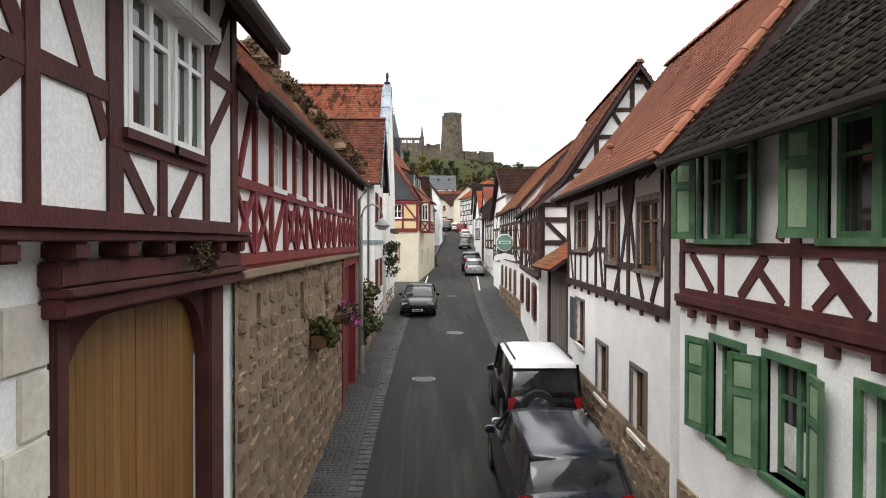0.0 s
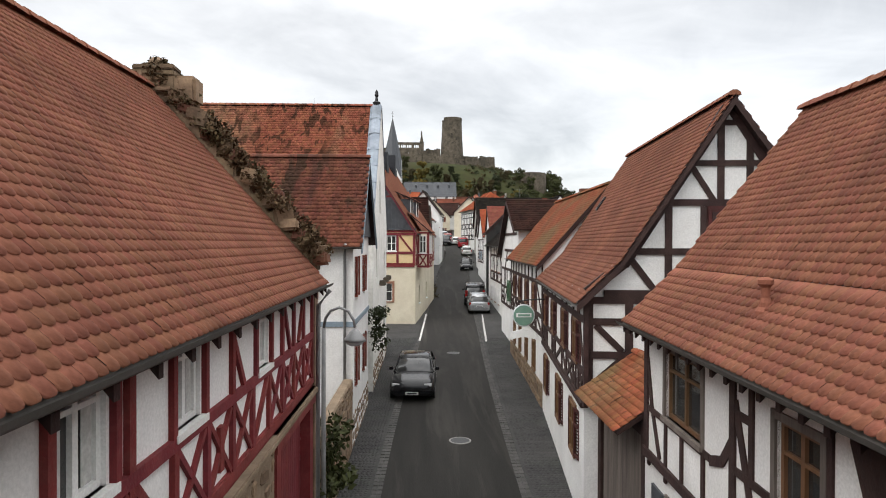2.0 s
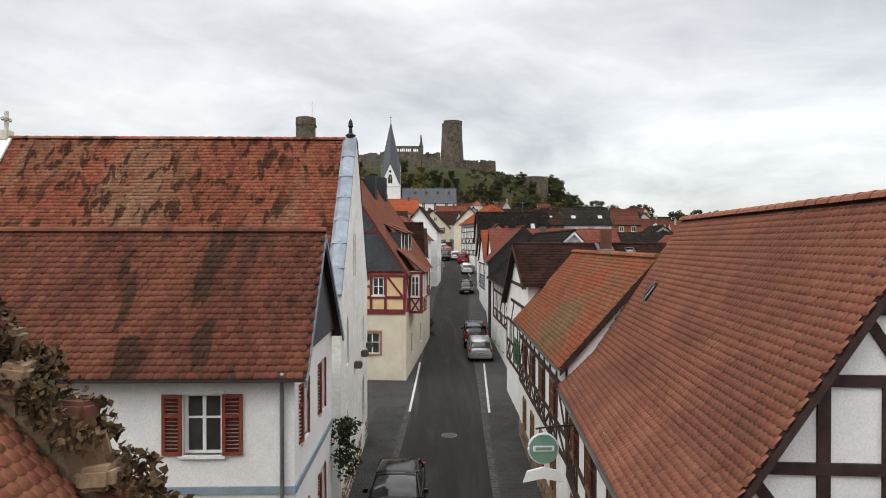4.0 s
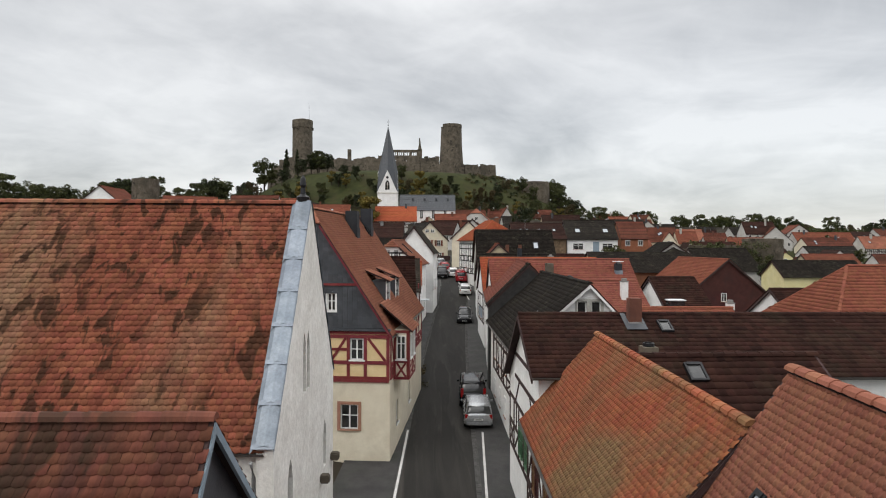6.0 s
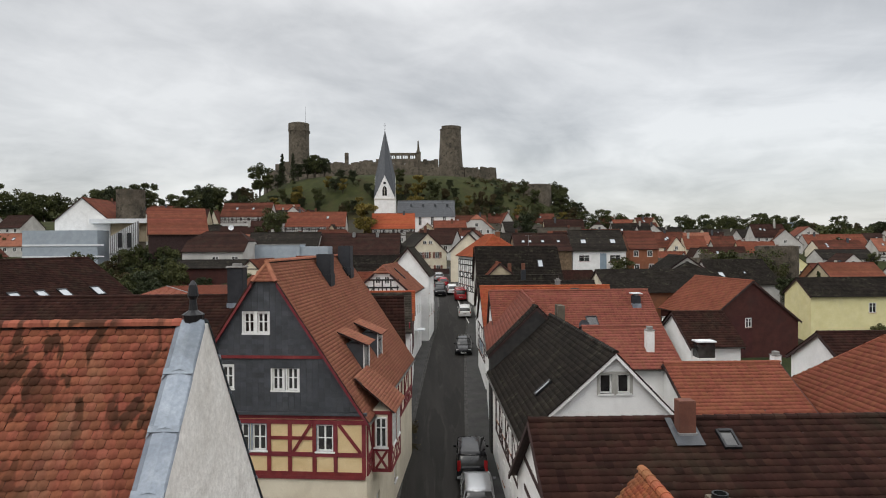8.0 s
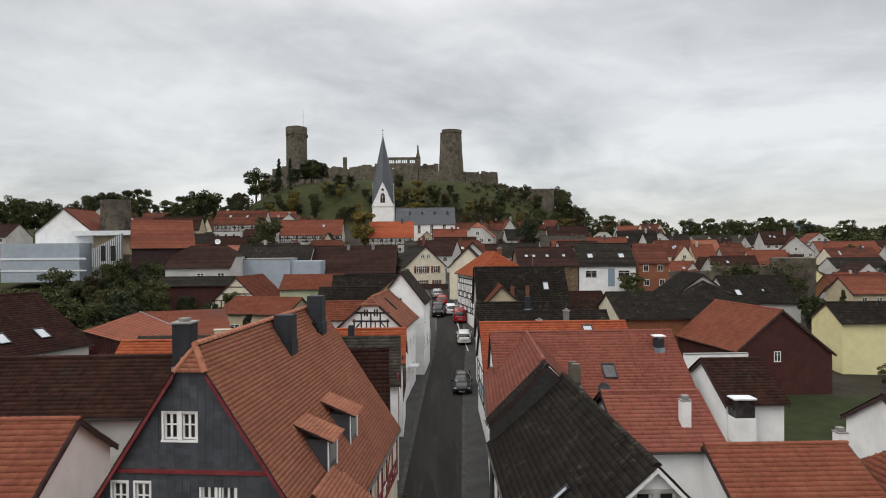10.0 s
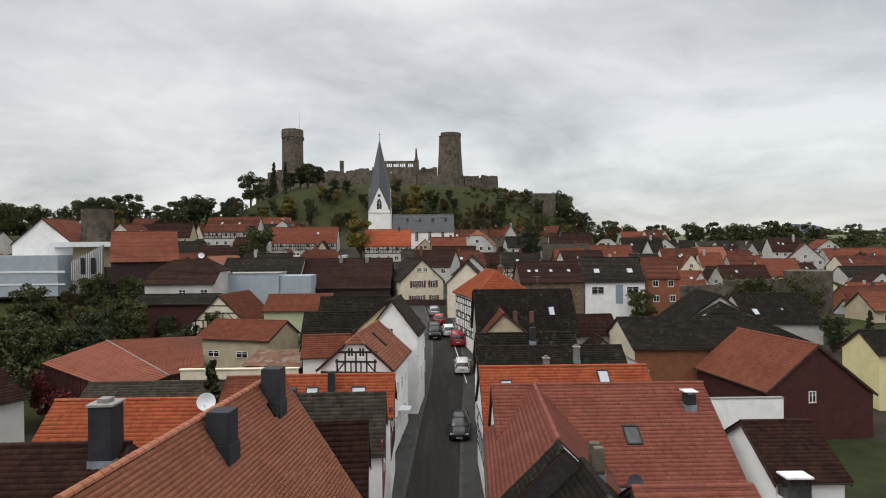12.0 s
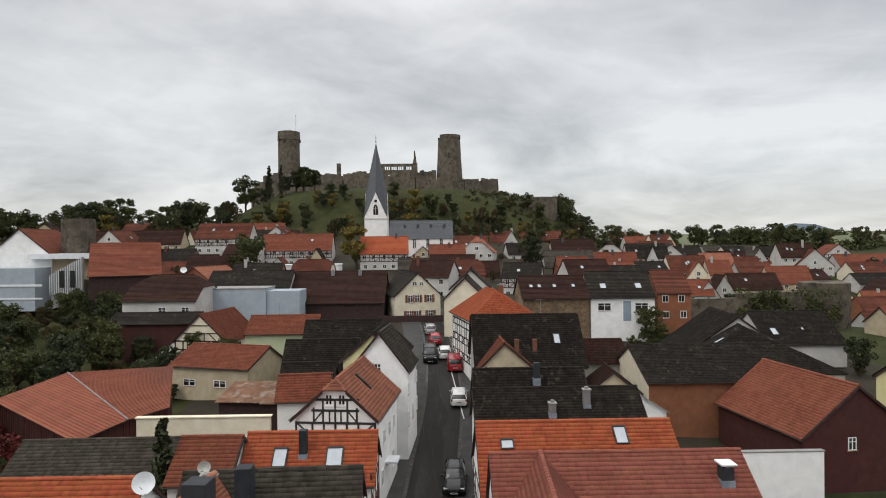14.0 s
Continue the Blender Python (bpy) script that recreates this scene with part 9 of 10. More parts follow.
def plant_trees():
    kinds = {
        "g": tree_model("deciduous_tree", "broad green deciduous tree", 1, 9, 3.6, "leaf_green"),
        "h": tree_model("deciduous_tree", "tall green tree with uneven crown", 2, 11, 4.0, "leaf_green", 34),
        "d": tree_model("dark_tree", "dark green dense broadleaf tree", 3, 10, 3.8, "leaf_dark", 34),
        "y": tree_model("yellow_tree", "autumn tree with yellow leaves", 4, 9, 3.2, "leaf_yellow"),
        "b": tree_model("brown_tree", "autumn tree with brown leaves", 5, 9, 3.6, "leaf_brown"),
        "c": tree_model("conifer", "dark slender green conifer", 6, 12, 2.2, "leaf_dark", 30, 110, 0.2, True),
        "p": tree_model("copper_beech", "dark purple copper beech", 11, 10, 3.6, "leaf_copper", 34),
        "n": tree_model("bare_tree", "bare leafless autumn tree", 7, 9, 3.0, "leaf_brown", bare=True),
        "s": tree_model("shrub", "low green garden shrub", 8, 3.0, 1.8, "leaf_green", 16, 90, 0.13),
    }
    rng = random.Random(9)
    used = set()

    def put(kind, x, y, s=1.0, z=None):
        g = ground(x, y) if z is None else z
        m = Matrix.Translation((x, y, g - 0.1)) @ Matrix.Rotation(rng.uniform(0, 6.28), 4, "Z") @ Matrix.Diagonal((s * rng.uniform(0.9, 1.1), s * rng.uniform(0.9, 1.1), s, 1))
        if kind not in used:
            used.add(kind)
            kinds[kind].matrix_basis = m
        else:
            copy_thing(kinds[kind], m)

    # single trees that stand out
    for k, x, y, s in (("y", -17.3, 221, 1.35), ("g", -42, 204, 1.35), ("c", -66, 322, 1.25), ("c", -62, 327, 0.9), ("d", -52, 325, 1.05), ("d", -47, 324, 0.9), ("y", -3, 262, 0.8), ("b", -9, 266, 0.8), ("g", 2, 262, 0.8), ("b", 14, 260, 0.9), ("b", 20, 262, 0.9),
                       ("g", -55, 352, 1.0), ("b", -44, 356, 1.3), ("d", 30, 218, 1.0), ("n", 44, 152, 0.9), ("g", 36.4, 141, 0.48), ("d", 59.5, 128, 0.5), ("g", 44.5, 112, 0.22), ("s", 43, 104, 0.6), ("s", 44, 99, 0.5), ("c", 63.5, 126, 0.45),
                       ("g", -100, 330, 1.2), ("d", -96, 300, 1.5), ("h", -112, 312, 1.2), ("h", -120, 300, 1.3), ("d", -128, 290, 1.4), ("s", -12.6, 80.5, 0.9), ("c", -12.4, 81.6, 0.66), ("n", 4, 330, 0.5)):
        put(k, x, y, s)
    # gardens on the left
    for _ in range(90):
        put(rng.choice("gghdbsdd"), rng.uniform(-64, -38), rng.uniform(94, 160), rng.uniform(0.3, 0.66))
    for k, x, y, s in (("h", -60.5, 157, 0.5), ("g", -57, 155, 0.62), ("d", -53.5, 155, 0.62), ("g", -50, 153, 0.62), ("b", -55, 150, 0.45), ("g", -46.5, 154, 0.5)):
        put(k, x, y, s)
    for x, y, s in ((-38.5, 95.0, 0.9), (-42.0, 99.0, 1.0)):
        put("p", x, y, s)
    for _ in range(34):
        put(rng.choice("gdsbd"), rng.uniform(-42, -23), rng.uniform(117, 136), rng.uniform(0.22, 0.42))
    for _ in range(10):
        put(rng.choice("dgs"), rng.uniform(44, 60), rng.uniform(84, 104), rng.uniform(0.2, 0.34))
    for _ in range(22):
        put(rng.choice("gdsbs"), rng.uniform(56, 76), rng.uniform(108, 130), rng.uniform(0.2, 0.36))
    for x, y, s in ((35.4, 139.5, 1.2), (37.2, 140.5, 1.3), (33.6, 140.2, 0.9), (39.5, 141.5, 1.0)):
        put("s", x, y, s)
    # trees between the last houses and the hill
    for _ in range(70):
        put(rng.choice("gbbddyg"), rng.uniform(-75, 70), rng.uniform(264, 296), rng.uniform(0.3, 0.6))
    # the hill's flanks
    for _ in range(16):
        a = rng.uniform(3.3, 6.1)
        d = rng.uniform(1.12, 1.3)
        put(rng.choice("gggbbdyh"), -22 + math.cos(a) * d * (62 if math.cos(a) < 0 else 85), 350 + math.sin(a) * d * 62, rng.uniform(0.3, 0.6))
    for k, x, y, s in (("d", -58, 318, 0.75), ("d", -54, 320, 0.85), ("h", -50, 318, 0.8), ("s", -40, 322, 1.2), ("b", -8, 284, 0.85), ("y", -3, 285, 0.8), ("g", 3, 284, 0.75), ("b", 8, 286, 0.7), ("b", 22, 286, 0.9), ("b", 27, 288, 0.8),
                       ("g", 44, 312, 0.6), ("g", 48, 306, 0.6), ("b", 36, 306, 0.7), ("d", -66, 312, 0.7), ("d", -36, 296, 0.6), ("d", -30, 294, 0.6)):
        put(k, x, y, s)
    for _ in range(46):
        put(rng.choice("ggbdhnn"), rng.uniform(58, 122), rng.uniform(285, 335), rng.uniform(0.5, 0.95))
    # tree line on the left and far right
    for i in range(78):
        put(rng.choice("gghhdbbyn"), -210 + i * 1.75 + rng.uniform(-2, 2), rng.uniform(285, 330), rng.uniform(0.6, 1.3))
    for i in range(60):
        put(rng.choice("ghgdb"), rng.uniform(166, 400), rng.uniform(390, 470), rng.uniform(0.7, 1.25))
    for i in range(60):
        put(rng.choice("gdbsgd"), rng.uniform(-130, 190), rng.uniform(172, 285), rng.uniform(0.28, 0.55))
    # low scrub over the castle hill
    spots = []
    while len(spots) < 420:
        x, y = rng.uniform(-115, 115), rng.uniform(270, 345)
        d = math.hypot((x + 22) / (62 if x < -22 else 85), (y - 350) / 62)
        if 0.74 < d < 1.4 and rng.random() < (0.05 if x < 20 else 0.8) * (noise.noise((x * 0.03, y * 0.05, 3.0)) > -0.15):
            r = rng.uniform(0.5, 1.5)
            spots.append((x, y, ground(x, y) + r * 0.3, r))
    for leaf, part_of in (("leaf_green", spots[::3]), ("leaf_brown", spots[1::3]), ("leaf_dark", spots[2::3])):
        tagged(new("hill_scrub", array_mesh("hill_scrub", *leaf_cloud(part_of, 60, 0.28, 8), leaf)), "low scrub and bushes covering the castle hill", "scrub", kind="stuff")
    # hedges and woods far off
    wide = [(rng.uniform(-1500, 1900), rng.uniform(700, 1100), rng.uniform(4, 9)) for _ in range(240)]
    wood = leaf_cloud([(x, y, ground(x, y) + r * 0.3, r) for x, y, r in wide], 160, 1.7, 41)
    tagged(new("field_hedge", array_mesh("field_hedge", *wood, "leaf_green")), "low hedges between the fields beyond the town", "hedge", kind="stuff")
    balls = [(168 + i * 1.3 + rng.uniform(-3, 3), 420 + rng.uniform(-18, 25), rng.uniform(0, 4), rng.uniform(2.5, 5)) for i in range(220)]
    balls += [(-260 + i * 1.2 + rng.uniform(-3, 3), 300 + rng.uniform(-12, 16), rng.uniform(0, 4), rng.uniform(2, 4)) for i in range(150)]
    wood = leaf_cloud([(x, y, ground(x, y) + z, r) for x, y, z, r in balls], 60, 0.75, 40)
    tagged(new("far_woods", array_mesh("far_woods", *wood, "leaf_green")), "dark hedges and woods far beyond the town", "woods", kind="stuff")
    # flat hill outline on the horizon, its haze only in the colour
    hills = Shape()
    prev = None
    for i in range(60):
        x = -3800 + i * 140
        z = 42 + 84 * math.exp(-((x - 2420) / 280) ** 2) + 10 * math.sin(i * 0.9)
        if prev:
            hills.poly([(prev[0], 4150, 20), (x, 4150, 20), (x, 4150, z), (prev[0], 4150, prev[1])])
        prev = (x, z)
    tagged(part("backdrop_hills", hills, "hills"), "hills on the far horizon, haze painted into their blue", "hills", kind="structure")


# ---------------------------------------------------------------- vehicles
def loft(sections):
    """A skin over sections with the same number of points."""
    sh = Shape()
    k = len(sections[0])
    for s in sections:
        sh.v += [tuple(p) for p in s]
    for i in range(len(sections) - 1):
        for j in range(k - 1):
            a = i * k + j
            sh.f.append((a, a + 1, a + 1 + k, a + k))
    sh.f.append(tuple(range(k - 1, -1, -1)))
    e = (len(sections) - 1) * k
    sh.f.append(tuple(range(e, e + k)))
    return sh


def vehicle(name, label, paint, place, kind="hatch", plate=True):
    """A car that points to -y in its own frame. Stations: place along, sill, belt, half-width."""
    t = thing(name, label, "car", place, "parked cars")
    specs = {
        "hatch": dict(ln=4.2, w=0.87, belt=0.92, roof=1.46, hood=0.78, ws=(1.25, 1.95), back=(3.75, 4.12), tail=0.95, wheel=0.31),
        "sedan": dict(ln=4.5, w=0.89, belt=0.92, roof=1.43, hood=0.8, ws=(1.35, 2.1), back=(3.5, 4.05), tail=0.98, wheel=0.32),
        "wagon": dict(ln=4.4, w=0.87, belt=0.95, roof=1.5, hood=0.82, ws=(1.25, 1.95), back=(4.05, 4.32), tail=1.0, wheel=0.31),
        "suv": dict(ln=4.1, w=0.84, belt=1.05, roof=1.78, hood=0.98, ws=(1.2, 1.6), back=(3.95, 4.03), tail=1.08, wheel=0.36),
        "van": dict(ln=4.4, w=0.9, belt=1.05, roof=1.82, hood=0.98, ws=(0.95, 1.6), back=(4.2, 4.35), tail=1.1, wheel=0.32),
    }
    d = specs[kind]
    ln, w, belt, roof = d["ln"], d["w"], d["belt"], d["roof"]
    y0 = -ln / 2

    def ring(y, wl, wb, lo, top, crown):
        half = [(wl * 0.86, lo), (wl, lo + 0.12), (wl, lo + (top - lo) * 0.45), (wb, lo + (top - lo) * 0.8), (wb * 0.93, top), (wb * 0.5, top + crown)]
        return [(-x, y0 + y, z) for x, z in half] + [(x, y0 + y, z) for x, z in reversed(half)]

    st = [(0.0, 0.8, 0.72, 0.34, d["hood"] - 0.22), (0.08, 0.93, 0.86, 0.25, d["hood"] - 0.1), (0.45, 1.0, 0.95, 0.2, d["hood"]), (d["ws"][0], 1.0, 0.98, 0.2, belt), (ln * 0.5, 1.0, 0.99, 0.2, belt + 0.01),
          (d["back"][0], 1.0, 0.97, 0.2, belt + 0.03), (ln - 0.25, 0.98, 0.95, 0.24, d["tail"]), (ln - 0.05, 0.92, 0.88, 0.28, d["tail"] - 0.04), (ln, 0.84, 0.8, 0.36, d["tail"] - 0.16)]
    body = loft([ring(y, a * w, b * w, lo, top, 0.03) for y, a, b, lo, top in st])
    part("body", body, paint, t, smooth=True)

    def cab(y, wb, wt, lo, top):
        half = [(wb, lo), (wb * 0.99, lo + 0.03), (wt * 1.02, top - 0.06), (wt * 0.93, top), (wt * 0.4, top + 0.03)]
        return [(-x, y0 + y, z) for x, z in half] + [(x, y0 + y, z) for x, z in reversed(half)]

    wb, wt = w * 0.93, w * (0.74 if kind in ("hatch", "sedan", "wagon") else 0.84)
    a0, a1 = d["ws"]
    b0, b1 = d["back"]
    part("glass", loft([cab(a0, wb * 0.92, wb * 0.9, belt - 0.02, belt + 0.02), cab(a1, wb, wt, belt - 0.02, roof - 0.035), cab((a1 + b0) / 2, wb, wt, belt - 0.02, roof - 0.02), cab(b0, wb, wt * 0.97, belt - 0.02, roof - 0.05), cab(b1, wb * 0.93, wb * 0.9, belt - 0.02, belt + 0.04)]), "window_glass", t, smooth=True)
    rs = []
    for y, z, k in ((a1 - 0.06, roof - 0.045, 0.97), (a1 + 0.25, roof - 0.005, 1.0), ((a1 + b0) / 2, roof + 0.012, 1.0), (b0 - 0.2, roof - 0.01, 0.98), (b0 + 0.06, roof - 0.06, 0.95)):
        h = wt * k
        rs.append([(-h * 1.02, y0 + y, z - 0.06), (-h * 0.95, y0 + y, z + 0.0), (-h * 0.5, y0 + y, z + 0.03), (h * 0.5, y0 + y, z + 0.03), (h * 0.95, y0 + y, z), (h * 1.02, y0 + y, z - 0.06)])
    part("roof", loft(rs), "car_white" if label.startswith("dark off-road") else paint, t, smooth=True)
    for s in (-1, 1):
        for ya, yb in (((a0, belt), (a1, roof - 0.05)), ((ln * 0.5, belt), (ln * 0.5 + 0.02, roof - 0.03)), ((b1, belt), (b0, roof - 0.06))):
            part("pillar", Shape().tube([(s * wb * 0.985, y0 + ya[0], ya[1]), (s * wt * 1.01, y0 + yb[0], yb[1])], 0.035, 6), paint, t)
        m = part("mirror", Shape().box(s * w * 1.0, s * w * 1.0 + s * 0.17, y0 + a0 + 0.32, y0 + a0 + 0.42, belt + 0.0, belt + 0.13), paint, t, bevel=0.02)
        part("headlight", Shape().box(s * w * 0.52, s * w * 0.88, y0 - 0.005 + 0.06, y0 + 0.3, d["hood"] - 0.2, d["hood"] - 0.08), "lamp_clear", t, bevel=0.02)
        part("tail_light", Shape().box(s * w * 0.72, s * w * 0.94, y0 + ln - 0.14, y0 + ln - 0.01, d["tail"] - 0.3, d["tail"] - (0.05 if kind != "van" else -0.3)), "lamp_red", t, bevel=0.02)
        for y in (0.16 * ln + 0.1, 0.8 * ln):
            r = d["wheel"]
            wh = part("wheel", Shape().lathe((0, 0, 0), [(r * 0.6, -0.1), (r * 0.97, -0.1), (r, -0.06), (r, 0.06), (r * 0.97, 0.1), (r * 0.6, 0.1)], 22), "rubber", t, m=Matrix.Translation((s * (w - 0.1), y0 + y, r)) @ Matrix.Rotation(math.pi / 2, 4, "Y"))
            rim = Shape().lathe((0, 0, 0), [(r * 0.62, -0.08), (r * 0.62, 0.105 * s if s > 0 else 0.08)], 18)
            for k in range(5):
                rim.box(0.0, r * 0.6, -0.03, 0.03, 0.1 * s - 0.012, 0.1 * s + 0.012, Matrix.Rotation(k * 1.2566, 4, "Z"))
            part("rim", rim, "zinc", wh)
            arch = Shape().lathe((0, 0, 0), [(r * 1.14, -0.02), (r * 1.14, 0.015)], 22)
            part("wheel_arch", arch, "rubber", t, m=Matrix.Translation((s * (w - 0.005), y0 + y, r + 0.02)) @ Matrix.Rotation(math.pi / 2, 4, "Y"))
    part("grille", Shape().box(-w * 0.45, w * 0.45, y0 - 0.012, y0 + 0.1, d["hood"] - 0.33, d["hood"] - 0.22), "metal_dark", t, bevel=0.01)
    part("bumper", Shape().box(-w * 0.85, w * 0.85, y0 - 0.03, y0 + 0.15, 0.26, 0.44), paint, t, bevel=0.04)
    part("bumper", Shape().box(-w * 0.86, w * 0.86, y0 + ln - 0.15, y0 + ln + 0.04, 0.3, 0.52), paint, t, bevel=0.04)
    for y, z in ((y0 - 0.045, 0.36), (y0 + ln + 0.05, 0.5 if kind == "suv" else 0.66)):
        pl = part("number_plate", Shape().box(-0.26, 0.26, y - 0.008, y + 0.008, z - 0.055, z + 0.055), "plate_white", t)
        part("plate_bar", Shape().box(-0.2, 0.2, y - 0.011, y + 0.011, z - 0.03, z + 0.03), "metal_dark", pl)
    part("underbody", Shape().box(-w * 0.8, w * 0.8, y0 + 0.3, y0 + ln - 0.3, 0.18, 0.4), "rubber", t)
    if kind == "suv":
        r = 0.36
        sp = part("spare_wheel", Shape().lathe((0, 0, 0), [(r * 0.6, -0.1), (r * 0.97, -0.1), (r, -0.05), (r, 0.05), (r * 0.95, 0.1), (r * 0.6, 0.1)], 22), "rubber", t, m=Matrix.Translation((0.18, y0 + ln + 0.14, 0.9)) @ Matrix.Rotation(math.pi / 2, 4, "X"))
        rim = Shape().lathe((0, 0, 0), [(r * 0.62, -0.11), (r * 0.62, -0.04)], 18)
        for k in range(5):
            rim.box(0.05, r * 0.58, -0.045, 0.045, -0.125, -0.1, Matrix.Rotation(k * 1.2566, 4, "Z"))
        part("rim", rim, "chrome", sp)
        part("rear_window", Shape().box(-0.6, 0.1, y0 + ln - 0.06, y0 + ln + 0.01, 1.14, 1.6), "window_glass", t, bevel=0.02)
        for s in (-1, 1):
            part("roof_rail", Shape().tube([(s * 0.62, y0 + 1.7, roof + 0.06), (s * 0.62, y0 + 3.8, roof + 0.05)], 0.025, 6), "metal_dark", t)
    return t


def cars():
    def at(x, y, away):
        if y > 62:
            x, y = x + DATUM.x, y + DATUM.y
        z = ground(centre(y), y) + 0.01
        d = (centre(y + 3) - centre(y - 3)) / 6
        slope = math.degrees(math.atan2(ground(centre(y + 2), y + 2) - ground(centre(y - 2), y - 2), 4))
        return pose(x, y, z, slope, 0, -math.degrees(math.atan(d))) if not away else pose(x, y, z, slope, 0, -math.degrees(math.atan(d))) @ pose(0, 0, 0, 0, 0, 180)

    vehicle("parked_saloon", "black saloon car parked facing down the lane", "car_black", at(-1.2, 32.8, False), "sedan")
    vehicle("parked_car", "dark blue estate car parked at the house wall", "car_navy", at(1.3, 9.65, True), "wagon")
    vehicle("off_road_vehicle", "dark off-road vehicle with white roof and spare wheel", "car_black", at(1.72, 14.2, True), "suv")
    vehicle("silver_wagon", "silver estate car parked at the kerb", "car_silver", at(3.6, 58.6, True), "wagon")
    vehicle("black_van", "black off-road car parked ahead of a silver one", "car_black", at(3.85, 64.0, True), "van")
    vehicle("black_car", "black car parked facing down the lane", "car_black", at(5.1, 95.0, False), "hatch")
    vehicle("white_car", "white estate car parked beside the houses", "car_white", at(6.3, 114.5, True), "wagon")
    vehicle("red_van", "red van parked at the bend", "car_red", at(6.3, 127.0, True), "van")
    vehicle("white_hatchback", "white hatchback parked at the bend", "car_white", at(5.2, 132.5, True), "hatch")
    vehicle("dark_van", "black van standing in the lane", "car_black", at(3.2, 131.0, False), "van")
    vehicle("red_car", "red car parked at the end of the street", "car_red", at(3.9, 140.0, True), "hatch")
    vehicle("grey_car", "silver car at the end of the street", "car_silver", at(3.2, 146.0, True), "hatch")


# ---------------------------------------------------------------- small things along the street
def street_lamp(x, y, lean):
    z = ground(x, y)
    t = thing("street_lamp", "curved grey steel street lamp with a glass dome head", "street lamp", Matrix.Translation((x, y, z)))
    arc = [(0, 0, 4.9)] + [(lean * (0.36 - 0.36 * math.cos(a)), 0, 4.9 + 0.42 * math.sin(a)) for a in (0.5, 1.0, 1.57, 2.2, 2.8, 3.14)]
    part("pole", Shape().tube([(0, 0, 0), (0, 0, 2.0), (0, 0, 4.9)], [0.06, 0.05, 0.045], 10), "zinc", t, smooth=True)
    part("base", Shape().lathe((0, 0, 0), [(0.1, -0.05), (0.09, 0.8), (0.06, 0.9)], 12), "zinc", t)
    part("arm", Shape().tube(arc, 0.03, 8), "zinc", t, smooth=True)
    hd = part("head", Shape().lathe((lean * 0.72, 0, 4.62), [(0.04, 0.26), (0.1, 0.2), (0.22, 0.05), (0.24, 0.0), (0.2, 0.0)], 20), "zinc", t, smooth=True)
    part("bowl", Shape().lathe((lean * 0.72, 0, 4.62), [(0.2, 0.0), (0.17, -0.06), (0.09, -0.1), (0.02, -0.11)], 18), "lamp_clear", hd, smooth=True)


def plants():
    rng = random.Random(14)

    def bush(name, label, balls, leaf, size, seed, per=80):
        t = thing(name, label, "plant", Matrix.Translation((0, 0, 0)))
        part("leaves", array_mesh("leaves", *leaf_cloud(balls, per, size, seed), leaf), leaf, t)
        return t

    for y, z, r in ((10.6, 2.05, 0.3), (13.6, 2.1, 0.32)):
        b = thing("flower_box", "hanging flower box with pink blooms on the stone wall", "flower box", Matrix.Translation((-2.78, y, z - 0.15)))
        part("box", Shape().box(-0.12, 0.12, -0.45, 0.45, -0.2, 0.02), "wood_brown", b, bevel=0.015)
        part("leaves", array_mesh("leaves", *leaf_cloud([(rng.uniform(-0.05, 0.2), rng.uniform(-0.45, 0.45), rng.uniform(-0.15, 0.25), 0.2) for _ in range(9)], 70, 0.05, int(y * 7)), "leaf_green"), "leaf_green", b)
        if y > 12:
            part("blooms", array_mesh("blooms", *leaf_cloud([(rng.uniform(0.05, 0.3), rng.uniform(-0.45, 0.45), rng.uniform(-0.3, 0.2), 0.16) for _ in range(9)], 40, 0.035, int(y * 9)), "flowers"), "flowers", b)
    bush("climbing_rose", "leafy climbing shrub at the house corner", [(-2.9 + rng.uniform(-0.3, 0.45), 19.6 + rng.uniform(-0.7, 0.7), rng.uniform(0.2, 2.3), rng.uniform(0.25, 0.45)) for _ in range(16)], "leaf_green", 0.07, 51)
    bush("wall_shrub", "dark trained shrub on the white house wall", [(-2.75 + rng.uniform(-0.1, 0.3), 30.6 + rng.uniform(-0.4, 0.4), rng.uniform(2.1, 3.4), rng.uniform(0.25, 0.4)) for _ in range(12)], "leaf_dark", 0.06, 52)
    bush("corner_shrub", "brownish shrub at the lane's edge", [(-0.2 + rng.uniform(-0.4, 0.4), 68 + rng.uniform(-2, 2), rng.uniform(0.8, 1.8), rng.uniform(0.3, 0.5)) for _ in range(12)], "leaf_brown", 0.07, 53)
    # yard wall between the red house and the white house
    t = thing("yard_wall", "low stone wall closing the yard", "wall", Matrix.Translation((0, 0, 0)))
    part("wall", Shape().box(-3.3, -3.0, 18.6, 25.2, -0.4, 1.9), "mortar", t, bevel=0.03)
    stone_wall_face(t, Matrix.Translation((-3.0, 21.9, 0)) @ Matrix.Rotation(-math.pi / 2, 4, "Z"), -3.3, 3.3, -0.3, 1.85, 61, singles=90)


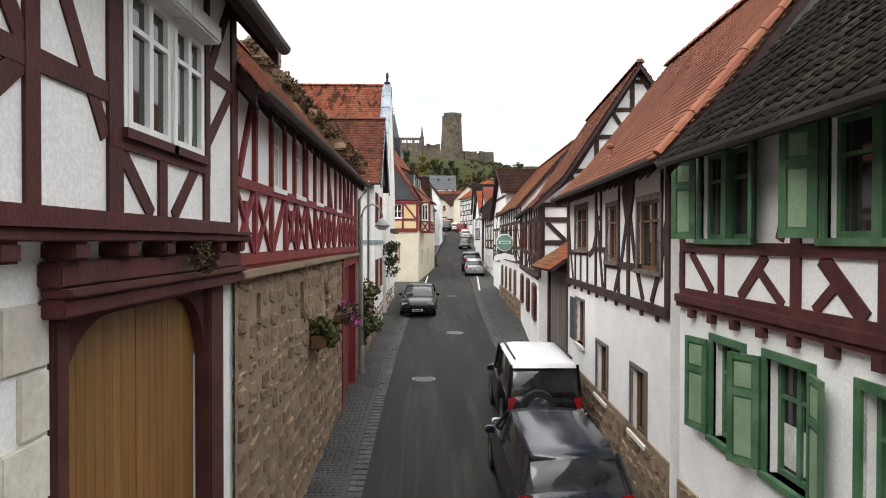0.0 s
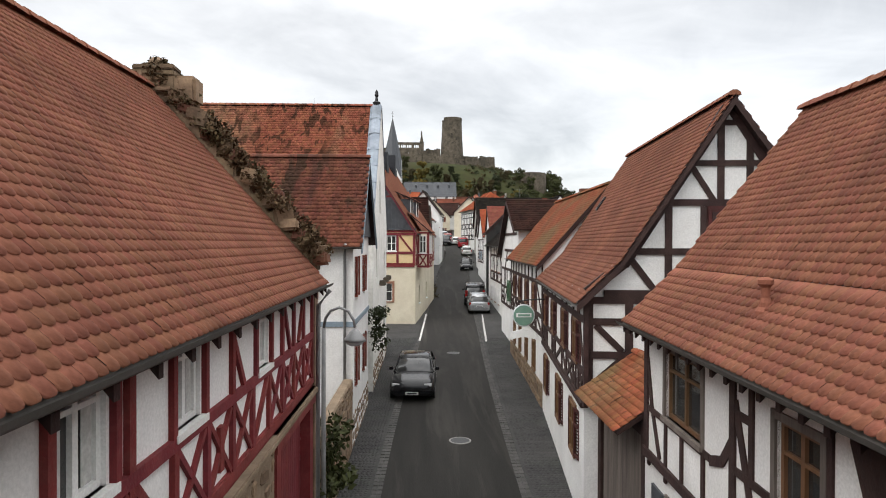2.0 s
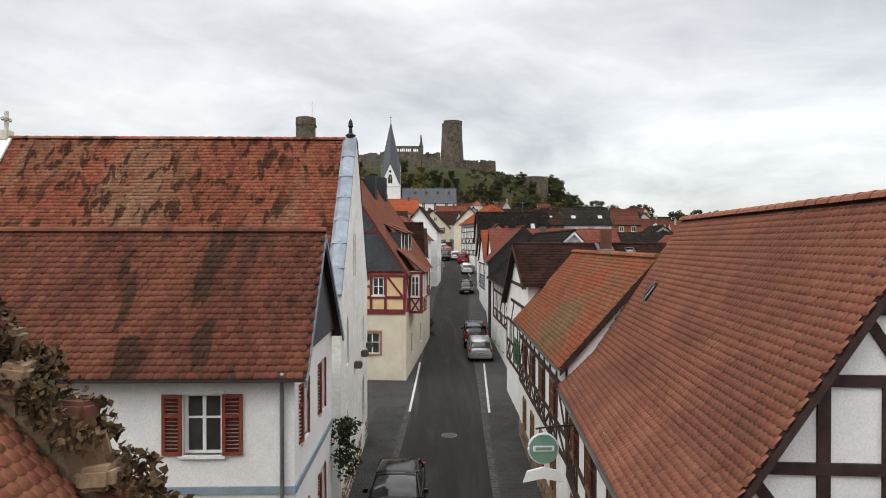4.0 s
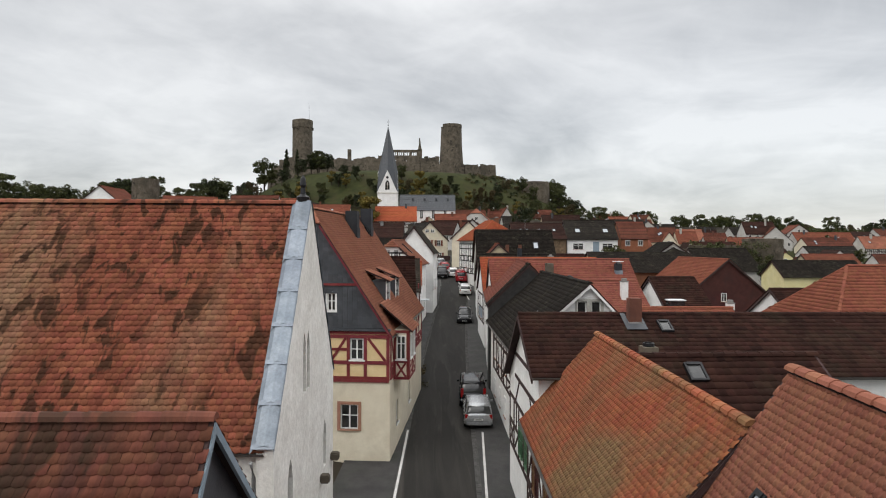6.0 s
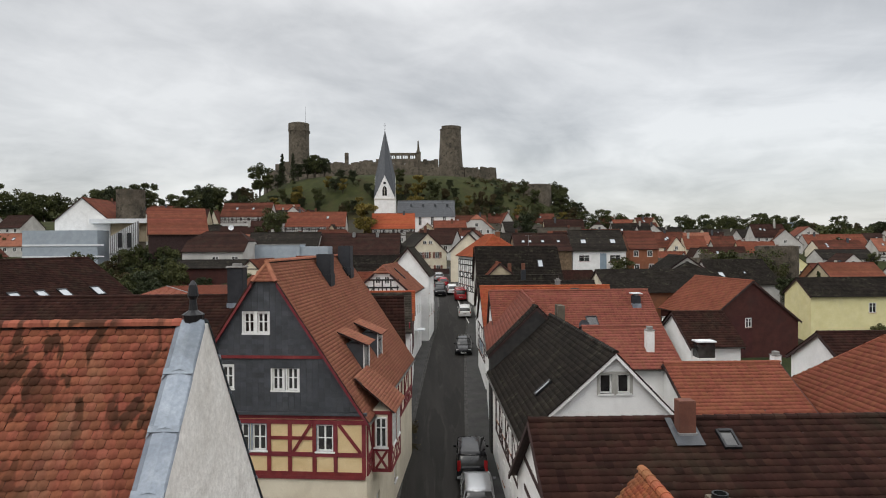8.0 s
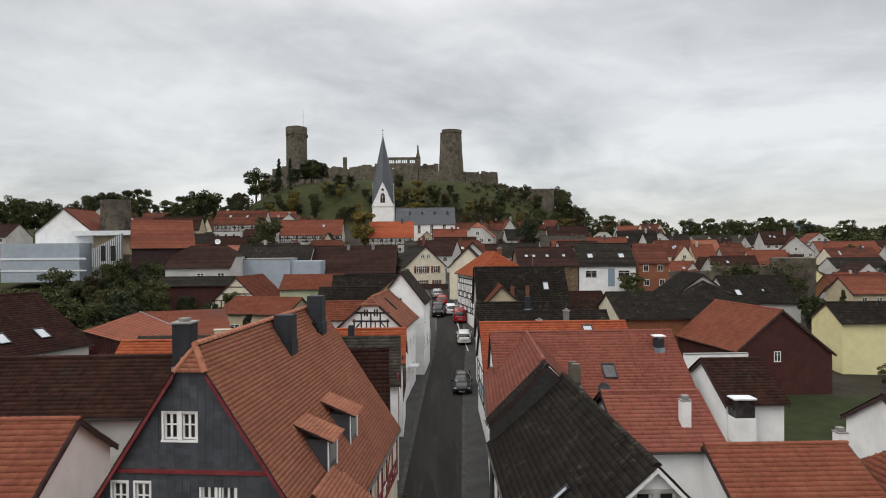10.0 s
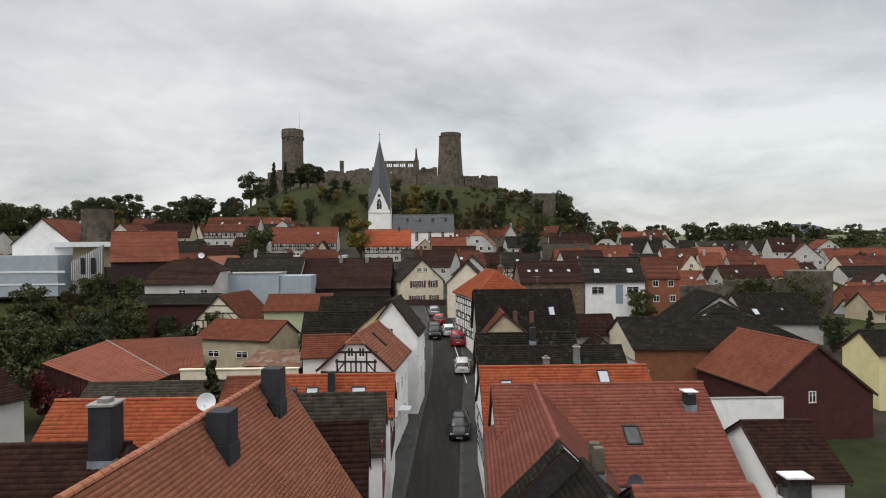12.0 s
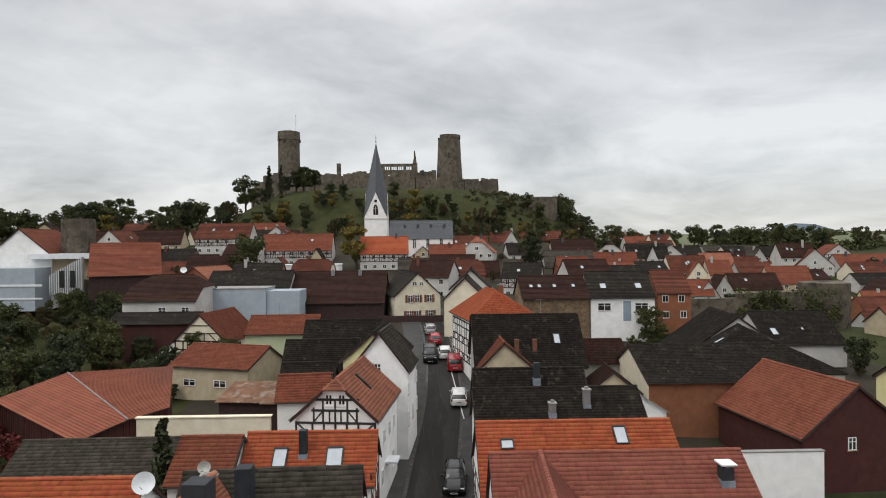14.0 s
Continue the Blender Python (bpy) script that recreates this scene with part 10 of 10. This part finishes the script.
def inn_sign():
    t = thing("inn_sign", "round green hanging sign over a white scroll board", "sign", pose(2.9, 27.9, -0.42))
    turn = Matrix.Translation((-0.15, 0, 4.0)) @ Matrix.Rotation(math.pi / 2, 4, "X")
    part("bracket", Shape().tube([(0.9, 0, 4.6), (0.0, 0, 4.55), (-0.35, 0, 4.5)], 0.025, 6), "metal_dark", t)
    part("disc", Shape().lathe((0, 0, 0), [(0.36, -0.05), (0.36, 0.05)], 24), "sign_green", t, m=turn)
    part("rim", Shape().tube([(-0.15 + 0.37 * math.cos(a * 0.2618), 0, 4.0 + 0.37 * math.sin(a * 0.2618)) for a in range(25)], 0.035, 6, False), "metal_white", t)
    part("band", Shape().box(-0.42, 0.12, -0.07, 0.07, 3.94, 4.08), "paint_white", t)
    part("letter_bar", Shape().box(-0.36, 0.06, -0.075, 0.075, 3.97, 4.05), "sign_green", t)
    part("scroll", Shape().add([(x, y, z) for y in (-0.04, 0.04) for x, z in ((-0.66, 3.14), (-0.56, 3.42), (-0.15, 3.52), (0.26, 3.42), (0.36, 3.14), (-0.15, 3.24))],
         [(0, 1, 2, 3, 4, 5), (11, 10, 9, 8, 7, 6)] + [(i, (i + 1) % 6, (i + 1) % 6 + 6, i + 6) for i in range(6)]), "paint_white", t)


def satellite_dish(x, y, z, r, mast, tone):
    t = thing("satellite_dish", "%s satellite dish on a short roof mast" % tone, "satellite dish", placed((x, y, z)))
    part("mast", Shape().tube([(0, 0, -mast), (0, 0, 0.1)], 0.025, 6), "zinc", t)
    part("reflector", Shape().lathe((0, 0, 0), [(0.02, -0.02), (r * 0.5, 0.03), (r, 0.14), (r * 1.02, 0.16), (r * 0.5, 0.05), (0.02, 0.0)], 22), "metal_white" if tone == "white" else "plaster_grey", t, m=Matrix.Translation((0, -0.1, 0)) @ Matrix.Rotation(radians(68), 4, "X") @ Matrix.Rotation(0.3, 4, "Y"))
    part("feed_arm", Shape().tube([(0, -0.12, -r * 0.7), (0.02, -0.55, -0.02)], 0.015, 5), "metal_dark", t)


def tv_aerial(x, y, z, h):
    t = thing("tv_aerial", "thin metal television aerial on a roof mast", "aerial", placed((x, y, z)))
    part("mast", Shape().tube([(0, 0, -0.6), (0, 0, h)], 0.022, 6), "zinc", t)
    part("boom", Shape().tube([(-0.45, 0, h - 0.1), (0.45, 0.1, h - 0.1)], 0.014, 5), "zinc", t)
    for i in range(6):
        part("element", Shape().tube([(-0.4 + i * 0.16, -0.25, h - 0.1), (-0.4 + i * 0.16, 0.3, h - 0.1)], 0.009, 4), "zinc", t)


def lawn(x0, x1, y0, y1):
    sh = Shape()
    k = 10
    sh.add([(x0 + (x1 - x0) * i / k, y0 + (y1 - y0) * j / k, ground(x0 + (x1 - x0) * i / k, y0 + (y1 - y0) * j / k) + 0.06) for j in range(k + 1) for i in range(k + 1)],
           [(j * (k + 1) + i, j * (k + 1) + i + 1, (j + 1) * (k + 1) + i + 1, (j + 1) * (k + 1) + i) for j in range(k) for i in range(k)])
    tagged(part("lawn", sh, "lawn"), "mown green garden lawn", "lawn", kind="structure")


SET_OUT[0] = True
town()
SET_OUT[0] = False
lawn(28, 46, 78, 93)
far_houses()
church()
castle()
plant_trees()
cars()
street_lamp(-2.85, 18.6, 0.9)
plants()
inn_sign()
SET_OUT[0] = True
satellite_dish(-10.0, 75.8, 9.75, 0.5, 0.6, "white")
satellite_dish(-7.6, 76.9, 10.05, 0.3, 0.5, "grey")
satellite_dish(-36.5, 150.2, 16.9, 0.5, 0.9, "white")
for x, y, z in ((-16.0, 128.2, 11.8), (15.0, 113.2, 13.2)):
    tv_aerial(x, y, z, 1.6)
